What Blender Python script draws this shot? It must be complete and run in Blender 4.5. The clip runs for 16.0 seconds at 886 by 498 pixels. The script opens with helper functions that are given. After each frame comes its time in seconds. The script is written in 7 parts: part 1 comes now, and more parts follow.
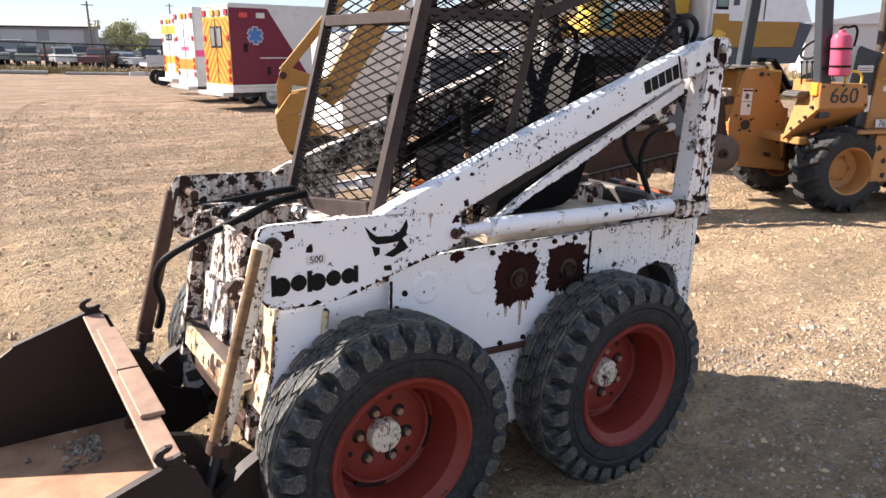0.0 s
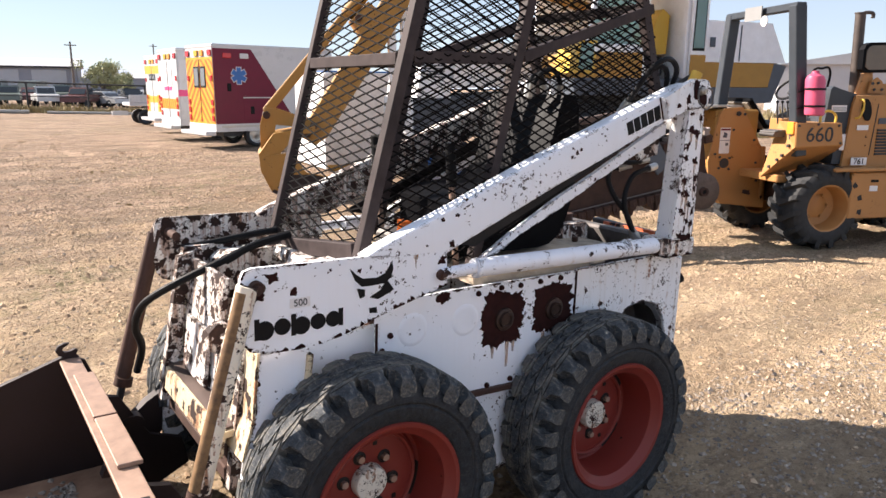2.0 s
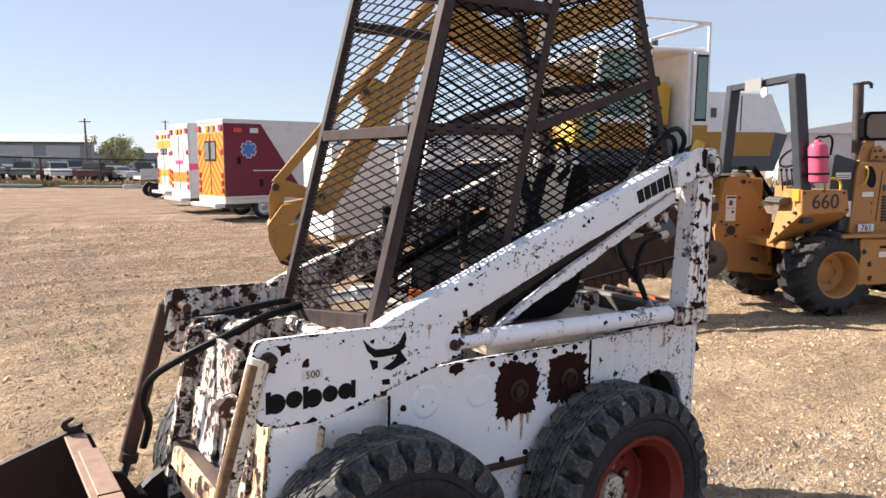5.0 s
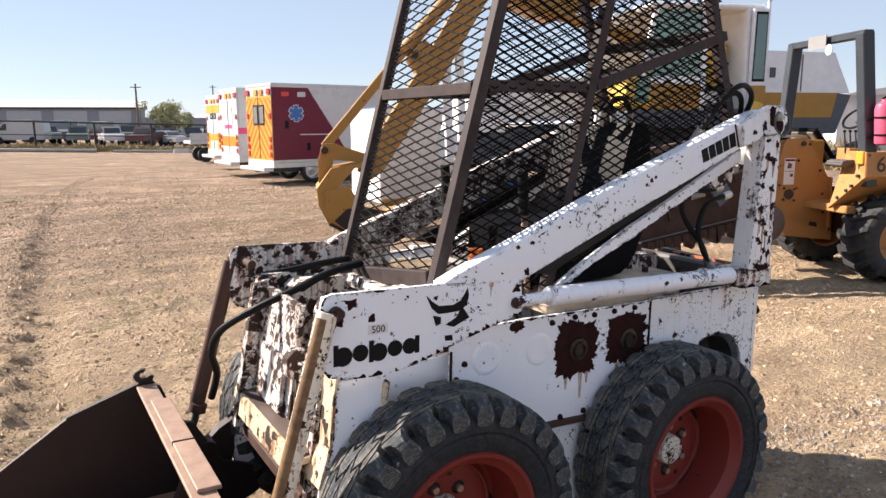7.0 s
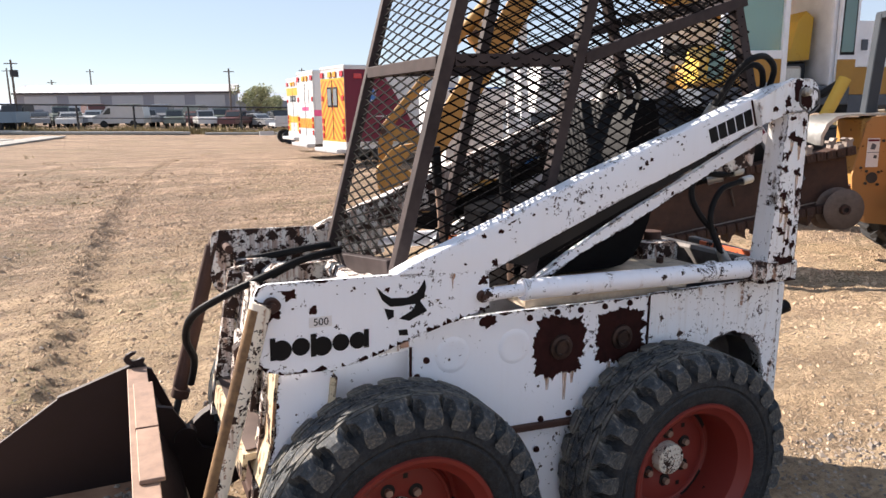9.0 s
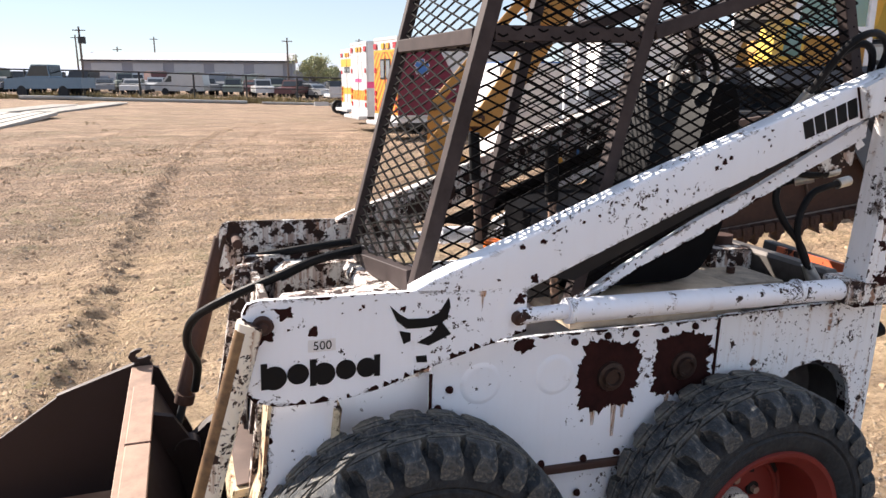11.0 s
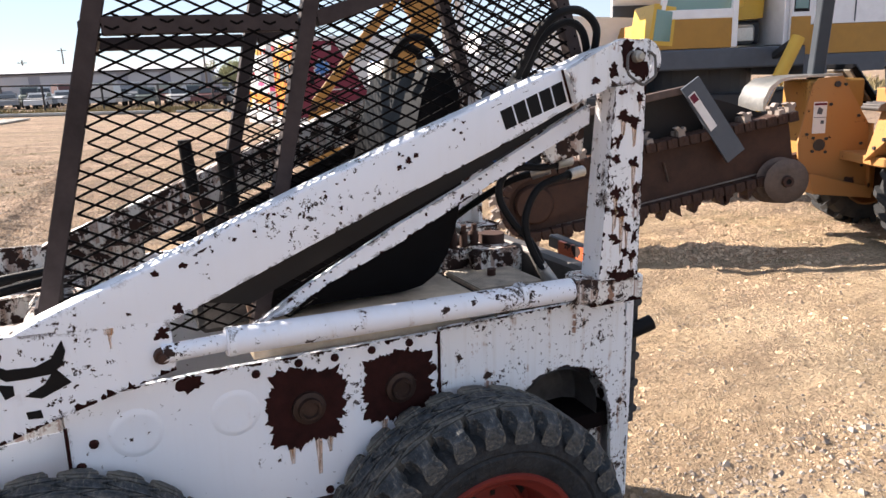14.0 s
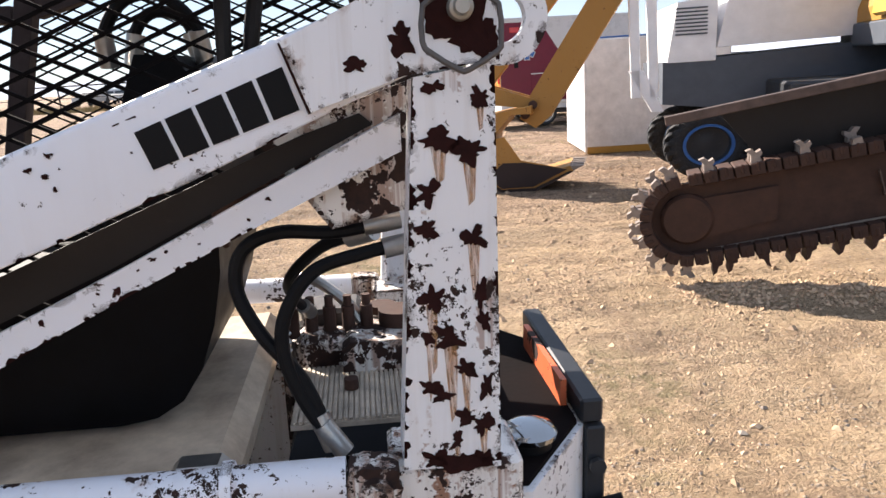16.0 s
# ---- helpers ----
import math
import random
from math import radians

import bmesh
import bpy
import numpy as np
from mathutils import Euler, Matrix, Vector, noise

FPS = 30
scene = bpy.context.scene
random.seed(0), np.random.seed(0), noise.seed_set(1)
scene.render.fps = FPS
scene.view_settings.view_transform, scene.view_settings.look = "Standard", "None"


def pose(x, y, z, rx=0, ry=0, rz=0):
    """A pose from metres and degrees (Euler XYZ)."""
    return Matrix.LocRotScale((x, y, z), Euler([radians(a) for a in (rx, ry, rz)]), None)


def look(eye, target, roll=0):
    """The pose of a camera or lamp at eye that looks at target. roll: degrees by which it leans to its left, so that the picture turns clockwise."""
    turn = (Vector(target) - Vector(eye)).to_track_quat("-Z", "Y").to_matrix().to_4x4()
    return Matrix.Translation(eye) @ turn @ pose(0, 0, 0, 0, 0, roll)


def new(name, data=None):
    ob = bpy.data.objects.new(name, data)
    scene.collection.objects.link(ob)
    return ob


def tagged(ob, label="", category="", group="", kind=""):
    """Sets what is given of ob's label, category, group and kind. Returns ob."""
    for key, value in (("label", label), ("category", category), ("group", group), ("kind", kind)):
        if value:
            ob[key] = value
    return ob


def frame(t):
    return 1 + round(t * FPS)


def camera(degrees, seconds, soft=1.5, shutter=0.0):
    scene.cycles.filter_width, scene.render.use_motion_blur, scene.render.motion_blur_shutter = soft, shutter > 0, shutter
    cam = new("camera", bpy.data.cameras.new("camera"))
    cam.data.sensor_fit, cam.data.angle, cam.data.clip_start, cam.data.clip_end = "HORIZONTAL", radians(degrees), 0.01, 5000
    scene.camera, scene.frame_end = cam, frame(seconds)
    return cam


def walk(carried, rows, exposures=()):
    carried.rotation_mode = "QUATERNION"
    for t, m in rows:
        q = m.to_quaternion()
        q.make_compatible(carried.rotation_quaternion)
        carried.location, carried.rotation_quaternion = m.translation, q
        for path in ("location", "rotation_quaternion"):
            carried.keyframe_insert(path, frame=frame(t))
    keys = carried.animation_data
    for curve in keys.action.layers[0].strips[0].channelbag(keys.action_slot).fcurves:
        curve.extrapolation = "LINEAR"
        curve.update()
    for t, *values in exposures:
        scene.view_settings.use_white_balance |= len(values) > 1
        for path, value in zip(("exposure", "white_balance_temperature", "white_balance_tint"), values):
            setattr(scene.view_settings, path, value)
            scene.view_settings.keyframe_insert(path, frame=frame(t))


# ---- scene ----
cam = camera(63.6, 16.0)
PATH = [
    (0, (-0.753, -1.551, 1.279), (0.255, 0.09, 0.738), 0.4),
    (0.5, (-0.752, -1.546, 1.276), (0.256, 0.092, 0.727), 0.4),
    (1, (-0.749, -1.535, 1.268), (0.271, 0.099, 0.729), 0.5),
    (1.5, (-0.745, -1.536, 1.278), (0.297, 0.096, 0.778), 0.5),
    (2, (-0.75, -1.533, 1.286), (0.311, 0.105, 0.846), 0.4),
    (2.5, (-0.751, -1.528, 1.296), (0.328, 0.115, 0.924), 0.2),
    (3, (-0.752, -1.523, 1.295), (0.343, 0.121, 0.982), -0.0),
    (5.5, (-0.766, -1.51, 1.28), (0.278, 0.178, 1.033), -0.0),
    (6, (-0.775, -1.504, 1.276), (0.237, 0.2, 1.01), 0.1),
    (6.5, (-0.788, -1.5, 1.274), (0.192, 0.217, 0.974), 0.0),
    (7, (-0.807, -1.497, 1.267), (0.145, 0.227, 0.922), -0.3),
    (7.5, (-0.813, -1.468, 1.251), (0.107, 0.266, 0.867), -0.7),
    (8, (-0.729, -1.471, 1.25), (0.145, 0.283, 0.855), -1.1),
    (8.5, (-0.567, -1.507, 1.257), (0.241, 0.28, 0.864), -1.1),
    (9, (-0.471, -1.512, 1.257), (0.265, 0.305, 0.864), -0.8),
    (9.5, (-0.389, -1.368, 1.26), (0.273, 0.474, 0.849), -0.2),
    (10, (-0.317, -1.254, 1.263), (0.282, 0.601, 0.814), 0.3),
    (12.3, (-0.33, -1.266, 1.288), (0.279, 0.579, 0.816), -0.2),
    (12.5, (-0.316, -1.265, 1.286), (0.318, 0.571, 0.812), -0.5),
    (13, (-0.178, -1.268, 1.266), (0.522, 0.544, 0.789), -1.2),
    (13.5, (0.067, -1.301, 1.264), (0.814, 0.491, 0.783), -1.9),
    (14, (0.256, -1.269, 1.26), (1.012, 0.521, 0.787), -2.4),
    (14.5, (0.493, -1.095, 1.265), (1.192, 0.719, 0.796), -2.7),
    (15, (0.728, -0.989, 1.247), (1.296, 0.871, 0.78), -3.1),
    (15.5, (1.007, -0.885, 1.255), (1.386, 1.02, 0.779), -3.3),
    (16, (1.204, -0.689, 1.223), (1.333, 1.248, 0.74), -3.7),
]
walk(cam, [(t, look(eye, target, roll)) for t, eye, target, roll in PATH],
     exposures=((0.0, 1.95), (1.5, 1.94), (3.0, 1.82), (5.5, 1.75), (7.5, 1.77), (10.0, 1.83), (13.0, 1.92), (14.5, 1.99), (16.0, 1.96)))

# ---- world, sun, exposure ----
SUN_EL, SUN_AZ = 33.0, -40.0          # degrees; azimuth from +y towards +x
sun_dir = Vector((math.sin(radians(SUN_AZ)) * math.cos(radians(SUN_EL)), math.cos(radians(SUN_AZ)) * math.cos(radians(SUN_EL)), math.sin(radians(SUN_EL))))
world = bpy.data.worlds.new("sky")
scene.world = world
world.use_nodes = True
wn = world.node_tree
sky = wn.nodes.new("ShaderNodeTexSky")
sky.sky_type = "NISHITA"
sky.sun_disc = False
sky.sun_elevation = radians(SUN_EL)
sky.sun_rotation = radians(SUN_AZ)
sky.altitude = 1600.0
sky.air_density, sky.dust_density, sky.ozone_density = 1.0, 0.12, 0.8
# thin smoke haze evens the clear sky out
haze = wn.nodes.new("ShaderNodeMix")
haze.data_type = "RGBA"
haze.inputs[0].default_value = 0.74
haze.inputs[7].default_value = (2.72, 3.08, 3.85, 1)
wn.links.new(sky.outputs[0], haze.inputs[6])
wn.links.new(haze.outputs[2], wn.nodes["Background"].inputs[0])
wn.nodes["Background"].inputs[1].default_value = 0.0605
sun = new("sun", bpy.data.lights.new("sun", "SUN"))
sun.data.energy, sun.data.angle, sun.data.color = 3.95, radians(0.6), (1.0, 0.89, 0.79)
sun.matrix_world = look(sun_dir * 50, (0, 0, 0))


# ---- materials ----
class Net:
    """A material and its node tree, with short ways to add nodes."""

    def __init__(self, name, rough=0.6, metal=0.0, spec=0.4):
        self.m = bpy.data.materials.new(name)
        self.m.use_nodes = True
        self.t = self.m.node_tree
        self.b = self.t.nodes["Principled BSDF"]
        self.b.inputs["Roughness"].default_value = rough
        self.b.inputs["Metallic"].default_value = metal
        self.b.inputs["Specular IOR Level"].default_value = spec
        self.co = self.t.nodes.new("ShaderNodeTexCoord").outputs["Object"]

    def put(self, value, name):
        sock = self.b.inputs[name]
        if isinstance(value, (tuple, list)):
            sock.default_value = (*value[:3], 1)
        elif isinstance(value, (int, float)):
            sock.default_value = value
        else:
            self.t.links.new(value, sock)

    def place(self, scale=(1, 1, 1), source=None):
        n = self.t.nodes.new("ShaderNodeMapping")
        n.inputs["Scale"].default_value = scale
        self.t.links.new(source or self.co, n.inputs["Vector"])
        return n.outputs[0]

    def noise(self, scale, detail=6, rough=0.6, at=None, w=0.0):
        n = self.t.nodes.new("ShaderNodeTexNoise")
        n.noise_dimensions = "4D"
        n.inputs["W"].default_value = w
        n.inputs["Scale"].default_value, n.inputs["Detail"].default_value, n.inputs["Roughness"].default_value = scale, detail, rough
        self.t.links.new(at or self.co, n.inputs["Vector"])
        return n.outputs["Fac"]

    def ramp(self, fac, lo, hi, a=0.0, b=1.0):
        n = self.t.nodes.new("ShaderNodeMapRange")
        n.inputs["From Min"].default_value, n.inputs["From Max"].default_value = lo, hi
        n.inputs["To Min"].default_value, n.inputs["To Max"].default_value = a, b
        self.t.links.new(fac, n.inputs["Value"])
        return n.outputs[0]

    def mix(self, fac, a, b):
        n = self.t.nodes.new("ShaderNodeMix")
        n.data_type = "RGBA"
        for value, sock in ((fac, n.inputs[0]), (a, n.inputs[6]), (b, n.inputs[7])):
            if isinstance(value, (tuple, list)):
                sock.default_value = (*value[:3], 1)
            elif isinstance(value, (int, float)):
                sock.default_value = value
            else:
                self.t.links.new(value, sock)
        return n.outputs[2]

    def math(self, op, a, b=0.0):
        n = self.t.nodes.new("ShaderNodeMath")
        n.operation = op
        for value, sock in ((a, n.inputs[0]), (b, n.inputs[1])):
            if isinstance(value, (int, float)):
                sock.default_value = value
            else:
                self.t.links.new(value, sock)
        return n.outputs[0]

    def bump(self, height, strength=0.3, dist=0.01):
        n = self.t.nodes.new("ShaderNodeBump")
        n.inputs["Strength"].default_value, n.inputs["Distance"].default_value = strength, dist
        self.t.links.new(height, n.inputs["Height"])
        self.t.links.new(n.outputs[0], self.b.inputs["Normal"])

    def random(self):
        return self.t.nodes.new("ShaderNodeObjectInfo").outputs["Random"]


RUST_DARK, RUST_MID, RUST_ORANGE = (0.014, 0.007, 0.006), (0.046, 0.019, 0.012), (0.30, 0.13, 0.045)


def worn_paint(name, colour, level=0.62, fine=0.66, stain=0.25, rough=0.42, dirt=(0.42, 0.33, 0.22), size=1.0, edges=0.0):
    """Old paint, chipped to dark rust in ragged patches, more so along edges, with small nicks, run-down stains and dust."""
    n = Net(name, rough)
    gate = n.noise(5.5 * size, 3, 0.55, w=6.0)

    def blobs(scale, warp, at_scale, cut, flock=0.8, lift=0.0):
        """Compact ragged chips: how far inside a chip a place lies (positive inside)."""
        wob = n.t.nodes.new("ShaderNodeTexNoise")
        wob.inputs["Scale"].default_value, wob.inputs["Detail"].default_value, wob.inputs["Roughness"].default_value = at_scale, 4, 0.65
        here = n.t.nodes.new("ShaderNodeVectorMath")
        here.operation = "ADD"
        here.inputs[1].default_value = (0, 0, lift)
        n.t.links.new(n.co, here.inputs[0])
        n.t.links.new(here.outputs[0], wob.inputs["Vector"])
        mad = n.t.nodes.new("ShaderNodeVectorMath")
        mad.operation = "MULTIPLY_ADD"
        n.t.links.new(wob.outputs["Color"], mad.inputs[0])
        mad.inputs[1].default_value = (warp, warp, warp)
        n.t.links.new(here.outputs[0], mad.inputs[2])
        fray = n.t.nodes.new("ShaderNodeTexNoise")
        fray.inputs["Scale"].default_value, fray.inputs["Detail"].default_value = at_scale * 5, 3
        n.t.links.new(here.outputs[0], fray.inputs["Vector"])
        mad2 = n.t.nodes.new("ShaderNodeVectorMath")
        mad2.operation = "MULTIPLY_ADD"
        n.t.links.new(fray.outputs["Color"], mad2.inputs[0])
        mad2.inputs[1].default_value = (warp * 0.32, warp * 0.32, warp * 0.32)
        n.t.links.new(mad.outputs[0], mad2.inputs[2])
        mad = mad2
        v = n.t.nodes.new("ShaderNodeTexVoronoi")
        v.inputs["Scale"].default_value = scale
        n.t.links.new(mad.outputs[0], v.inputs["Vector"])
        rgb = n.t.nodes.new("ShaderNodeSeparateColor")
        n.t.links.new(v.outputs["Color"], rgb.inputs[0])
        room = n.math("SUBTRACT", n.math("ADD", rgb.outputs[0], n.math("MULTIPLY", n.math("SUBTRACT", gate, 0.5), flock)), cut)
        return n.math("SUBTRACT", n.math("MULTIPLY", room, 1.15), v.outputs["Distance"])

    big = blobs(19 * size, 0.055, 30, 0.70 + (level - 0.66) * 2.6)
    nicks = blobs(80 * size, 0.030, 70, 0.68 + (fine - 0.64) * 2.5, 2.4)
    if edges:
        bev = n.t.nodes.new("ShaderNodeBevel")
        bev.samples = 4
        bev.inputs["Radius"].default_value = 0.016
        geo = n.t.nodes.new("ShaderNodeNewGeometry")
        dot = n.t.nodes.new("ShaderNodeVectorMath")
        dot.operation = "DOT_PRODUCT"
        n.t.links.new(bev.outputs[0], dot.inputs[0])
        n.t.links.new(geo.outputs["Normal"], dot.inputs[1])
        edge = n.ramp(dot.outputs["Value"], 1.0, 0.86, 0, edges * 2.0)
        big = n.math("ADD", big, edge)
        nicks = n.math("ADD", nicks, n.math("MULTIPLY", edge, 0.8))
    chips = n.ramp(big, 0.0, 0.02)
    nick = n.ramp(nicks, 0.0, 0.04)
    worn = n.math("MAXIMUM", chips, nick)
    halo = n.ramp(big, -0.28, 0.0)
    runs = n.ramp(n.noise(1, 5, 0.6, n.place((40 * size, 40 * size, 3.0)), 2.0), 0.50, 0.72)
    tone = n.mix(n.ramp(n.noise(3, 5, 0.6), 0.3, 0.75, 0, 0.30), colour, tuple(0.72 * c + 0.28 * d for c, d in zip(colour, dirt)))
    tone = n.mix(n.math("MULTIPLY", n.math("MULTIPLY", runs, halo), stain * 2.0), tone, RUST_ORANGE)
    tone = n.mix(n.math("MULTIPLY", runs, stain * 0.3), tone, dirt)
    if stain > 0.5:
        # rust water that has run down from chipped places
        cut = 0.70 + (level - 0.66) * 2.6
        below = n.math("MAXIMUM", n.math("MAXIMUM", blobs(19 * size, 0.055, 30, cut, 0.8, 0.022), blobs(19 * size, 0.055, 30, cut, 0.8, 0.040)), blobs(19 * size, 0.055, 30, cut, 0.8, 0.058))
        drips = n.ramp(n.noise(1, 4, 0.6, n.place((75, 75, 1.5)), 21.0), 0.44, 0.56)
        tone = n.mix(n.math("MULTIPLY", n.math("MULTIPLY", drips, n.ramp(below, -0.03, 0.06)), min(0.9, stain)), tone, (0.25, 0.10, 0.042))
    rust = n.mix(n.ramp(n.noise(48, 5, 0.7, w=3.0), 0.35, 0.7), RUST_DARK, RUST_MID)
    n.put(n.mix(worn, tone, rust), "Base Color")
    n.put(n.ramp(worn, 0, 1, rough, 0.82), "Roughness")
    n.bump(n.math("SUBTRACT", n.math("MULTIPLY", n.noise(110, 3, 0.6), 0.25), worn), 0.4, 0.0014)
    return n.m


def plain(name, colour, rough=0.6, metal=0.0, var=0.25, scale=18.0, bump=0.15, spec=0.4, dark=None):
    """A surface with tone variation at two scales and fine relief."""
    n = Net(name, rough, metal, spec)
    f = n.math("ADD", n.math("MULTIPLY", n.noise(scale, 6, 0.65), 0.6), n.math("MULTIPLY", n.noise(scale * 0.13, 4, 0.55, w=2.0), 0.4))
    n.put(n.mix(n.ramp(f, 0.32, 0.68), dark or tuple(c * (1 - var) for c in colour), tuple(min(1, c * (1 + var)) for c in colour)), "Base Color")
    n.put(n.ramp(f, 0.3, 0.7, max(0.05, rough - 0.1), min(1, rough + 0.12)), "Roughness")
    if bump:
        n.bump(n.noise(scale * 4, 4, 0.6, w=5.0), bump, 0.002)
    return n.m


def glass(name, tint):
    n = Net(name, 0.05, 0, 0.5)
    n.put(tint, "Base Color")
    n.put(0.6, "Transmission Weight")
    return n.m


def ground_material():
    n = Net("dry_dirt_and_gravel", 0.95, 0, 0.12)
    big = n.noise(0.22, 5, 0.6)
    streak = n.noise(1, 6, 0.65, n.place((0.5, 1.6, 1)), 3.0)
    rut = n.noise(1, 6, 0.62, n.place((3.2, 0.30, 1)), 9.0)
    mid = n.noise(1.6, 6, 0.65, w=1.0)
    clod = n.noise(11, 6, 0.72, w=7.0)
    fine = n.noise(38, 6, 0.75, w=2.0)
    grit = n.noise(150, 4, 0.7, w=4.0)
    dash = n.noise(1, 7, 0.72, n.place((0.8, 3.2, 1)), 15.0)
    xyz = n.t.nodes.new("ShaderNodeSeparateXYZ")
    n.t.links.new(n.co, xyz.inputs[0])
    # pale trodden sand round the machine, browner gravelly soil further off
    away = n.math("POWER", n.math("ADD", n.math("POWER", n.math("SUBTRACT", n.math("MULTIPLY", xyz.outputs["X"], 0.8), 1.2), 2.0), n.math("POWER", n.math("SUBTRACT", xyz.outputs["Y"], 1.0), 2.0)), 0.5)
    sand = n.ramp(n.math("ADD", away, n.math("MULTIPLY", n.math("SUBTRACT", mid, 0.5), 9.0)), 6.6, 2.6)
    rough_soil = n.mix(n.ramp(mid, 0.40, 0.62), (0.315, 0.212, 0.148), (0.53, 0.378, 0.272))
    pale_sand = n.mix(n.ramp(mid, 0.40, 0.62), (0.50, 0.36, 0.225), (0.66, 0.495, 0.325))
    base = n.mix(sand, rough_soil, pale_sand)
    keep = n.ramp(sand, 0, 1, 1.0, 0.45)
    patch = n.noise(1, 7, 0.68, n.place((0.32, 1.05, 1)), 25.0)
    base = n.mix(n.math("MULTIPLY", keep, n.ramp(patch, 0.49, 0.57, 0, 0.80)), base, (0.185, 0.145, 0.098))
    base = n.mix(n.math("MULTIPLY", keep, n.ramp(n.math("ADD", n.math("MULTIPLY", big, 0.4), n.math("MULTIPLY", streak, 0.6)), 0.49, 0.58, 0, 0.6)), base, (0.33, 0.235, 0.165))
    base = n.mix(n.math("MULTIPLY", keep, n.ramp(rut, 0.52, 0.62, 0, 0.6)), base, (0.31, 0.22, 0.155))
    base = n.mix(n.math("MULTIPLY", keep, n.ramp(dash, 0.50, 0.56, 0, 0.85)), base, (0.225, 0.16, 0.115))
    base = n.mix(n.math("MULTIPLY", keep, n.ramp(clod, 0.54, 0.60, 0, 0.75)), base, (0.25, 0.175, 0.125))
    base = n.mix(n.math("MULTIPLY", keep, n.ramp(fine, 0.53, 0.57, 0, 0.95)), base, (0.125, 0.088, 0.064))
    base = n.mix(n.ramp(fine, 0.44, 0.36, 0, 0.4), base, (0.72, 0.60, 0.46))
    base = n.mix(n.ramp(grit, 0.57, 0.66, 0, 0.45), base, (0.30, 0.23, 0.17))
    weeds = n.math("MULTIPLY", n.ramp(n.noise(0.55, 5, 0.65, w=12.0), 0.52, 0.62), n.ramp(n.noise(7, 5, 0.7, w=13.0), 0.48, 0.58))
    base = n.mix(n.math("MULTIPLY", weeds, 0.72), base, (0.20, 0.175, 0.095))
    v = n.t.nodes.new("ShaderNodeTexVoronoi")
    v.inputs["Scale"].default_value = 42
    n.t.links.new(n.co, v.inputs["Vector"])
    peb = n.ramp(v.outputs["Distance"], 0.14, 0.34, 1, 0)
    pick = n.math("MULTIPLY", peb, n.ramp(n.noise(2.6, 5, 0.6, w=8.0), 0.47, 0.56))
    base = n.mix(n.math("MULTIPLY", pick, 0.75), base, n.mix(v.outputs["Color"], (0.22, 0.19, 0.165), (0.56, 0.48, 0.40)))
    n.put(base, "Base Color")
    h = n.math("ADD", n.math("MULTIPLY", clod, 1.7), n.math("ADD", n.math("MULTIPLY", fine, 0.9), n.math("MULTIPLY", grit, 0.25)))
    n.bump(n.math("ADD", h, n.math("MULTIPLY", pick, 0.35)), 1.0, 0.050)
    return n.m


WHITE = worn_paint("chipped_white_paint", (0.85, 0.87, 0.93), 0.735, 0.680, 0.12, edges=0.30, size=1.25)
WHITE_WORN = worn_paint("badly_chipped_white_paint", (0.78, 0.76, 0.73), 0.455, 0.550, 0.70, edges=0.22, size=1.75)
WHITE_CYL = worn_paint("chipped_white_cylinder_paint", (0.83, 0.84, 0.90), 0.630, 0.605, 0.35, edges=0.10, size=1.5)
WHITE_FRONT = worn_paint("yellow_tan_chipped_paint", (0.64, 0.53, 0.36), 0.560, 0.580, 0.9, edges=0.12, size=1.7)
WHITE_POST = worn_paint("chipped_paint_with_rust_runs", (0.85, 0.85, 0.87), 0.660, 0.640, 0.62, size=1.45, edges=0.15)
WHITE_REAR = worn_paint("white_paint_with_rust_bleeding", (0.83, 0.84, 0.87), 0.645, 0.620, 0.85, size=1.5, edges=0.20)
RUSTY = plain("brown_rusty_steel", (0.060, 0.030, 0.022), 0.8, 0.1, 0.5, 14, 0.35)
RUST_PATCH = plain("bare_dark_rust", (0.026, 0.0085, 0.0075), 0.85, 0.0, 0.55, 40, 0.5, 0.12)
RUST_LIGHT = plain("light_worn_rust", (0.30, 0.20, 0.15), 0.6, 0.2, 0.35, 22, 0.3)
SUNLIT_RUST = plain("yellow_brown_sunlit_rust", (0.21, 0.125, 0.058), 0.6, 0.1, 0.5, 34, 0.4, dark=(0.050, 0.026, 0.016))
BUCKET = plain("dark_brown_bucket_steel", (0.023, 0.014, 0.014), 0.62, 0.2, 0.35, 7, 0.25)
BUCKET_FLOOR = plain("dusty_bucket_floor", (0.36, 0.22, 0.14), 0.8, 0.0, 0.4, 9, 0.3, dark=(0.20, 0.10, 0.06))
CAGE = plain("dark_brown_cage_paint", (0.052, 0.040, 0.039), 0.6, 0, 0.45, 20, 0.15, 0.10)
MESHWIRE = plain("dark_expanded_metal", (0.0045, 0.0036, 0.0036), 0.75, 0, 0.4, 30, 0, 0.06)
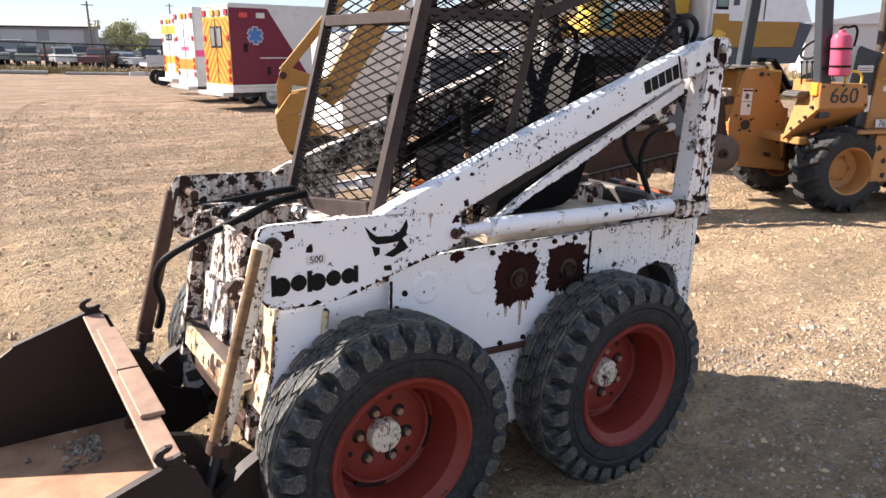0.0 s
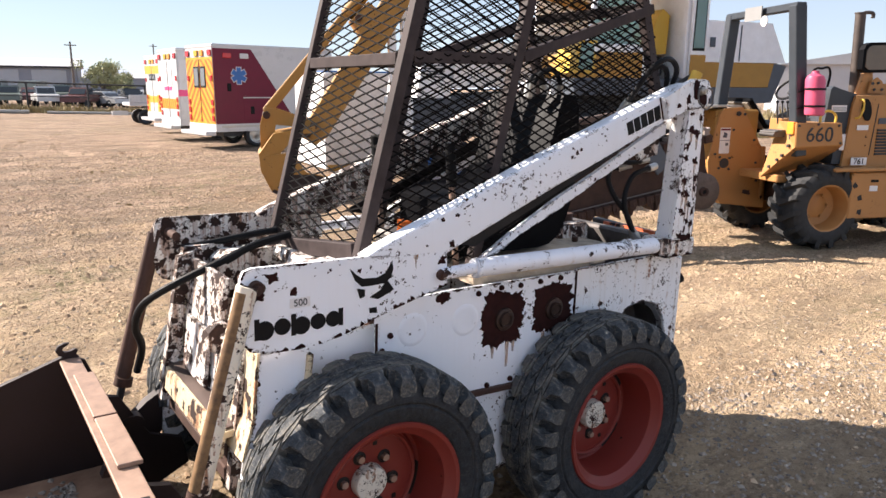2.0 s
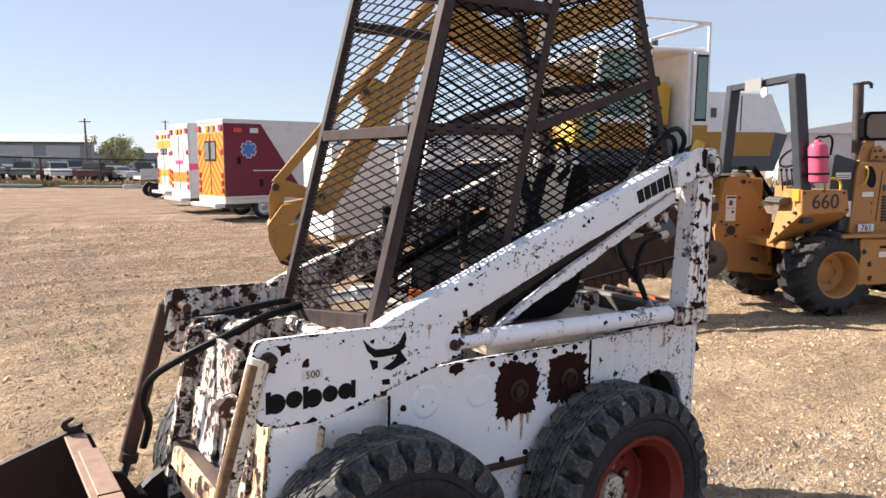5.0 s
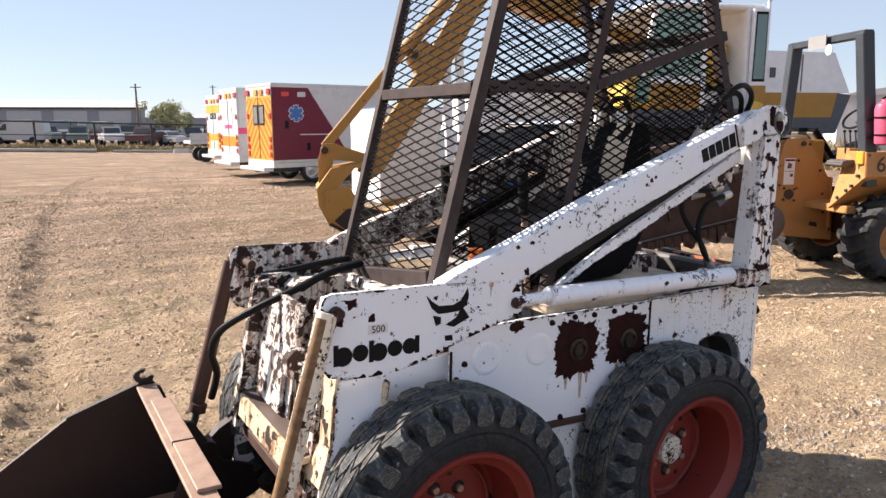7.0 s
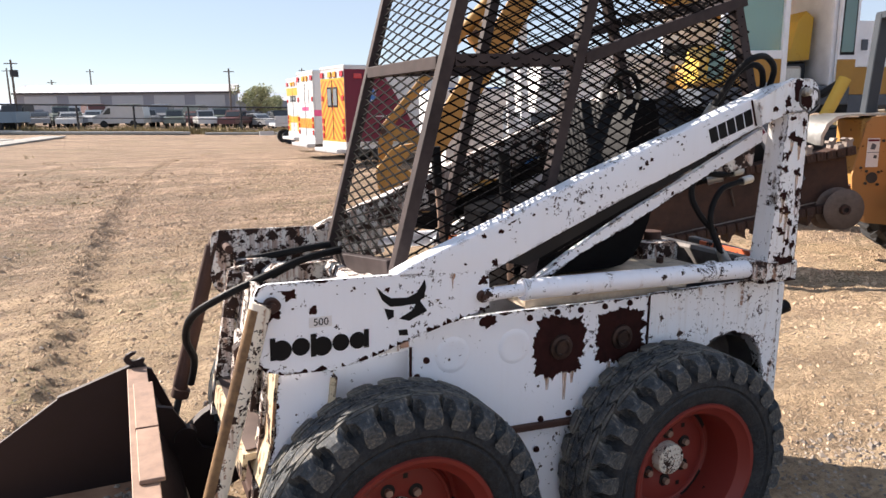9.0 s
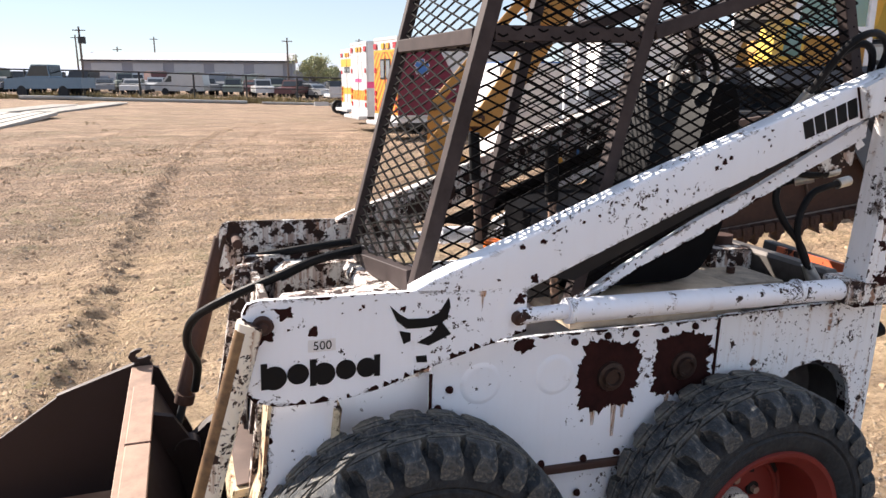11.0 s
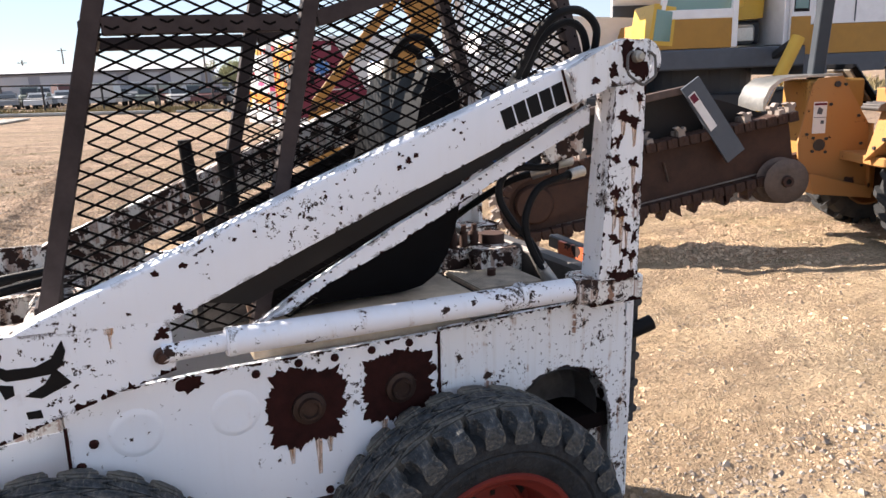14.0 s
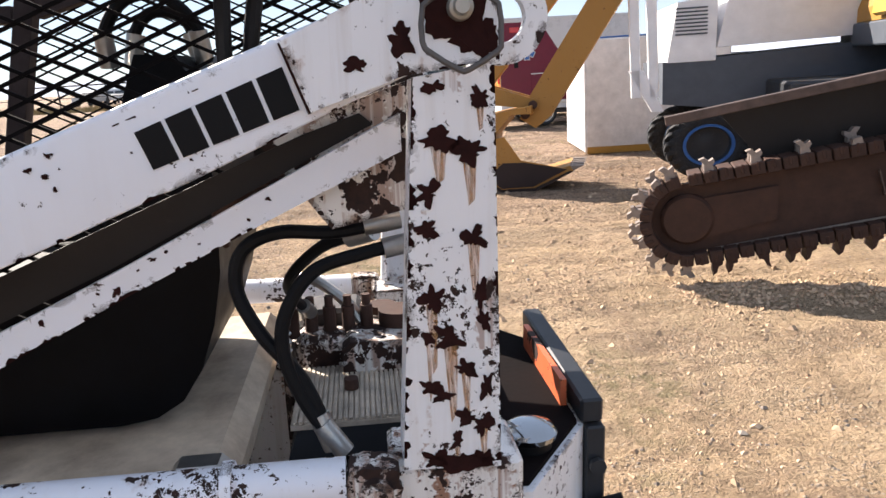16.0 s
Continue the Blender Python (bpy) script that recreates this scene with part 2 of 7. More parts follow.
def rubber(name, colour, dust, amount):
    """Old rubber: black-blue, scuffed in fine streaks, with dry dirt caught in patches and on worn edges."""
    n = Net(name, 0.6, 0, 0.35)
    f = n.noise(14, 6, 0.7)
    base = n.mix(n.ramp(n.noise(60, 5, 0.75, w=3.0), 0.38, 0.66), tuple(c * 0.35 for c in colour), tuple(c * 1.6 for c in colour))
    base = n.mix(n.math("MULTIPLY", n.ramp(f, 0.50, 0.66), amount), base, dust)
    base = n.mix(n.ramp(n.noise(1, 5, 0.7, n.place((150, 22, 150)), 7.0), 0.54, 0.64, 0, amount), base, dust)
    bev = n.t.nodes.new("ShaderNodeBevel")
    bev.samples = 4
    bev.inputs["Radius"].default_value = 0.006
    geo = n.t.nodes.new("ShaderNodeNewGeometry")
    dot = n.t.nodes.new("ShaderNodeVectorMath")
    dot.operation = "DOT_PRODUCT"
    n.t.links.new(bev.outputs[0], dot.inputs[0])
    n.t.links.new(geo.outputs["Normal"], dot.inputs[1])
    edge = n.math("MULTIPLY", n.ramp(dot.outputs["Value"], 0.98, 0.85), n.ramp(n.noise(35, 5, 0.7, w=11.0), 0.42, 0.60))
    base = n.mix(n.math("MULTIPLY", edge, amount), base, tuple(min(1, d * 1.25) for d in dust))
    n.put(base, "Base Color")
    n.put(n.ramp(f, 0.3, 0.7, 0.46, 0.85), "Roughness")
    n.bump(n.math("ADD", n.noise(80, 6, 0.75, w=5.0), n.math("MULTIPLY", n.noise(260, 3, 0.6, w=6.0), 0.5)), 0.9, 0.004)
    return n.m


RUBBER = rubber("dusty_black_rubber", (0.015, 0.018, 0.023), (0.070, 0.064, 0.060), 0.45)
RUBBER_GREY = plain("sun_greyed_tractor_rubber", (0.036, 0.036, 0.037), 0.88, 0, 0.45, 18, 0.4, 0.25)
HOSE = plain("black_hose_rubber", (0.007, 0.007, 0.008), 0.55, 0, 0.3, 40, 0.2, 0.14)
STEEL = plain("dull_steel", (0.42, 0.41, 0.39), 0.35, 0.9, 0.25, 40, 0.2)
CHROME = plain("chrome", (0.40, 0.42, 0.44), 0.08, 1.0, 0.05, 10, 0)
RIM_RED = worn_paint("faded_red_rim_paint", (0.185, 0.023, 0.017), 0.72, 0.76, 0.15, 0.50, (0.17, 0.055, 0.035))
HUB_WHITE = worn_paint("rust_speckled_white_cap", (0.70, 0.66, 0.58), 0.62, 0.585, 0.8, 0.6, size=2.2)
DECAL = plain("black_decal", (0.007, 0.007, 0.008), 0.55, 0, 0.2, 30, 0, 0.15)
STICKER = plain("white_sticker", (0.72, 0.70, 0.70), 0.5, 0, 0.08, 20, 0)
SEAT_BLACK = plain("black_seat_vinyl", (0.004, 0.004, 0.005), 0.45, 0, 0.3, 20, 0.2, 0.07)
DECK = plain("beige_dusty_deck_plate", (0.54, 0.45, 0.34), 0.65, 0, 0.35, 11, 0.25, dark=(0.13, 0.080, 0.052))
ENGINE = plain("oily_grey_engine_metal", (0.11, 0.10, 0.095), 0.55, 0.5, 0.5, 26, 0.3)
ALU = plain("dull_ribbed_aluminium", (0.45, 0.42, 0.37), 0.5, 0.7, 0.25, 30, 0.2)
FOOT_PAINT = worn_paint("white_paint_with_heavy_rust_bleeding", (0.80, 0.78, 0.76), 0.580, 0.600, 0.90, size=1.6, edges=0.30)
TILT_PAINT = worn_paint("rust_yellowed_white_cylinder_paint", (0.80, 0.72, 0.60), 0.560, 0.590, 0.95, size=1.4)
ORANGE = worn_paint("worn_orange_paint", (0.62, 0.13, 0.05), 0.62, 0.68, 0.2)
YELLOW = worn_paint("dusty_construction_yellow", (0.39, 0.185, 0.060), 0.72, 0.76, 0.25, 0.5, (0.35, 0.24, 0.12))
YELLOW_DULL = worn_paint("faded_yellow_paint", (0.34, 0.17, 0.035), 0.70, 0.74, 0.35, 0.6, (0.30, 0.21, 0.11))
YELLOW_BRIGHT = worn_paint("bright_yellow_paint", (0.60, 0.38, 0.05), 0.74, 0.78, 0.15, 0.45)
OCHRE = plain("ochre_stripe_paint", (0.36, 0.19, 0.035), 0.5, 0, 0.15, 6, 0.1)
OFFWHITE = plain("dusty_white_enamel", (0.78, 0.78, 0.80), 0.45, 0, 0.12, 5, 0.08)
GREY = plain("slate_grey_enamel", (0.072, 0.084, 0.105), 0.5, 0, 0.2, 6, 0.1)
GREY_DARK = plain("dark_grey_paint", (0.028, 0.031, 0.037), 0.5, 0, 0.25, 8, 0.1)
# near-black that paints the dark gaps in and behind the engine bay
BAY_BLACK = plain("bay_gap_black", (0.007, 0.005, 0.005), 0.85, 0, 0.4, 20, 0.4, 0.06)
ROLL_BAR = plain("slate_roll_bar_paint", (0.034, 0.040, 0.049), 0.45, 0, 0.2, 8, 0.1)
SEAT_BACK = plain("grey_beige_seat_back", (0.15, 0.13, 0.105), 0.6, 0, 0.15, 12, 0.1)
EXHAUST = plain("grey_brown_exhaust_steel", (0.085, 0.068, 0.06), 0.55, 0.3, 0.35, 10, 0.25)
TEAL_GLASS = glass("green_tinted_glass", (0.35, 0.55, 0.52))
DARK_GLASS = plain("dark_window_glass", (0.03, 0.035, 0.04), 0.08, 0, 0.2, 6, 0, 0.6)
CHAIN = plain("rusty_digging_chain", (0.052, 0.026, 0.018), 0.7, 0.25, 0.55, 9, 0.4, dark=(0.020, 0.010, 0.008))
TOOTH = plain("bright_worn_tooth_metal", (0.24, 0.20, 0.175), 0.5, 0.4, 0.4, 20, 0.3)
PINK = plain("sun_faded_red_extinguisher", (0.56, 0.085, 0.16), 0.4, 0, 0.12, 8, 0)
MARKER = plain("orange_marker_lens", (0.80, 0.28, 0.04), 0.35, 0, 0.1, 20, 0)
AMB_RED = plain("ambulance_red_paint", (0.12, 0.005, 0.024), 0.4, 0, 0.12, 4, 0, 0.3)
AMB_WHITE = plain("ambulance_white_paint", (0.50, 0.50, 0.51), 0.3, 0, 0.06, 4, 0, 0.5)
AMB_YELLOW = plain("ambulance_yellow_film", (0.55, 0.33, 0.03), 0.4, 0, 0.08, 6, 0)
AMB_ORANGE = plain("ambulance_orange_film", (0.55, 0.12, 0.015), 0.4, 0, 0.08, 6, 0)
AMB_PINK = plain("ambulance_magenta_film", (0.66, 0.06, 0.20), 0.4, 0, 0.08, 6, 0)
AMB_BLUE = plain("blue_film", (0.03, 0.12, 0.36), 0.4, 0, 0.08, 6, 0)
FROSTED = plain("white_covered_window", (0.62, 0.60, 0.62), 0.4, 0, 0.06, 4, 0)
AMB_GLASS = plain("grey_rear_glass", (0.16, 0.17, 0.18), 0.12, 0, 0.2, 6, 0, 0.6)
RED_LENS = plain("red_lamp_lens", (0.45, 0.015, 0.02), 0.2, 0, 0.1, 6, 0, 0.6)
CONCRETE = plain("weathered_grey_white_panel", (0.62, 0.59, 0.57), 0.85, 0, 0.25, 5, 0.3)
TIMBER = plain("weathered_grey_boards", (0.36, 0.34, 0.31), 0.85, 0, 0.25, 6, 0.3)
BUILDING = plain("grey_corrugated_wall", (0.26, 0.27, 0.31), 0.7, 0, 0.1, 0.6, 0)
BUILDING_DOOR = plain("pale_shutter_door", (0.42, 0.43, 0.46), 0.7, 0, 0.1, 0.6, 0)
ROOF = plain("pale_metal_roof", (0.46, 0.46, 0.48), 0.6, 0, 0.08, 0.5, 0)
POLE = plain("weathered_wooden_pole", (0.13, 0.11, 0.10), 0.85, 0, 0.2, 3, 0)
FENCE = plain("dark_pipe_fence", (0.030, 0.030, 0.033), 0.7, 0, 0.2, 2, 0)
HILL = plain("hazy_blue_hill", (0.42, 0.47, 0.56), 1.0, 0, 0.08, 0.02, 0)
LEAF = plain("olive_leaves", (0.34, 0.35, 0.20), 0.8, 0, 0.35, 1.5, 0)
BRUSH = plain("dry_weed_stems", (0.30, 0.22, 0.11), 0.9, 0, 0.3, 2, 0, dark=(0.13, 0.12, 0.06))
STONE_NET = Net("grey_brown_gravel", 0.9, 0, 0.2)
STONE_NET.put(STONE_NET.mix(STONE_NET.t.nodes.new("ShaderNodeNewGeometry").outputs["Random Per Island"], (0.15, 0.125, 0.11), (0.40, 0.34, 0.28)), "Base Color")
STONE = STONE_NET.m
SCRAPED = plain("scraped_dark_bar", (0.10, 0.07, 0.06), 0.55, 0.3, 0.6, 9, 0.3)
LID = plain("dusty_tan_ribbed_plastic", (0.60, 0.52, 0.42), 0.7, 0, 0.3, 20, 0.2, dark=(0.20, 0.17, 0.14))
PAPER = plain("weathered_paper_tag", (0.22, 0.22, 0.22), 0.7, 0, 0.1, 10, 0)
STAIN_NET = Net("thin_orange_rust_run", 0.8, 0, 0.2)
STAIN_NET.put(STAIN_NET.mix(STAIN_NET.noise(60, 4, 0.6), (0.44, 0.19, 0.065), (0.62, 0.36, 0.17)), "Base Color")
STAIN_NET.put(STAIN_NET.ramp(STAIN_NET.noise(1, 4, 0.65, STAIN_NET.place((260, 260, 22))), 0.36, 0.66, 0.03, 0.60), "Alpha")
RUST_STAIN = STAIN_NET.m
AXLE = plain("worn_axle_steel", (0.045, 0.026, 0.021), 0.5, 0.4, 0.7, 30, 0.4)
DISC = plain("worn_dusty_disc_steel", (0.11, 0.082, 0.07), 0.5, 0.4, 0.35, 26, 0.25)
GAP = plain("gap_black_steel", (0.006, 0.0035, 0.003), 0.6, 0.1, 0.4, 20, 0.2)
CLOD_NET = Net("dry_dirt_clods", 0.95, 0, 0.1)
CLOD_NET.put(CLOD_NET.mix(CLOD_NET.t.nodes.new("ShaderNodeNewGeometry").outputs["Random Per Island"], (0.26, 0.18, 0.12), (0.60, 0.44, 0.30)), "Base Color")
CLOD = CLOD_NET.m
# dusty and lighter than RUBBER: groove shade and lit lugs put into the colours
TREAD = rubber("dusty_light_tread_rubber", (0.034, 0.041, 0.050), (0.29, 0.26, 0.215), 0.50)
DIRT = ground_material()


# ---- mesh helpers ----
def finish(bm, name, material, parent=None, label="", smooth=False, edge=0.0):
    if edge:
        bmesh.ops.bevel(bm, geom=[e for e in bm.edges if len(e.link_faces) == 2 and e.calc_face_angle(0) > 0.5], offset=edge, segments=1, affect="EDGES", clamp_overlap=True)
    bmesh.ops.recalc_face_normals(bm, faces=bm.faces)
    me = bpy.data.meshes.new(name)
    bm.to_mesh(me)
    bm.free()
    me.materials.append(material)
    if smooth:
        me.polygons.foreach_set("use_smooth", [True] * len(me.polygons))
        me.set_sharp_from_angle(angle=radians(35))
    ob = new(name, me)
    if parent:
        ob.parent = parent
    if label:
        ob["label"] = label
    return ob


def part(name, bm, material, parent, label="", smooth=False, edge=0.0):
    return finish(bm, name, material, parent, label, smooth, edge)


def thing(name, at, label, category, group="", kind=""):
    ob = new(name)
    ob.empty_display_size = 0.1
    ob.matrix_world = at
    return tagged(ob, label, category, group, kind)


def box(x0, x1, y0, y1, z0, z1, bm=None):
    bm = bm or bmesh.new()
    bmesh.ops.create_cube(bm, size=1, matrix=Matrix.Translation(((x0 + x1) / 2, (y0 + y1) / 2, (z0 + z1) / 2)) @ Matrix.Diagonal((x1 - x0, y1 - y0, z1 - z0, 1)))
    return bm


def prism(outline, y0, y1, bm=None, plane="xz"):
    """An outline in the xz (or xy, yz) plane, drawn out along the third axis."""
    bm = bm or bmesh.new()
    put = {"xz": lambda a, b, c: (a, c, b), "xy": lambda a, b, c: (a, b, c), "yz": lambda a, b, c: (c, a, b)}[plane]
    front = [bm.verts.new(put(a, b, y0)) for a, b in outline]
    back = [bm.verts.new(put(a, b, y1)) for a, b in outline]
    bm.faces.new(front)
    bm.faces.new(back[::-1])
    for i in range(len(outline)):
        j = (i + 1) % len(outline)
        bm.faces.new((front[i], back[i], back[j], front[j]))
    return bm


def rod(p, q, r, bm=None, segs=14, r2=None):
    bm = bm or bmesh.new()
    p, q = Vector(p), Vector(q)
    d = q - p
    bmesh.ops.create_cone(bm, cap_ends=True, segments=segs, radius1=r, radius2=r if r2 is None else r2, depth=d.length, matrix=Matrix.Translation((p + q) / 2) @ d.to_track_quat("Z", "Y").to_matrix().to_4x4())
    return bm


def beam(p, q, w, h, bm=None, up=(0, 0, 1)):
    """A rectangular bar from p to q; w across, h along up."""
    bm = bm or bmesh.new()
    p, q = Vector(p), Vector(q)
    d = (q - p)
    x = d.normalized()
    y = Vector(up).cross(x)
    y = y.normalized() if y.length > 1e-4 else Vector((1, 0, 0))
    z = x.cross(y)
    m = Matrix((x * d.length, y * w, z * h)).transposed().to_4x4()
    m.translation = (p + q) / 2
    bmesh.ops.create_cube(bm, size=1, matrix=m)
    return bm


def hose(points, r, bm=None, segs=10, steps=8):
    """A tube swept smoothly through the points."""
    bm = bm or bmesh.new()
    pts = [Vector(p) for p in points]
    line = []
    for i in range(len(pts) - 1):
        a, b, c, d = pts[max(i - 1, 0)], pts[i], pts[i + 1], pts[min(i + 2, len(pts) - 1)]
        for k in range(steps):
            t = k / steps
            line.append(0.5 * ((2 * b) + (c - a) * t + (2 * a - 5 * b + 4 * c - d) * t * t + (3 * b - a - 3 * c + d) * t * t * t))
    line.append(pts[-1])
    rings, n = [], Vector((0, 0, 1))
    for i, p in enumerate(line):
        d = (line[min(i + 1, len(line) - 1)] - line[max(i - 1, 0)]).normalized()
        n = n - d * n.dot(d)
        n = n.normalized() if n.length > 1e-3 else d.orthogonal().normalized()
        s = d.cross(n)
        rings.append([bm.verts.new(p + r * (math.cos(2 * math.pi * k / segs) * n + math.sin(2 * math.pi * k / segs) * s)) for k in range(segs)])
    for a, b in zip(rings, rings[1:]):
        for k in range(segs):
            bm.faces.new((a[k], a[(k + 1) % segs], b[(k + 1) % segs], b[k]))
    bm.faces.new(rings[0][::-1])
    bm.faces.new(rings[-1])
    return bm


def lathe(profile, segs=48, bm=None, centre=(0, 0, 0)):
    """(radius, y) pairs turned about the y axis."""
    bm = bm or bmesh.new()
    cx, cy, cz = centre
    rings = []
    for r, y in profile:
        if r < 1e-6:
            rings.append([bm.verts.new((cx, cy + y, cz))] * segs)
        else:
            rings.append([bm.verts.new((cx + r * math.cos(2 * math.pi * k / segs), cy + y, cz + r * math.sin(2 * math.pi * k / segs))) for k in range(segs)])
    for a, b in zip(rings, rings[1:]):
        for k in range(segs):
            f = [a[k], a[(k + 1) % segs], b[(k + 1) % segs], b[k]]
            f = [v for i, v in enumerate(f) if v not in f[:i]]
            if len(f) > 2:
                bm.faces.new(f)
    return bm


def ragged(x, z, rx, rz, seed, n=40, wob=0.28):
    """An uneven round outline in the xz plane."""
    out = []
    for k in range(n):
        a = 2 * math.pi * k / n
        c, q = math.cos(a), math.sin(a)
        s = 1 + sum(wob * w * noise.noise((f * c + seed * 3.7, f * q, seed * 1.3)) for f, w in (((1.1, 1.9), (2.4, 1.4), (5.0, 0.6), (13.0, 0.28)) if wob > 0.2 else ((1.1, 0.7), (2.6, 0.9), (7.0, 0.9), (18.0, 0.8))))
        sq = 1 / max(abs(c), abs(q)) ** 0.6
        out.append((x + rx * max(0.25, s) * sq * c, z + rz * max(0.25, s) * sq * q))
    return out


def words(text, size, depth, at, material, parent, name="lettering"):
    cu = bpy.data.curves.new(name, "FONT")
    cu.body, cu.size, cu.extrude, cu.align_x, cu.align_y = text, size, depth, "CENTER", "CENTER"
    ob = new(name, cu)
    me = bpy.data.meshes.new_from_object(ob)
    bpy.data.objects.remove(ob)
    me.transform(at)
    me.materials.clear()
    me.materials.append(material)
    ob = new(name, me)
    ob.parent = parent
    return ob


def ground_z(x, y):
    """Level round the machines; further off the yard falls away gently, more so to the east."""
    t = min(1.0, max(0.0, (math.hypot(x, y) - 19.0) / 14.0))
    dip = 0.035 * math.exp(-((x - 1.1) / 0.8) ** 2 - ((y - 0.4) / 1.0) ** 2)
    return -0.06 - dip - t * t * (3 - 2 * t) * (0.36 * math.tanh(x / 12) + 0.35 * math.tanh(y / 14))


# ---- ground ----
def graded(a, b, step, far):
    """Grid lines: even between a and b, then ever wider out to far."""
    inner = list(np.arange(a, b + step / 2, step))
    lo, hi, d = [a], [b], step
    while hi[-1] < far:
        d *= 1.22
        lo.insert(0, lo[0] - d)
        hi.append(hi[-1] + d)
    return lo[:-1] + inner + hi[1:]


def relief(x, y):
    f = max(0.0, 1 - max(abs(x - 2), abs(y - 4)) / 22)
    h = 0.016 * noise.noise((x * 0.9, y * 0.9, 0)) + 0.008 * noise.noise((x * 3.1, y * 3.1, 7)) + 0.014 * noise.noise((x * 6, y * 6, 3)) + 0.012 * noise.noise((x * 13, y * 13, 5))
    # worn wheel tracks that run away from the machine, and a low ridge of loose dirt beside the trencher
    for tx, w in ((-1.55, 0.22), (-2.9, 0.25), (-0.85, 0.13)):
        c = (x - tx + 0.12 * math.sin(y * 0.35)) / w
        h += -0.020 * math.exp(-c * c) + 0.012 * math.exp(-(abs(c) - 1.6) ** 2 * 3) + 0.006 * math.exp(-c * c) * math.sin(y * 38)
    for tx, w in ((-3.9, 0.10), (-2.2, 0.08), (0.6, 0.12), (-5.2, 0.2)):
        c = (x - tx + 0.25 * math.sin(y * 0.22 + tx)) / w
        h += -0.012 * math.exp(-c * c) + 0.010 * math.exp(-(abs(c) - 1.7) ** 2 * 3)
    bend = -1.08 + 0.0071 * max(0.0, y - 6) ** 2
    for off, k in ((0.0, 1.0), (-2.3, 0.7), (-4.4, 0.6), (0.95, 0.45)):
        c = (x - bend - off + 0.06 * noise.noise((y * 1.7, off, 2))) / 0.11
        h += k * 0.052 * math.exp(-c * c) * (0.55 + 0.9 * noise.noise((x * 8, y * 8, 17))) - k * 0.028 * math.exp(-(c - 2.4) ** 2 / 2)
    h += 0.010 * abs(noise.noise((x * 1.3, y * 4.5, 11))) - 0.012 * max(0.0, noise.noise((x * 2.2, y * 2.2, 21))) + 0.012 * max(0.0, noise.noise((x * 9, y * 9, 31)))
    h += 0.055 * math.exp(-((y - 2.95 + 0.31 * (x - 2.9) - 0.05 * math.sin(x * 5)) / 0.10) ** 2) * math.exp(-((x - 3.55) / 0.72) ** 6) * (0.8 + 0.9 * noise.noise((x * 6, y * 6, 1)))
    return h * f


gx, gy = graded(-4.2, 7.5, 0.031, 2400), graded(-1.6, 9.0, 0.031, 2400)
verts = [(x, y, ground_z(x, y) + (relief(x, y) if -24 < x < 28 and -22 < y < 30 else 0)) for y in gy for x in gx]
nx = len(gx)
faces = [(j * nx + i, j * nx + i + 1, (j + 1) * nx + i + 1, (j + 1) * nx + i) for j in range(len(gy) - 1) for i in range(nx - 1)]
me = bpy.data.meshes.new("ground")
me.from_pydata(verts, [], faces)
me.polygons.foreach_set("use_smooth", [True] * len(me.polygons))
me.materials.append(DIRT)
tagged(new("ground", me), "dry tan dirt yard with gravel and tyre tracks", "ground", kind="structure")


def pebbles(name, places, material, label):
    """Many small uneven stones in one mesh: (x, y, z, size) each."""
    base = [(1, 0, -.2), (-.9, .1, -.2), (.1, 1, -.25), (0, -.95, -.2), (.15, .1, .7), (-.35, -.3, .55), (0, 0, -.6)]
    tris = [(0, 2, 4), (2, 1, 4), (1, 5, 4), (1, 3, 5), (3, 0, 4), (3, 4, 5), (2, 0, 6), (1, 2, 6), (3, 1, 6), (0, 3, 6)]
    rnd = random.Random(5)
    vs, fs = [], []
    for x, y, z, s in places:
        a, sx, sy, sz = rnd.uniform(0, 6.28), rnd.uniform(.8, 1.3), rnd.uniform(.6, 1.0), rnd.uniform(.5, .8)
        c, q, k = math.cos(a), math.sin(a), len(vs)
        for u, v, w in base:
            u, v, w = u * sx * s * rnd.uniform(.85, 1.15), v * sy * s, w * sz * s
            vs.append((x + c * u - q * v, y + q * u + c * v, z + w + s * 0.15))
        fs += [tuple(k + i for i in t) for t in tris]
    me = bpy.data.meshes.new(name)
    me.from_pydata(vs, [], fs)
    me.materials.append(material)
    return tagged(new(name, me), label, "gravel", kind="stuff")


rnd = random.Random(11)
spots = []
while len(spots) < 12000:
    x, y = rnd.uniform(-3.8, 8.0), rnd.uniform(-1.5, 10.5)
    dens = noise.noise((x * 0.6, y * 0.6, 2)) + (0.35 if x > 1.0 and y < 0.4 else 0) - (0.55 if x > 0.8 and y > 0.7 else 0)
    if dens > rnd.uniform(-0.6, 0.75):
        spots.append((x, y, ground_z(x, y) + relief(x, y), rnd.uniform(0.004, 0.011) * (2.0 if rnd.random() < 0.06 else 1)))
lumps = []
while len(lumps) < 62000:
    x, y = rnd.uniform(-6.5, 9.0), -1.5 + 16.0 * rnd.random() ** 1.4
    if noise.noise((x * 0.9, y * 0.9, 14)) + 0.5 * noise.noise((x * 3, y * 3, 4)) > rnd.uniform(-0.55, 0.45):
        lumps.append((x, y, ground_z(x, y) + relief(x, y) - 0.002, rnd.uniform(0.004, 0.011) * (1 + 0.07 * max(0, y)) * (2.2 if rnd.random() < 0.08 else 1)))
for _ in range(9000):
    y, off = -1 + 20 * rnd.random() ** 1.3, rnd.choice((0.0, 0.0, -2.3, -4.4, 0.95))
    x = -1.08 + 0.0071 * max(0.0, y - 6) ** 2 + off + rnd.gauss(0, 0.13)
    lumps.append((x, y, ground_z(x, y) + relief(x, y) - 0.002, rnd.uniform(0.006, 0.019)))
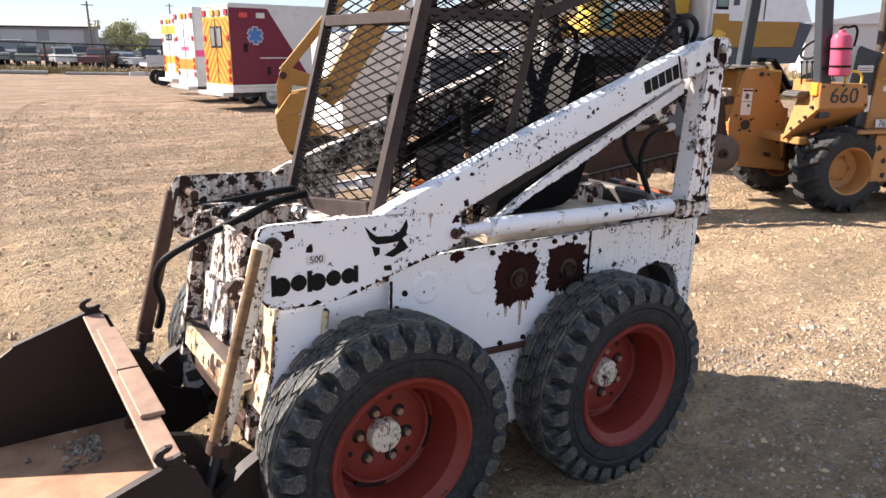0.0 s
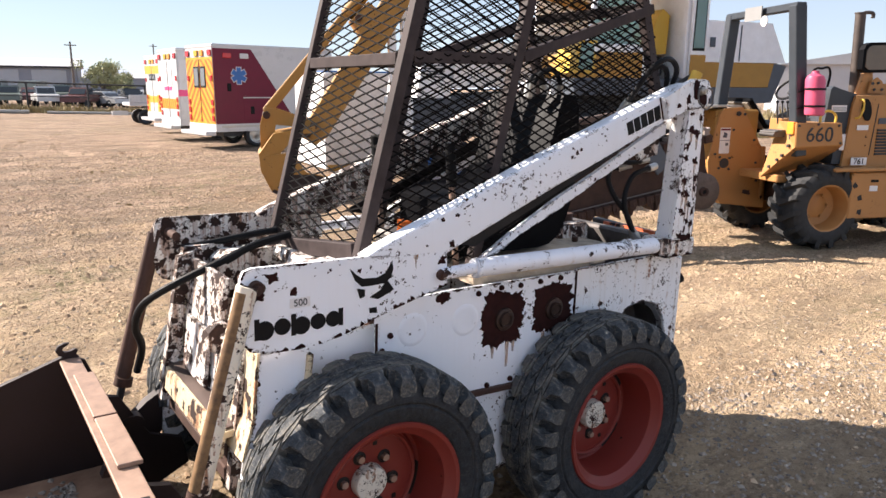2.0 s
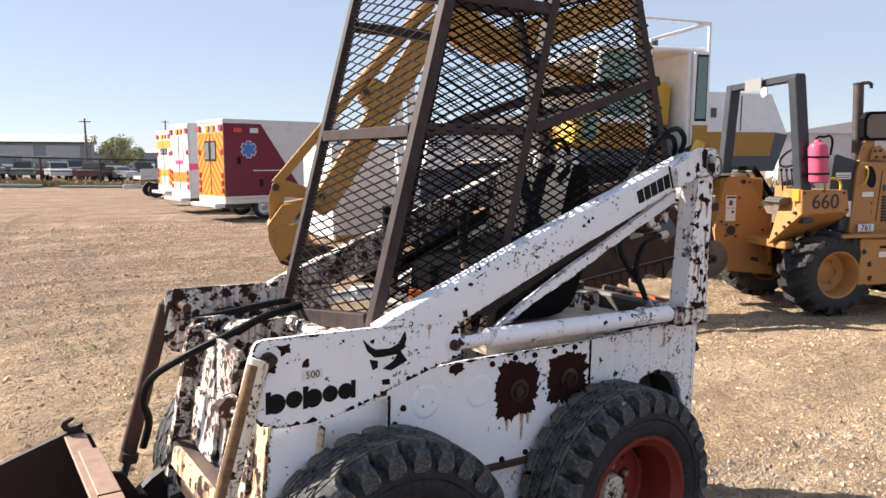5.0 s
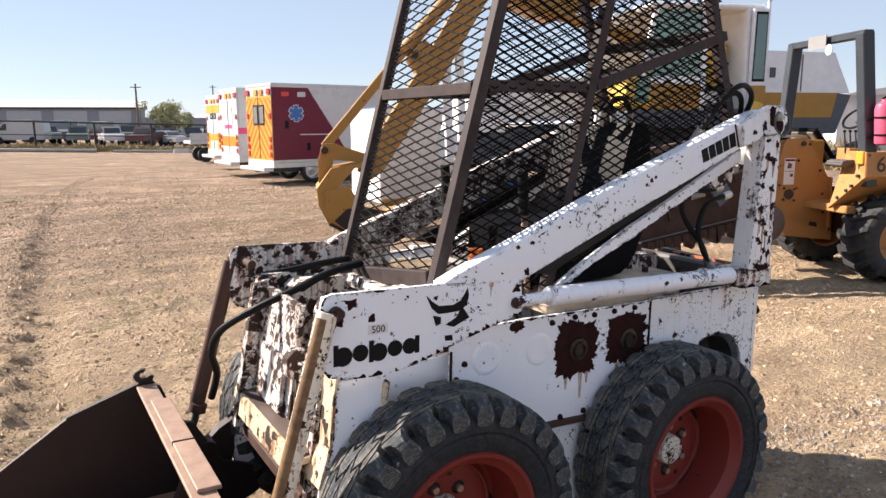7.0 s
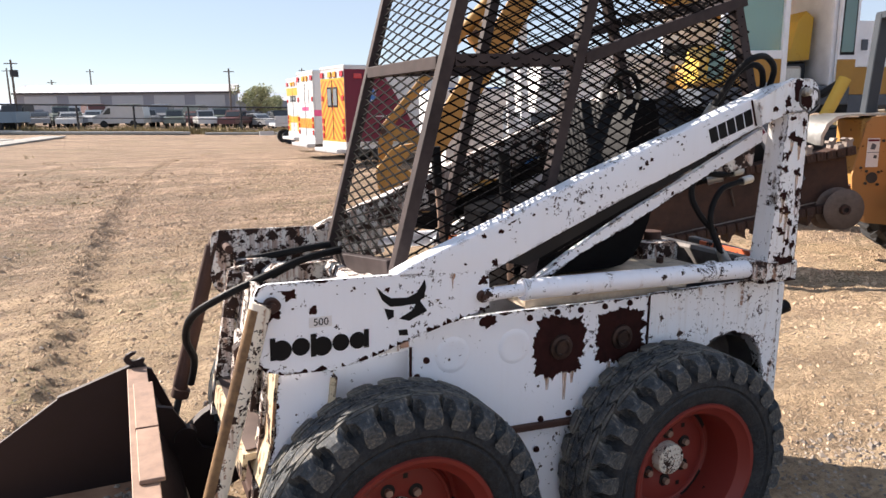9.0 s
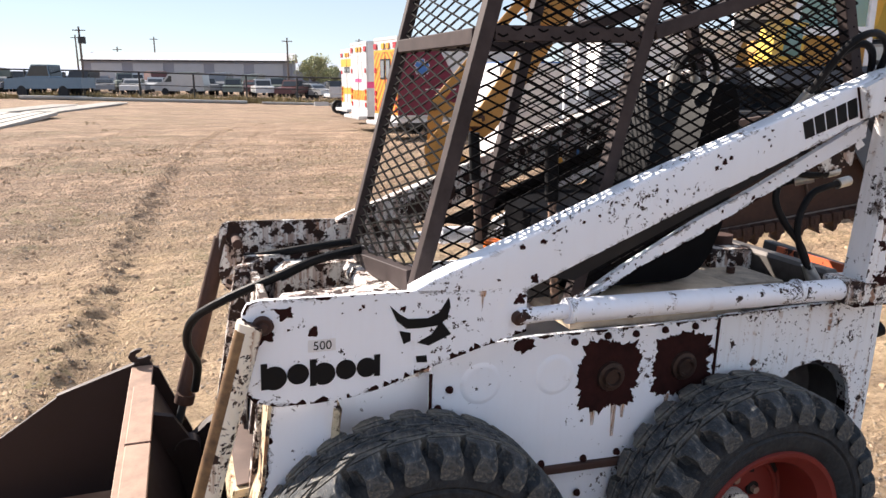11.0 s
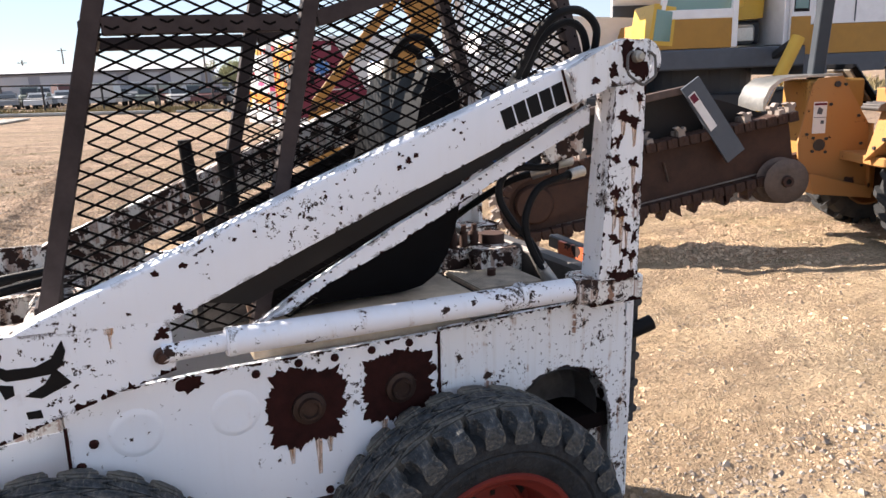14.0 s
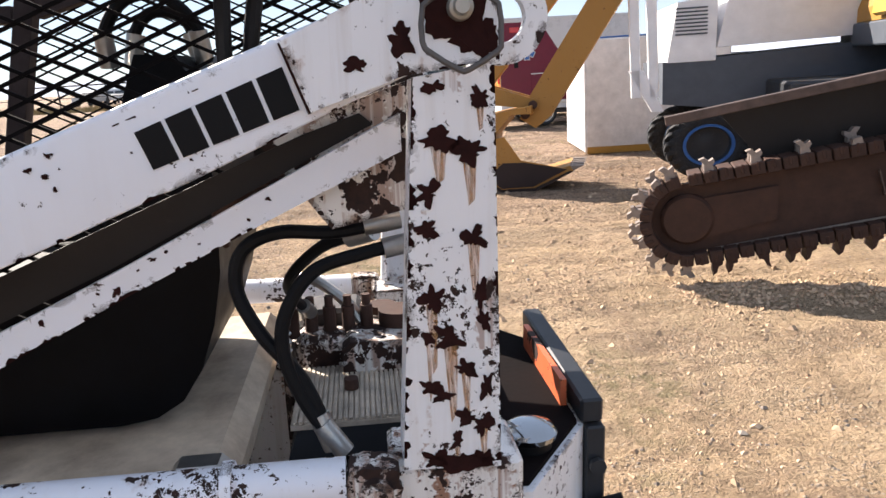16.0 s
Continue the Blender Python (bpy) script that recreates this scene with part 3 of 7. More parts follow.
# crumbly loose dirt along the ridge and in scattered patches behind the machine
for _ in range(2600):
    x = rnd.uniform(2.75, 4.4)
    y = 2.95 - 0.31 * (x - 2.9) + rnd.gauss(0, 0.12)
    lumps.append((x, y, ground_z(x, y) + relief(x, y) - 0.002, rnd.uniform(0.006, 0.020)))
tally = 0
while tally < 15000:
    x, y = rnd.uniform(1.4, 6.2), rnd.uniform(0.2, 4.4)
    if noise.noise((x * 2.1, y * 2.1, 41)) + 0.6 * noise.noise((x * 6, y * 6, 43)) > rnd.uniform(-0.05, 0.6):
        tally += 1
        lumps.append((x, y, ground_z(x, y) + relief(x, y) - 0.002, rnd.uniform(0.004, 0.011) * (2.0 if rnd.random() < 0.05 else 1)))
pebbles("dirt_clods", lumps, CLOD, "small crumbs and clods of dry tan dirt")
while len(spots) < 15500:
    x, y = rnd.uniform(0.9, 3.6), rnd.uniform(-1.2, 0.4)
    if noise.noise((x * 1.3, y * 1.3, 8)) > rnd.uniform(-0.8, 0.5):
        spots.append((x, y, ground_z(x, y) + relief(x, y), rnd.uniform(0.004, 0.013) * (1.8 if rnd.random() < 0.08 else 1)))
pebbles("gravel", spots, STONE, "loose grey-brown gravel scattered over the dirt")

# ---- the skid steer loader ----
YAWED = Matrix.Translation((0.5, 0.05, 0)) @ Matrix.Rotation(radians(2.0), 4, "Z") @ Matrix.Translation((-0.5, -0.05, 0))
LOADER = YAWED @ Matrix.Translation((0.011, 0, 0.285)) @ pose(0, 0, 0, 0, 1.6, 0) @ Matrix.Translation((0, 0, -0.345))
loader = thing("skid_steer_loader", LOADER, "old chipped white skid steer loader with red rims, on dirt", "skid steer")
MID = 0.86        # far side y = MID - y


def both(y):
    return ((y, 1), (MID - y, -1))


def flip(bm):
    """The same piece on the loader's other side."""
    for v in bm.verts:
        v.co.y = MID - v.co.y
    return bm


def wheel_part(cx, cz, far):
    y_out = -0.11
    sgn = -1 if far else 1
    # rim, deeply dished
    rim = lathe([(0.192, 0.165), (0.198, 0.170), (0.206, 0.168), (0.204, 0.155), (0.186, 0.13), (0.180, 0.06), (0.186, 0.030), (0.203, 0.012), (0.209, 0.004), (0.206, -0.002), (0.196, 0.0),
                 (0.184, 0.014), (0.172, 0.022), (0.166, 0.060), (0.164, 0.108), (0.161, 0.130), (0.152, 0.138), (0.143, 0.132), (0.130, 0.126), (0.070, 0.126), (0.06, 0.130), (0.0, 0.130)], 64)
    tyre = lathe([(0.196, 0.168), (0.206, 0.180), (0.245, 0.190), (0.285, 0.188), (0.298, 0.180), (0.308, 0.160), (0.316, 0.140), (0.318, 0.093), (0.316, 0.046), (0.308, 0.026), (0.298, 0.006), (0.285, -0.004), (0.262, -0.006), (0.256, -0.001), (0.250, -0.006), (0.225, -0.004), (0.208, 0.004), (0.197, 0.014)], 72)
    count = 27
    # stations across the tread: (offset along the turn, distance from the middle, top radius, bottom radius, half width along the turn)
    rows_of = {
        "rib": [(-0.085, 0.0028, 0.3425, 0.312, 0.1040), (0.015, 0.0180, 0.3430, 0.312, 0.1040), (0.015, 0.0195, 0.3430, 0.312, 0.1040), (-0.060, 0.0330, 0.3430, 0.312, 0.1040)],
        "mid": [(-0.060, 0.0385, 0.3430, 0.312, 0.1030), (0.022, 0.0500, 0.3425, 0.312, 0.1020)],
        "lug": [(0.022, 0.0560, 0.3425, 0.306, 0.1020), (0.022, 0.0660, 0.3415, 0.304, 0.0980), (0.012, 0.0750, 0.3395, 0.300, 0.0660), (0.004, 0.0880, 0.3350, 0.296, 0.0590), (0.0, 0.0980, 0.3250, 0.292, 0.0620), (0.0, 0.1025, 0.3060, 0.286, 0.0800), (0.0, 0.1005, 0.2880, 0.278, 0.0560)]}
    treads = []
    for s in (-1, 1):
        for kind, stn in rows_of.items():
            bm = bmesh.new()
            rows = []
            for da, dy, rt, rb, hw in stn:
                rows.append([bm.verts.new((r * math.cos(da + e), 0.093 + s * dy, r * math.sin(da + e))) for e, r in ((-hw, rb), (-hw + 0.004, rt - 0.0012), (-hw + 0.012, rt), (hw - 0.012, rt), (hw - 0.004, rt - 0.0012), (hw, rb))])
            for p, q in zip(rows, rows[1:]):
                for i in range(5):
                    bm.faces.new((p[i], p[i + 1], q[i + 1], q[i]))
            bm.faces.new(rows[0])
            bm.faces.new(rows[-1])
            treads.append((s, bm))
    # raised ring ribs on the sidewall
    cap = lathe([(0.0, 0.100), (0.036, 0.100), (0.044, 0.103), (0.047, 0.110), (0.048, 0.132)], 32)
    turn = random.Random(int(cx * 100) + 7 * far).uniform(0, 1)
    ring = lathe([(0.131, 0.128), (0.134, 0.121), (0.139, 0.119), (0.145, 0.124), (0.147, 0.136)], 56)
    nuts, wells, holes = [], [], []
    for k in range(6):
        a = 2 * math.pi * (k + turn) / 6
        c = (0.074 * math.cos(a), 0.0, 0.074 * math.sin(a))
        nuts.append(rod((c[0], 0.112, c[2]), (c[0], 0.130, c[2]), 0.0100, None, 6))
        wells.append(lathe([(0, 0.1235), (0.0165, 0.1235), (0.0185, 0.1245), (0.0185, 0.130)], 20, None, (c[0], 0.0, c[2])))
        if k % 2 == 0:
            q = (0.104 * math.cos(a + 0.5), 0.104 * math.sin(a + 0.5))
            holes.append(prism([(q[0] - 0.006, q[1] - 0.006), (q[0] + 0.006, q[1] - 0.006), (q[0] + 0.006, q[1] + 0.006), (q[0] - 0.006, q[1] + 0.006)], 0.1235, 0.1320))
    slots = []
    for k in range(4):
        a = math.pi / 2 * (k + turn)
        b = prism([((0.142 + 0.006 * abs(d)) * math.cos(a + d), (0.142 + 0.006 * abs(d)) * math.sin(a + d)) for d in (-0.34, -0.2, 0.0, 0.2, 0.34)] + [(0.158 * math.cos(a + d), 0.158 * math.sin(a + d)) for d in (0.3, 0.15, -0.15, -0.3)], 0.1265, 0.1385)
        slots.append(b)

    def settle(bm):
        for v in bm.verts:
            x, y, z = v.co
            y += y_out
            v.co = (x + cx, MID - y if far else y, z + cz)
        return bm

    holder = part("wheel", settle(rim), RIM_RED, loader, "faded red deep-dish steel wheel", True)
    part("tyre", settle(tyre), RUBBER, holder, "dusty black rubber tyre with chunky worn lugs", True)
    for s, bm in treads:
        for v in bm.verts:
            v.co.y = MID - v.co.y - y_out if far else v.co.y + y_out
        block0 = part("tread_block", bm, TREAD, holder)
        for k in range(count):
            ob = block0 if k == 0 else new("tread_block", block0.data)
            ob.parent = holder
            ob.matrix_local = Matrix.Translation((cx, 0, cz)) @ Matrix.Rotation(2 * math.pi * (k + 0.25 * s + 0.3 * (far != (cx > 0.5))) / count, 4, "Y")
    part("hub_cap", settle(cap), HUB_WHITE, holder, "round white hub cap speckled with rust", True)
    part("dish_ring", settle(ring), RIM_RED, holder, smooth=True)
    for b in nuts:
        part("lug_nut", settle(b), RUST_LIGHT, holder)
    for b in wells:
        part("nut_well", settle(b), GAP, holder, smooth=True)
    # holes and slots are solid pieces, their inner shade painted near-black
    for b in holes:
        part("square_hole", settle(b), GAP, holder)
    for b in slots:
        part("slot", settle(b), GAP, holder)


for far in (False, True):
    wheel_part(0.0, 0.338, far)
    wheel_part(0.833, 0.330, far)

# chassis and sides
part("chassis", box(-0.16, 1.28, 0.12, 0.74, 0.16, 0.46), WHITE_WORN, loader, "low chipped chassis box", edge=0.01)
for bm in (prism([(0.355, 0.47), (0.60, 0.462), (0.60, 0.20), (0.355, 0.20)], 0.088, 0.118),):
    part("lower_panel", bm, WHITE, loader, edge=0.003)
REAR_SIDE = [(0.792, 0.806), (1.30, 0.815), (1.322, 0.47), (1.325, 0.22), (1.285, 0.22), (1.268, 0.50), (1.25, 0.575), (1.20, 0.632), (1.13, 0.655), (1.05, 0.645), (1.0, 0.60), (0.975, 0.53), (0.97, 0.44), (0.792, 0.44)]
SIDE = [(0.058, 0.79), (0.30, 0.80), (0.788, 0.80), (0.788, 0.44), (0.62, 0.465), (0.33, 0.476), (0.16, 0.44), (0.058, 0.44)]
for y, s in both(0.082):
    far = s < 0
    for outline, name, m in ((REAR_SIDE, "rear_side_panel", WHITE_REAR), (SIDE, "side_panel", WHITE)):
        bm = prism(outline, 0.082, 0.094)
        part(name, flip(bm) if far else bm, m, loader, edge=0.002)
    # ledge where the panel meets the chassis
    bm = beam((0.33, 0.078, 0.474), (0.70, 0.078, 0.462), 0.02, 0.018)
    part("ledge", flip(bm) if far else bm, RUSTY, loader, edge=0.003)
    # inner wheel arch behind the front tyre, and the front upright
    bm = prism([(-0.16, 0.70), (0.14, 0.72), (0.14, 0.30), (-0.16, 0.30)], 0.13, 0.15)
    part("arch_panel", flip(bm) if far else bm, WHITE, loader, edge=0.003)
    bm = prism([(-0.268, 0.725), (-0.143, 0.715), (-0.150, 0.60), (-0.175, 0.45), (-0.215, 0.20), (-0.335, 0.18), (-0.322, 0.40), (-0.312, 0.46), (-0.284, 0.56)], 0.062, 0.076)
    up = part("front_upright", flip(bm) if far else bm, WHITE, loader, edge=0.003)
    bm = prism([(-0.150, 0.70), (-0.135, 0.70), (-0.165, 0.44), (-0.205, 0.20), (-0.220, 0.20), (-0.178, 0.44)], 0.052, 0.15)
    part("upright_flange", flip(bm) if far else bm, WHITE_FRONT, up, edge=0.002)
    bm = prism([(-0.276, 0.725), (-0.269, 0.725), (-0.286, 0.56), (-0.314, 0.46), (-0.321, 0.46), (-0.292, 0.56)], 0.058, 0.20)
    part("front_face", flip(bm) if far else bm, WHITE_FRONT, up, "yellow-tan chipped front face", edge=0.002)
    # inner front wall of the tub beside the operator's feet
    bm = prism([(-0.265, 0.86), (0.05, 0.88), (0.05, 0.35), (-0.33, 0.35)], 0.135, 0.165)
    part("tub_wall", flip(bm) if far else bm, WHITE_WORN, loader, "badly chipped white inner wall", edge=0.004)
    if far:
        part("front_bracket", flip(prism([(-0.29, 0.84), (-0.22, 0.86), (-0.20, 0.60), (-0.31, 0.40), (-0.36, 0.40)], 0.165, 0.20)), WHITE_WORN, loader, "chipped white bracket", edge=0.005)
    # upright post that carries the arm, folded from plate
    bm = prism([(1.194, 1.312), (1.278, 1.325), (1.278, 0.874), (1.166, 0.880)], 0.016, 0.030)
    post = part("post", flip(bm) if far else bm, WHITE_POST, loader, "white upright post with rust spots and rust runs", edge=0.003)
    for outline in ([(1.194, 1.310), (1.206, 1.312), (1.178, 0.884), (1.166, 0.884)], [(1.265, 1.322), (1.277, 1.322), (1.277, 0.880), (1.265, 0.880)]):
        bm = prism(outline, 0.0302, 0.082)
        part("flange", flip(bm) if far else bm, WHITE_POST, post, edge=0.002)
    bm = box(1.150, 1.306, 0.022, 0.13, 0.815, 0.878)
    part("post_foot", flip(bm) if far else bm, FOOT_PAINT, loader, "post foot with heavy rust bleeding", edge=0.006)
    # square plates behind the post top
    bm = prism([(1.02, 1.25), (1.20, 1.31), (1.19, 1.16), (1.10, 1.14)], 0.125, 0.140)
    part("gusset", flip(bm) if far else bm, WHITE_WORN, loader, edge=0.003)

# the arm: a flat front plate, a rounded tube rising from it, and a thick end plate with a lug at the pivot
ARM = [(-0.322, 0.880), (-0.320, 0.915), (-0.311, 0.932), (-0.292, 0.938), (-0.160, 0.937), (-0.003, 0.936), (0.116, 0.931), (0.246, 0.922), (0.250, 0.832), (0.208, 0.822),
       (0.144, 0.805), (0.039, 0.775), (-0.062, 0.742), (-0.119, 0.731), (-0.186, 0.727), (-0.261, 0.729), (-0.302, 0.741), (-0.318, 0.762), (-0.325, 0.790)]
TUBE_TOP = [(0.0, 0.934), (0.045, 0.956), (0.132, 0.991), (0.258, 1.040), (0.391, 1.096), (0.530, 1.153), (0.677, 1.209), (0.830, 1.267), (0.990, 1.328), (1.145, 1.386), (1.200, 1.402)]
TUBE_LOW = [(0.248, 0.921), (0.376, 0.976), (0.514, 1.034), (0.658, 1.094), (0.811, 1.154), (0.971, 1.219), (1.096, 1.274), (1.200, 1.318)]
END_PLATE = [(1.068, 1.350), (1.093, 1.282), (1.186, 1.314), (1.283, 1.327), (1.284, 1.412), (1.212, 1.415), (1.170, 1.399)]
STRIP = [(0.400, 0.872), (0.470, 0.888), (0.558, 0.938), (0.711, 1.004), (0.869, 1.083), (1.036, 1.163), (1.185, 1.232), (1.185, 1.274), (1.093, 1.228), (0.866, 1.115), (0.692, 1.034), (0.502, 0.934)]


def rounded_tube(top, low, y0, y1):
    """A box tube between a top and a bottom line, its long edges well rounded."""
    bm = bmesh.new()
    rows = []
    xs = np.linspace(top[0][0] + 0.005, low[-1][0], 60)
    low_line = [(0.0, 0.925)] + low
    for x in xs:
        t, b = np.interp(x, *zip(*top)), np.interp(x, *zip(*low_line))
        r = min(0.007, (t - b) * 0.3)
        ring = []
        for cy, cz, a0 in ((y0 + r, t - r, 180), (y1 - r, t - r, 90), (y1 - r * 0.5, b + r * 0.5, 0), (y0 + r * 0.35, b + r * 0.35, -90)):
            rr = r if a0 > 0 else r * 0.5 if a0 == 0 else r * 0.35
            ring += [bm.verts.new((x, cy + rr * math.cos(radians(a0 - 22.5 * k)), cz + rr * math.sin(radians(a0 - 22.5 * k)))) for k in range(5)]
        rows.append(ring)
    for p, q in zip(rows, rows[1:]):
        for i in range(20):
            bm.faces.new((p[i], p[(i + 1) % 20], q[(i + 1) % 20], q[i]))
    bm.faces.new(rows[0])
    bm.faces.new(rows[-1])
    return bm


def ring_plate(centre, outer, inner, y0, y1, segs=32):
    """A flat round plate with a hole, in the xz plane."""
    bm = bmesh.new()
    loops = [[bm.verts.new((centre[0] + r * math.cos(2 * math.pi * k / segs), y, centre[1] + r * math.sin(2 * math.pi * k / segs))) for k in range(segs)] for r, y in ((outer, y0), (outer, y1), (inner, y1), (inner, y0))]
    for a, b in zip(loops, loops[1:] + loops[:1]):
        for k in range(segs):
            bm.faces.new((a[k], a[(k + 1) % segs], b[(k + 1) % segs], b[k]))
    return bm


for far in (False, True):
    bm = prism(ARM, 0.036, 0.048)
    arm = part("lift_arm", flip(bm) if far else bm, WHITE_WORN if far else WHITE, loader, "white painted lift arm, chipped along its edges", edge=0.0015)
    bm = rounded_tube(TUBE_TOP, TUBE_LOW, 0.0362, 0.088)
    part("arm_tube", flip(bm) if far else bm, WHITE_WORN if far else WHITE, arm, "rounded white arm tube, chipped along its top", smooth=True)
    bm = prism(END_PLATE, 0.014, 0.035)
    part("end_plate", flip(bm) if far else bm, WHITE_REAR, arm, "thick white end plate with a rusty weld seam", edge=0.0025)
    bm = ring_plate((1.291, 1.369), 0.048, 0.025, 0.040, 0.058)
    part("pivot_lug", flip(bm) if far else bm, WHITE_POST, arm, "chipped rounded pivot lug", edge=0.002)
    bm = prism(STRIP, 0.094, 0.110)
    part("arm_brace", flip(bm) if far else bm, WHITE, loader, edge=0.002)
    # near-black strip: the dark of the gap between arm and brace, as colour
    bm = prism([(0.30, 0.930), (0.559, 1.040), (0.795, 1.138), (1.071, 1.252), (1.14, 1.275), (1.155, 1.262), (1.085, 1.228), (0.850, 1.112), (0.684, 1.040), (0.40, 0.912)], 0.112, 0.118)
    part("arm_underside", flip(bm) if far else bm, GAP, arm, "near-black plate filling the dark gap under the arm", edge=0.001)
    # rust-filled weld seam and edge chips
    bm = beam((1.066, 0.0345, 1.350), (1.091, 0.0345, 1.280), 0.004, 0.004, up=(0, 1, 0))
    part("seam", flip(bm) if far else bm, RUST_PATCH, arm)
    # front pin
    for x, z, r, name in ((-0.285, 0.892, 0.018, "pin"), (0.228, 0.864, 0.015, "pin")):
        b = lathe([(0, -0.020), (r * 0.45, -0.020), (r * 0.5, -0.014), (r * 0.85, -0.016), (r, -0.010), (r, 0.0)], 20, None, (x, 0.037, z))
        part(name, flip(b) if far else b, RUSTY, arm, smooth=True)
    b = lathe([(0, -0.024), (0.007, -0.024), (0.009, -0.018), (0.012, -0.016), (0.0135, 0.0)], 20, None, (1.244, 0.016, 1.377))
    part("pivot_pin", flip(b) if far else b, ALU, arm, "worn steel pivot pin", True)
    b = hose([(1.222, -0.002, 1.387), (1.206, -0.006, 1.378), (1.204, -0.010, 1.345), (1.212, -0.012, 1.334), (1.238, -0.014, 1.318), (1.248, -0.014, 1.318), (1.276, -0.012, 1.334), (1.280, -0.010, 1.345), (1.279, -0.006, 1.378), (1.262, -0.002, 1.387)], 0.0030, None, 8, 2)
    part("pin_loop", flip(b) if far else b, ENGINE, arm, "bent steel locking loop", True)
    b = prism(ragged(1.240, 1.370, 0.030, 0.030, 12, 40, 0.3), 0.0128, 0.0138)
    part("bare_ring", flip(b) if far else b, RUST_PATCH, arm)
    # lift cylinder
    b = rod((0.338, 0.034, 0.870), (1.100, 0.034, 0.864), 0.0265, None, 26)
    cyl = part("lift_cylinder", flip(b) if far else b, WHITE_CYL, loader, "white hydraulic lift cylinder, chipped", True)
    for x in (0.342, 0.962):
        b = rod((x, 0.034, 0.8700), (x + 0.012, 0.034, 0.8699), 0.0282, None, 26)
        part("collar", flip(b) if far else b, WHITE, cyl, smooth=True)
    b = rod((0.228, 0.034, 0.866), (0.340, 0.034, 0.870), 0.0165, None, 16)
    part("piston_rod", flip(b) if far else b, WHITE_CYL, cyl, "chipped white piston rod", True)
    b = lathe([(0, -0.016), (0.012, -0.016), (0.013, -0.012), (0.019, -0.012), (0.021, 0.0), (0.021, 0.05)], 20, None, (1.133, 0.012, 0.857))
    part("end_pin", flip(b) if far else b, WHITE_WORN, cyl, smooth=True)
    b = prism(ragged(1.131, 0.860, 0.031, 0.029, 31, 30, 0.10), 0.010, 0.05)
    part("cylinder_eye", flip(b) if far else b, WHITE_WORN, cyl, edge=0.003)

# blotches on the post where paint has fallen off, some with rust water run down from them
for k, (x, z, rx, rz, run) in enumerate(((1.218, 1.250, 0.016, 0.011, 0.03), (1.250, 1.238, 0.014, 0.012, 0.04), (1.207, 1.195, 0.010, 0.010, 0.0), (1.203, 1.158, 0.010, 0.008, 0.0), (1.252, 1.146, 0.012, 0.012, 0.05), (1.205, 1.078, 0.011, 0.015, 0.06), (1.258, 1.082, 0.007, 0.014, 0.0),
                                      (1.262, 1.052, 0.006, 0.010, 0.0), (1.224, 1.036, 0.014, 0.010, 0.08), (1.200, 1.036, 0.005, 0.006, 0.06), (1.240, 0.998, 0.009, 0.009, 0.05), (1.200, 0.980, 0.009, 0.006, 0.0), (1.212, 0.968, 0.010, 0.007, 0.0), (1.263, 0.975, 0.006, 0.014, 0.0),
                                      (1.240, 0.938, 0.008, 0.009, 0.0), (1.258, 0.928, 0.009, 0.010, 0.03), (1.228, 0.912, 0.006, 0.009, 0.03), (1.205, 0.890, 0.012, 0.010, 0.0), (1.236, 0.886, 0.026, 0.009, 0.0), (1.262, 0.885, 0.010, 0.009, 0.0), (1.262, 1.290, 0.008, 0.010, 0.02), (1.215, 1.302, 0.010, 0.006, 0.0))):
    chip = part("paint_chip", prism(ragged(x, z, rx, rz, 200 + k, 46, 0.42), 0.0149, 0.0157), RUST_PATCH, loader, "ragged chip of bare rust on the post")
    if run:
        w = 0.42 * rx
        part("drip", prism([(x - w * 1.4, z), (x + w * 1.4, z), (x + w * 0.8, z - rz - run), (x - w * 0.3, z - rz - run * 1.15)], 0.0154, 0.0158), RUST_STAIN, chip, "orange rust run")

# bare rust where the side panel lost its paint, with the chain case bolts
for x, z, rx, rz, sd in ((0.492, 0.686, 0.080, 0.082, 3), (0.694, 0.690, 0.080, 0.076, 8)):
    patch = part("rust_patch", prism(ragged(x, z, rx, rz, sd, 180, 0.16), 0.0800, 0.0822), RUST_PATCH, loader, "ragged patch of bare dark rust")
    part("axle_cap", lathe([(0, -0.012), (0.016, -0.012), (0.018, -0.018), (0.023, -0.018), (0.025, -0.010), (0.034, -0.008), (0.036, 0.0)], 24, None, (x + 0.003, 0.081, z)), AXLE, patch, "rusty axle cap", True)
    for dx, ln in ((-0.45, 0.030), (0.25, 0.060), (0.55, 0.022)):
        a = x + rx * dx
        part("drip", prism([(a - 0.0075, z - rz * 0.9), (a + 0.0075, z - rz * 0.9), (a + 0.004, z - rz - ln * 1.2), (a - 0.003, z - rz - ln * 1.2)], 0.0806, 0.0818), RUST_STAIN, patch, "orange rust run")
for x, z in ((0.395, 0.778), (0.48, 0.785), (0.555, 0.783), (0.635, 0.785), (0.72, 0.787), (0.775, 0.72), (0.775, 0.655), (0.075, 0.66), (0.33, 0.49), (0.44, 0.487), (0.53, 0.49), (0.43, 0.40), (0.1, 0.70)):
    part("bolt", lathe([(0, -0.009), (0.006, -0.009), (0.0085, -0.004), (0.009, 0.0)], 8, None, (x, 0.082, z)), RUST_PATCH, loader)
for x in (0.172, 0.351):
    part("dimple", lathe([(0, -0.0022), (0.026, -0.0024), (0.036, -0.0040), (0.042, -0.0026), (0.049, 0.0005)], 28, None, (x, 0.082, 0.705)), WHITE, loader, smooth=True)
part("arm_rub_mark", prism(ragged(0.275, 0.783, 0.022, 0.016, 4, 20), 0.0802, 0.0822), RUST_PATCH, loader)
part("seam_strip", box(0.787, 0.793, 0.079, 0.083, 0.45, 0.80), RUST_PATCH, loader)
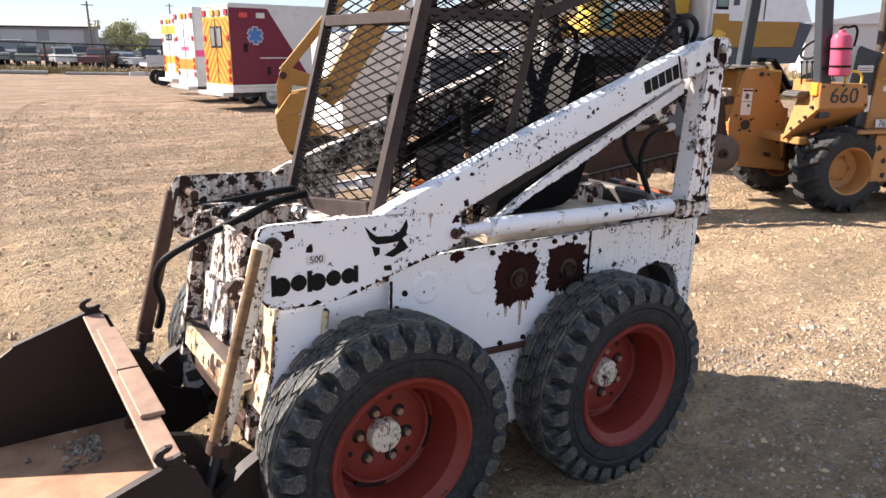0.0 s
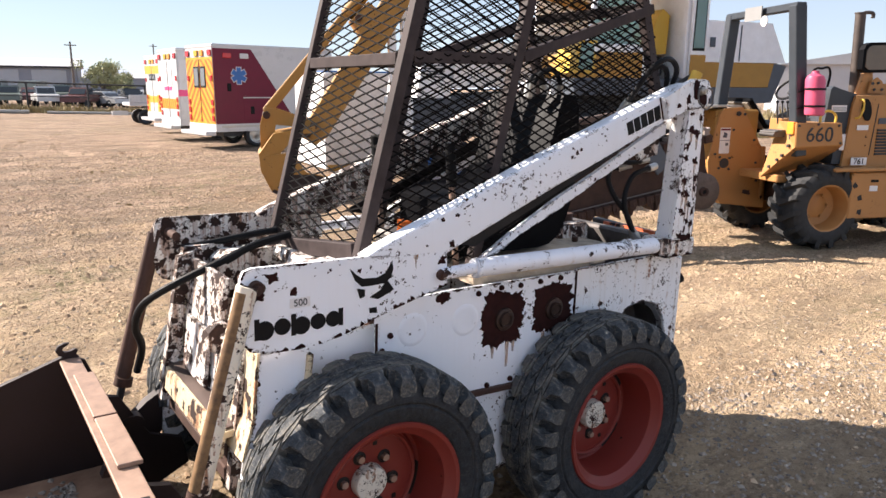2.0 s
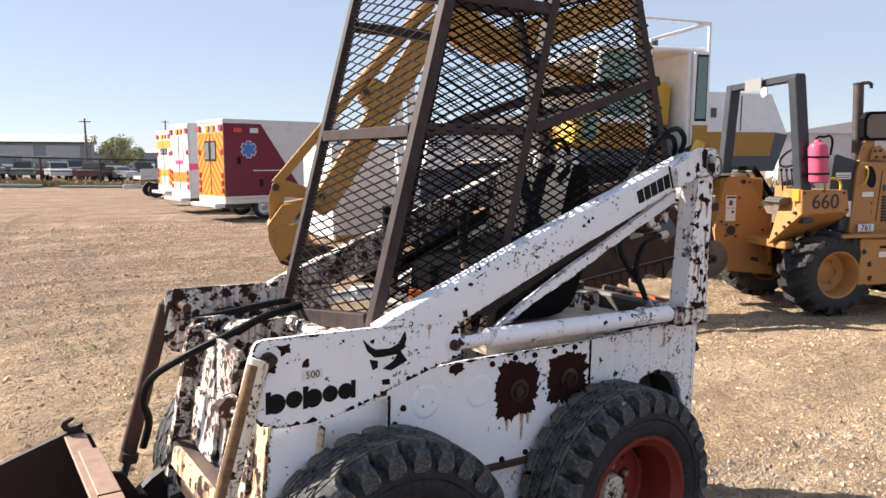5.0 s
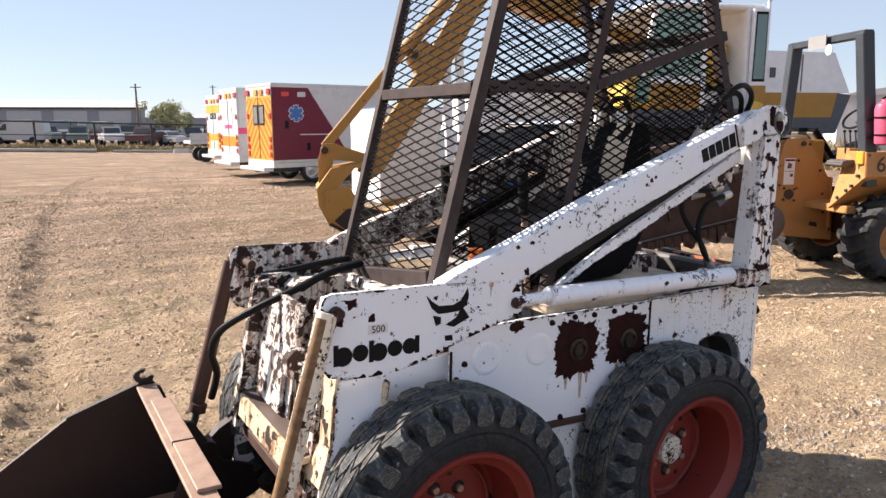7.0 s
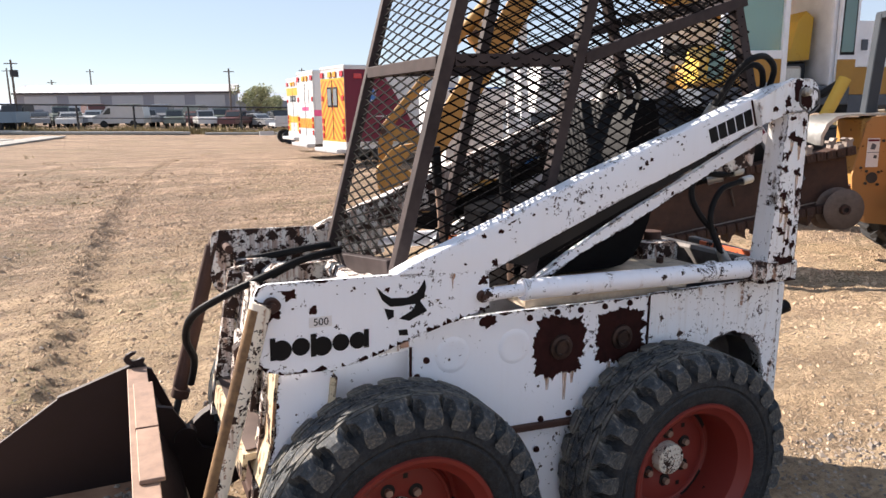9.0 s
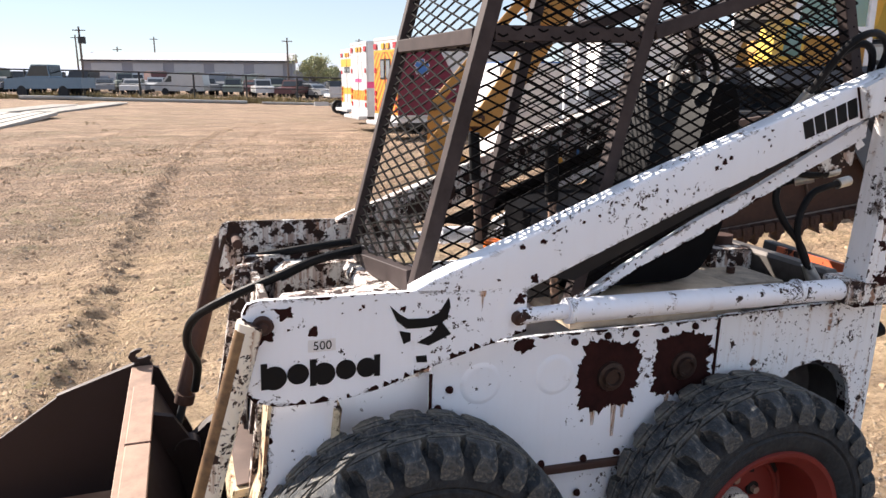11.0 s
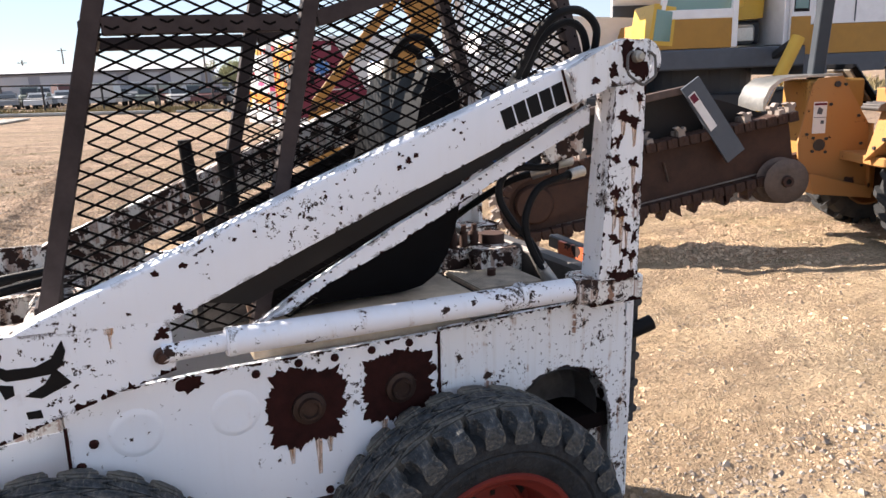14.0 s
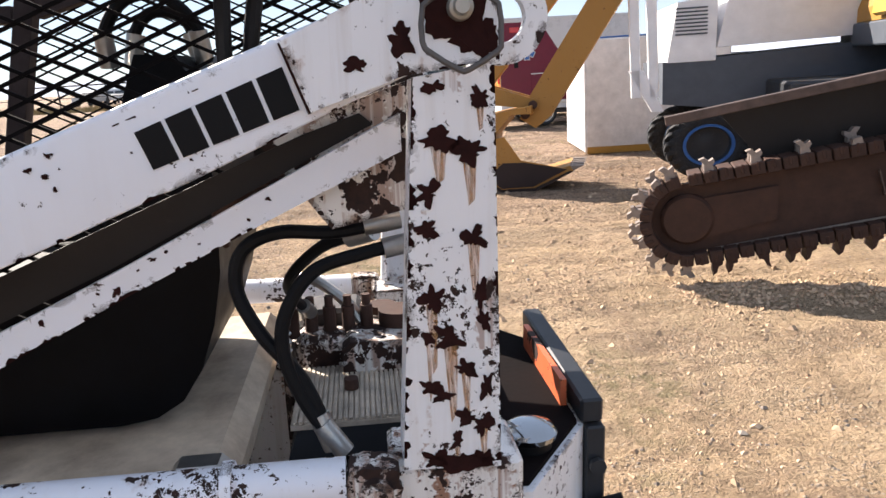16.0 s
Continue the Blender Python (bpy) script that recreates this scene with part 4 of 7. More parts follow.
part("seam_strip", box(0.055, 0.061, 0.079, 0.083, 0.46, 0.74), RUST_PATCH, loader)

def rust_edge(line, y, base, amp, seed, side=1, name="rust_edge", parent=None, far=False):
    """Paint lost along an edge: a ragged strip beside a line in the xz plane, broken where the paint still holds."""
    bm = bmesh.new()
    pts = [Vector((a, 0, b)) for a, b in line]
    prev, run = None, 0.0
    for a, b in zip(pts, pts[1:]):
        d = b - a
        n = Vector((-d.z, 0, d.x)).normalized() * side
        steps = max(2, int(d.length / 0.0035))
        for i in range(steps):
            p = a + d * i / steps
            run += d.length / steps
            w = base + amp * (noise.noise((run * 28, seed, 0)) + 0.7 * noise.noise((run * 90, seed, 4)) + 0.5 * noise.noise((run * 230, seed, 9)))
            if w < 0.0008:
                prev = None
                continue
            q = p + n * w
            cur = (bm.verts.new((p.x, y, p.z)), bm.verts.new((q.x, y, q.z)))
            if prev:
                bm.faces.new((prev[0], cur[0], cur[1], prev[1]))
            prev = cur
    bmesh.ops.solidify(bm, geom=bm.faces[:], thickness=0.0006)
    return tagged(part(name, flip(bm) if far else bm, RUST_PATCH, parent or loader), "ragged dark rust along a paint edge", kind="stuff")


for far in (False, True):
    rust_edge(ARM[8:] + ARM[:2], 0.0356, 0.004, 0.017, 3, -1, far=far)
    rust_edge(ARM[1:6], 0.0356, 0.0015, 0.008, 5, -1, far=far)
    rust_edge([(x, z - 0.016) for x, z in TUBE_TOP[2:10]], 0.0358, -0.0012, 0.007, 6, -1, far=far)
    rust_edge(TUBE_LOW[::-1], 0.0358, 0.0, 0.0045, 8, -1, far=far)
    rust_edge(END_PLATE[2:5], 0.0137, 0.001, 0.008, 9, 1, far=far)
    rust_edge([(1.194, 1.312), (1.166, 0.884)], 0.0156, 0.002, 0.010, 11, 1, far=far)
    rust_edge([(1.278, 1.322), (1.278, 0.878)], 0.0156, 0.001, 0.009, 12, -1, far=far)
    rust_edge([(1.150, 0.8165), (1.306, 0.8165)], 0.0216, 0.005, 0.014, 14, 1, far=far)
    rust_edge(STRIP[1:6], 0.0936, 0.001, 0.007, 15, 1, far=far)
rust_edge([(0.792, 0.806), (1.30, 0.815)], 0.0816, 0.002, 0.012, 21, -1)
rust_edge([(1.30, 0.815), (1.322, 0.47), (1.325, 0.22)], 0.0816, 0.001, 0.010, 22, -1)
rust_edge(REAR_SIDE[5:13], 0.0816, 0.002, 0.008, 23, -1)
rust_edge([(0.058, 0.79), (0.30, 0.80), (0.788, 0.80)], 0.0816, 0.002, 0.012, 24, -1)
rust_edge([(0.788, 0.80), (0.788, 0.44)], 0.0814, 0.001, 0.007, 25, -1)
rust_edge([(0.62, 0.465), (0.33, 0.476)], 0.0816, 0.003, 0.008, 26, -1)
rust_edge([(-0.143, 0.715), (-0.150, 0.60), (-0.175, 0.45), (-0.215, 0.20)], 0.0616, 0.002, 0.012, 27, -1)
rust_edge([(-0.312, 0.46), (-0.284, 0.56), (-0.268, 0.725)], 0.0616, 0.002, 0.010, 28, -1)
for x, z, rx, rz, sd, y in ((1.222, 1.398, 0.016, 0.012, 51, 0.0133), (1.255, 1.345, 0.014, 0.010, 52, 0.0133), (1.185, 1.350, 0.012, 0.014, 53, 0.0133), (1.274, 1.350, 0.007, 0.016, 54, 0.0133), (1.14, 1.325, 0.010, 0.006, 55, 0.0133), (0.262, 0.945, 0.008, 0.010, 56, 0.0353),
                            (-0.192, 0.870, 0.008, 0.010, 57, 0.0353), (-0.245, 0.910, 0.016, 0.010, 58, 0.0353), (-0.285, 0.880, 0.022, 0.024, 59, 0.0353), (-0.306, 0.835, 0.006, 0.008, 60, 0.0353), (0.232, 0.905, 0.012, 0.010, 61, 0.0353)):
    part("paint_chip", prism(ragged(x, z, rx, rz, sd, 34, 0.35), y, y + 0.0006), RUST_PATCH, loader)
rnd = random.Random(77)
spread = []
for k in range(40):
    i = rnd.choice((2, 3, 3, 4, 4, 5, 5, 6, 6, 7))
    (xa, za), (xb, zb) = TUBE_TOP[i], TUBE_TOP[i + 1]
    f, down = rnd.random(), 0.014 + min(0.075, abs(rnd.gauss(0, 0.022)))
    spread.append((xa + f * (xb - xa) + down * 0.35, za + f * (zb - za) - down, 0.0350))
for k in range(22):
    i = rnd.choice((1, 2, 3, 4))
    (xa, za), (xb, zb) = STRIP[i], STRIP[i + 1]
    f, rise = rnd.random(), rnd.uniform(0.006, 0.030)
    spread.append((xa + f * (xb - xa), za + f * (zb - za) + rise, 0.0930))
for k in range(16):
    spread.append((rnd.uniform(-0.30, 0.12), 0.925 - abs(rnd.gauss(0, 0.02)), 0.0350))
for k, (x, z, y) in enumerate(spread):
    r = 0.0010 + 0.0042 * rnd.random() ** 2.6
    part("paint_chip", prism(ragged(x, z, r * rnd.uniform(0.8, 1.7), r, 400 + k, 16, 0.45), y, y + 0.0008), RUST_PATCH, loader)
stain = part("rust_spot", prism(ragged(0.148, 0.920, 0.008, 0.006, 63, 24, 0.3), 0.0354, 0.0358), RUST_STAIN, loader, "small rust spot with a run below it")
part("drip", prism([(0.145, 0.918), (0.151, 0.918), (0.1495, 0.890), (0.147, 0.890)], 0.0354, 0.0358), RUST_STAIN, stain)


# markings on the arm: plain dark shapes for the maker's names and badge
MARK_Y = (0.0345, 0.0358)


def disc(x, z, r, segs=20):
    return [(x + r * math.cos(2 * math.pi * k / segs), z + r * math.sin(2 * math.pi * k / segs)) for k in range(segs)]


markings = part("maker_mark", prism(disc(-0.266, 0.787, 0.0235), *MARK_Y), DECAL, loader, "row of plain dark rounded shapes on the arm plate")
for x, z, r in ((-0.222, 0.7905, 0.0205), (-0.174, 0.786, 0.0225), (-0.131, 0.7895, 0.0200), (-0.0905, 0.7895, 0.0200)):
    part("mark_block", prism(disc(x, z, r), *MARK_Y), DECAL, markings)
for x0, x1, z0, z1 in ((-0.290, -0.278, 0.766, 0.817), (-0.200, -0.188, 0.764, 0.817), (-0.076, -0.064, 0.770, 0.814)):
    part("mark_bar", box(x0, x1, MARK_Y[0] - 0.0004, MARK_Y[1], z0, z1), DECAL, markings)
part("badge", prism([(-0.046, 0.911), (-0.026, 0.892), (-0.009, 0.881), (0.032, 0.879), (0.056, 0.889), (0.075, 0.919), (0.079, 0.899), (0.072, 0.875), (0.054, 0.862), (0.015, 0.860), (-0.012, 0.861), (-0.031, 0.878)], *MARK_Y), DECAL, loader, "plain dark crescent badge shape")
for outline in ([(0.060, 0.872), (0.082, 0.842), (0.064, 0.834), (0.035, 0.822), (0.011, 0.830), (0.042, 0.846)], [(-0.026, 0.858), (-0.003, 0.852), (-0.003, 0.835), (-0.017, 0.830)], [(0.009, 0.802), (0.031, 0.802), (0.033, 0.787), (0.011, 0.789)]):
    part("badge_patch", prism(outline, *MARK_Y), DECAL, loader)
plate = part("number_sticker", box(-0.203, -0.151, 0.0352, 0.0358, 0.831, 0.855), STICKER, loader, "pale sticker with a number")
words("500", 0.024, 0.0003, pose(-0.176, 0.0346, 0.8425, 90, 0, 0), DECAL, plate)
name_mark = None
for k in range(5):
    a, b = (k + 0.06) / 5, (k + 0.92) / 5
    low0, high0 = Vector((0.929, 1.230)), Vector((0.915, 1.268))
    along, rise = Vector((0.154, 0.055)), Vector((0.154, 0.060))
    corners = [low0 + along * a, low0 + along * b, high0 + rise * b, high0 + rise * a]
    bm = prism([tuple(c) for c in corners], 0.0348, 0.0362)
    if name_mark is None:
        name_mark = part("name_mark", bm, DECAL, loader, "slanted row of plain dark blocks on the arm")
    else:
        part("mark_block", bm, DECAL, name_mark)

# operator's tub, deck, seat
part("tub_floor", box(-0.33, 0.12, 0.165, 0.695, 0.36, 0.40), RUSTY, loader, "rusty tub floor", edge=0.004)
part("front_ledge", prism([(-0.350, 0.440), (-0.342, 0.506), (-0.27, 0.512), (-0.27, 0.496), (-0.332, 0.490), (-0.340, 0.440)], 0.14, 0.72), WHITE_FRONT, loader, "badly chipped front step", edge=0.003)
part("step_plate", prism([(-0.334, 0.5095), (-0.275, 0.5150), (-0.275, 0.519), (-0.334, 0.5135)], 0.15, 0.71), SCRAPED, loader, "worn brown step plate")
part("pedal_wall", prism([(-0.290, 0.515), (-0.275, 0.515), (-0.235, 0.835), (-0.252, 0.835)], 0.36, 0.69), WHITE_WORN, loader, "rust-eaten white wall before the operator's feet", edge=0.003)
part("pedal_plate", prism([(-0.308, 0.525), (-0.296, 0.525), (-0.276, 0.680), (-0.288, 0.680)], 0.40, 0.60), WHITE_WORN, loader, "rust-eaten pedal plate", edge=0.003)
part("hook_bracket", prism([(-0.345, 0.700), (-0.345, 0.745), (-0.325, 0.765), (-0.300, 0.765), (-0.300, 0.745), (-0.318, 0.738), (-0.318, 0.722), (-0.26, 0.722), (-0.26, 0.690), (-0.33, 0.690)], 0.20, 0.235), WHITE_WORN, loader, "chipped hooked bracket", edge=0.004)
part("tub_back", box(0.10, 0.12, 0.165, 0.695, 0.38, 0.82), RUSTY, loader)
part("tub_rim", prism([(-0.02, 0.845), (-0.005, 0.862), (0.10, 0.862), (0.10, 0.83), (-0.02, 0.83)], 0.10, 0.76), WHITE_WORN, loader, "chipped white rim under the cage", edge=0.004)
part("hood_side", prism([(-0.235, 0.845), (-0.215, 0.872), (0.05, 0.885), (0.05, 0.80), (-0.255, 0.70)], 0.166, 0.30), WHITE_WORN, loader, edge=0.01)
part("hood_side", prism([(-0.19, 0.830), (-0.16, 0.850), (0.05, 0.865), (0.05, 0.80), (-0.21, 0.72)], 0.60, 0.694), WHITE_WORN, loader, edge=0.01)
part("engine_deck", prism([(0.40, 0.795), (0.40, 0.815), (0.93, 0.842), (0.955, 0.815), (0.955, 0.79)], 0.115, 0.745), DECK, loader, "dusty beige deck plate", edge=0.006)
part("deck_bracket", box(0.88, 0.95, 0.10, 0.15, 0.80, 0.855), STEEL, loader, edge=0.01)
seat = part("seat", prism([(0.47, 0.845), (0.47, 1.00), (0.56, 1.035), (0.72, 1.050), (0.79, 1.10), (0.842, 1.30), (0.862, 1.352), (0.912, 1.350), (0.934, 1.31), (0.944, 1.17), (0.938, 1.06), (0.922, 0.985), (0.898, 0.920), (0.868, 0.876), (0.830, 0.853), (0.78, 0.845)], 0.26, 0.64), SEAT_BLACK, loader, "black vinyl seat", smooth=True, edge=0.020)
# engine bay at the rear
part("bay_floor", box(0.96, 1.30, 0.10, 0.76, 0.46, 0.50), BAY_BLACK, loader)
part("air_box", prism([(1.00, 0.745), (1.02, 0.80), (1.19, 0.80), (1.205, 0.745)], 0.30, 0.50), GREY_DARK, loader, "black air box", edge=0.008)
lid = part("ribbed_lid", box(1.008, 1.20, 0.292, 0.508, 0.798, 0.806), LID, loader, "ribbed dusty tan lid")
for k in range(22):
    part("rib", box(1.012 + k * 0.0085, 1.012 + k * 0.0085 + 0.0058, 0.295, 0.505, 0.8062, 0.8105), LID, lid)
part("knob", rod((1.10, 0.40, 0.812), (1.10, 0.40, 0.830), 0.012), RUSTY, loader)
blk = bmesh.new()
box(0.97, 1.28, 0.54, 0.74, 0.55, 0.80, blk)
box(1.00, 1.10, 0.52, 0.60, 0.78, 0.86, blk)
part("engine_block", blk, WHITE_WORN, loader, "oily engine block in chipped white paint", edge=0.012)
for k in range(5):
    b = rod((0.995 + 0.034 * k, 0.56, 0.85), (0.995 + 0.034 * k, 0.56, 0.905), 0.012)
    rod((0.995 + 0.034 * k, 0.56, 0.905), (0.995 + 0.034 * k, 0.56, 0.925), 0.008, b)
    part("fitting", b, RUSTY, loader, "rusty hydraulic fitting")
for k in range(4):
    part("pipe", hose([(0.995 + 0.034 * k, 0.56, 0.84), (1.0 + 0.034 * k, 0.53, 0.78), (1.03 + 0.03 * k, 0.55, 0.70), (1.08 + 0.03 * k, 0.60, 0.66)], 0.009), ENGINE, loader, smooth=True)
cans = part("filter_can", rod((1.16, 0.62, 0.78), (1.16, 0.62, 0.87), 0.035), ENGINE, loader, "oil filter can", True)
part("oil_cap", rod((1.16, 0.62, 0.87), (1.16, 0.62, 0.885), 0.028), RUSTY, cans, smooth=True)
part("radiator", box(1.245, 1.30, 0.20, 0.70, 0.50, 0.86), ENGINE, loader, "dusty radiator", edge=0.01)
rc = part("filler_neck", rod((1.352, 0.190, 0.77), (1.352, 0.190, 0.812), 0.032, None, 24), HOSE, loader, smooth=True)
part("filler_cap", lathe([(0, 0.0), (0.020, -0.001), (0.034, -0.006), (0.040, -0.012), (0.038, -0.020), (0.033, -0.022)], 28), CHROME, rc, "shiny chrome filler cap", True)
for v in rc.children[0].data.vertices:
    x, y, z = v.co
    v.co = (1.352 + x, 0.190 + z, 0.834 + y)
part("rear_tank", prism([(1.31, 0.086), (1.332, 0.086), (1.45, 0.25), (1.45, 0.61), (1.332, 0.775), (1.31, 0.775)], 0.25, 0.79, None, "xy"), WHITE_POST, loader, "chipped white rear tank with slanted corners", edge=0.006)
# added plate; its black stands in for the shaded gap at the rear
part("tank_top", prism([(1.318, 0.10), (1.330, 0.10), (1.440, 0.252), (1.440, 0.60), (1.330, 0.76), (1.318, 0.76)], 0.7905, 0.798, None, "xy"), BAY_BLACK, loader, "near-black plate on the tank top, standing in for a dark gap")
part("rear_panel", prism([(1.428, 0.78), (1.438, 0.78), (1.438, 0.842), (1.428, 0.842)], 0.30, 0.56), ORANGE, loader, "worn orange rear panel", edge=0.002)
guard = part("rear_guard", beam((1.462, 0.245, 0.812), (1.462, 0.64, 0.826), 0.035, 0.040), GREY_DARK, loader, "dark steel rear guard", edge=0.004)
part("guard_post", beam((1.466, 0.25, 0.79), (1.466, 0.25, 0.36), 0.026, 0.03, up=(1, 0, 0)), GREY_DARK, guard, edge=0.003)
for k in range(5):
    part("guard_slat", beam((1.472, 0.27, 0.73 - 0.08 * k), (1.472, 0.60, 0.73 - 0.08 * k), 0.02, 0.03), GREY_DARK, guard)
    part("guard_bolt", rod((1.466, 0.232, 0.73 - 0.08 * k), (1.466, 0.222, 0.73 - 0.08 * k), 0.013, None, 8), GREY_DARK, guard)
part("exhaust", rod((1.40, 0.235, 0.63), (1.505, 0.210, 0.668), 0.022, None, 16), HOSE, loader, "black tail pipe", True)
part("far_rail", box(0.96, 1.29, 0.742, 0.765, 0.80, 0.845), WHITE_WORN, loader, "chipped white rail on the far side", edge=0.004)
part("valve_block", box(1.02, 1.12, 0.60, 0.70, 0.80, 0.885), ENGINE, loader, "greasy valve block", edge=0.008)
part("tank_cap", rod((1.19, 0.56, 0.86), (1.19, 0.56, 0.893), 0.038, None, 18), RUSTY, loader, "rusty tank cap", True)
part("oil_tank", prism([(1.085, 0.66), (1.085, 0.85), (1.10, 0.865), (1.225, 0.865), (1.24, 0.85), (1.24, 0.66)], 0.47, 0.62), WHITE_WORN, loader, "small worn grey-white oil tank", edge=0.012)
part("bent_pipe", hose([(1.00, 0.64, 0.86), (1.00, 0.62, 0.93), (1.03, 0.60, 0.95), (1.09, 0.58, 0.91), (1.12, 0.57, 0.87)], 0.011), STEEL, loader, smooth=True)
part("coil_spring", hose([(0.985 + 0.010 * math.cos(k * 1.57), 0.50 + 0.010 * math.sin(k * 1.57), 0.80 + 0.004 * k) for k in range(26)], 0.003, None, 6, 2), STEEL, loader, smooth=True)
part("rear_wheel_tunnel", lathe([(0.12, 0.0), (0.125, 0.10), (0.10, 0.12), (0.0, 0.12)], 24, None, (1.12, 0.10, 0.52)), ENGINE, loader, smooth=True)

# hoses
hoses = (
    ((1.182, 0.16, 1.142), (1.103, 0.15, 1.132), (1.034, 0.15, 1.135), (0.990, 0.15, 1.115), (0.979, 0.145, 1.068), (1.006, 0.13, 1.012), (1.052, 0.115, 0.955), (1.084, 0.10, 0.870)),
    ((1.204, 0.14, 1.118), (1.136, 0.13, 1.108), (1.074, 0.125, 1.090), (1.038, 0.12, 1.042), (1.032, 0.115, 0.990), (1.056, 0.105, 0.925), (1.098, 0.095, 0.865)),
    ((1.15, 0.20, 1.12), (1.08, 0.26, 1.09), (1.02, 0.36, 1.02), (1.01, 0.46, 0.96), (1.03, 0.55, 0.90)),
    ((0.995, 0.135, 1.30), (1.005, 0.085, 1.37), (1.02, 0.050, 1.43), (1.06, 0.035, 1.465), (1.12, 0.045, 1.470), (1.175, 0.065, 1.435), (1.20, 0.115, 1.36)),
    ((1.015, 0.150, 1.28), (1.03, 0.110, 1.36), (1.05, 0.085, 1.42), (1.10, 0.075, 1.450), (1.15, 0.085, 1.435), (1.185, 0.11, 1.38), (1.20, 0.135, 1.32)),
    ((0.80, 0.36, 1.34), (0.80, 0.35, 1.38), (0.835, 0.34, 1.425), (0.885, 0.34, 1.43), (0.925, 0.35, 1.39), (0.93, 0.36, 1.34)),
    ((0.82, 0.40, 1.34), (0.83, 0.40, 1.39), (0.86, 0.40, 1.415), (0.90, 0.41, 1.40), (0.915, 0.41, 1.34)),
)
for pts in hoses:
    h = part("hydraulic_hose", hose(pts, 0.0088), HOSE, loader, "black rubber hydraulic hose", True)
    for a, b in ((pts[0], pts[1]), (pts[-1], pts[-2])):
        a, b = Vector(a), Vector(b)
        part("crimp", rod(a, a + (b - a).normalized() * 0.046, 0.0130, None, 12), STEEL, h, "steel crimped end", True)
for pts, r in ((((0.02, 0.56, 0.90), (-0.10, 0.53, 0.885), (-0.20, 0.52, 0.85), (-0.32, 0.56, 0.79), (-0.40, 0.63, 0.72), (-0.418, 0.68, 0.64), (-0.395, 0.72, 0.56), (-0.405, 0.76, 0.47)), 0.0115),
               (((0.02, 0.66, 0.90), (-0.08, 0.68, 0.885), (-0.18, 0.71, 0.865), (-0.26, 0.74, 0.85)), 0.0115),
               (((0.03, 0.60, 0.895), (-0.08, 0.57, 0.88), (-0.19, 0.525, 0.845)), 0.010)):
    part("hydraulic_hose", hose(pts, r), HOSE, loader, "black rubber hydraulic hose", True)

for k in range(3):
    part("hydraulic_tube", hose([(1.14, 0.14 + 0.012 * k, 1.215 - 0.014 * k), (1.08, 0.145 + 0.012 * k, 1.212 - 0.013 * k), (1.0, 0.16 + 0.012 * k, 1.200 - 0.012 * k), (0.955, 0.20, 1.17 - 0.012 * k), (0.95, 0.26, 1.10)], 0.006, None, 8), RUSTY, loader, "thin rusty hydraulic tube", True)
part("tube_clamp", box(1.10, 1.125, 0.13, 0.175, 1.178, 1.225), RUSTY, loader, edge=0.003)
# bucket tilt cylinders and links at the front
for far in (False, True):
    y = 0.0
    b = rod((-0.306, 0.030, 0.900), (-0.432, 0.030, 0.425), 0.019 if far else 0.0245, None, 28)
    tilt = part("tilt_cylinder", flip(b) if far else b, RUSTY if far else TILT_PAINT, loader, "stout tilt cylinder, near one chipped white yellowed by rust, far one dark brown", True)
    # second rod carries the sunlit yellow in its colour, mottled with rust; far one brown
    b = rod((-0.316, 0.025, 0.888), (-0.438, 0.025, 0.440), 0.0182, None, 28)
    part("rusted_side", flip(b) if far else b, RUSTY if far else SUNLIT_RUST, tilt, "yellow-brown stripe of rust and painted-in sunlight on the sunny side", True)
    b = rod((-0.430, 0.030, 0.432), (-0.437, 0.030, 0.405), 0.0275, None, 28)
    part("gland", flip(b) if far else b, RUSTY, tilt, smooth=True)
    b = rod((-0.434, 0.030, 0.415), (-0.470, 0.030, 0.290), 0.0115, None, 16)
    part("piston_rod", flip(b) if far else b, GREY_DARK, tilt, smooth=True)
    b = rod((-0.278, 0.024, 0.892), (-0.278, 0.14, 0.892), 0.013, None, 20)
    part("link_pin", flip(b) if far else b, RUSTY, loader, smooth=True)
    b = prism([(-0.245, 0.42), (-0.375, 0.345), (-0.46, 0.27), (-0.52, 0.12), (-0.40, 0.10)], 0.02, 0.06)
    part("quick_hitch", flip(b) if far else b, BUCKET, loader, edge=0.004)

# ---- cage ----
NEAR, FAR = 0.150, 0.722
front = lambda z: 0.030 + 0.25 * (z - 0.85)
midx = lambda z: 0.417 + 0.226 * (z - 0.84)
rearx = lambda z: 1.180 - 0.353 * (z - 1.37)
TOP = 1.93
cage = part("cage", beam((front(0.92), NEAR + 0.018, 0.918), (front(0.85), FAR, 0.845), 0.038, 0.048), CAGE, loader, "dark brown welded tube cage with expanded metal sides", edge=0.002)
bars = [((front(1.425), NEAR, 1.425), (front(1.425), FAR, 1.425)), ((front(TOP), NEAR, TOP), (front(TOP), FAR, TOP)), ((rearx(TOP), NEAR, TOP), (rearx(TOP), FAR, TOP)), ((1.13, NEAR, 1.64), (1.13, FAR, 1.64))]
for y in (NEAR, FAR):
    bars += [((front(0.83), y, 0.83), (front(TOP), y, TOP)), ((midx(0.84), y, 0.84), (midx(TOP), y, TOP)), ((rearx(1.30), y, 1.30), (rearx(TOP), y, TOP)),
             ((front(1.425), y, 1.430), (midx(1.445), y, 1.445)), ((midx(1.445), y, 1.445), (1.14, y, 1.642)), ((front(1.79), y, 1.79), (midx(1.80), y, 1.80)), ((front(TOP), y, TOP), (rearx(TOP), y, TOP))]
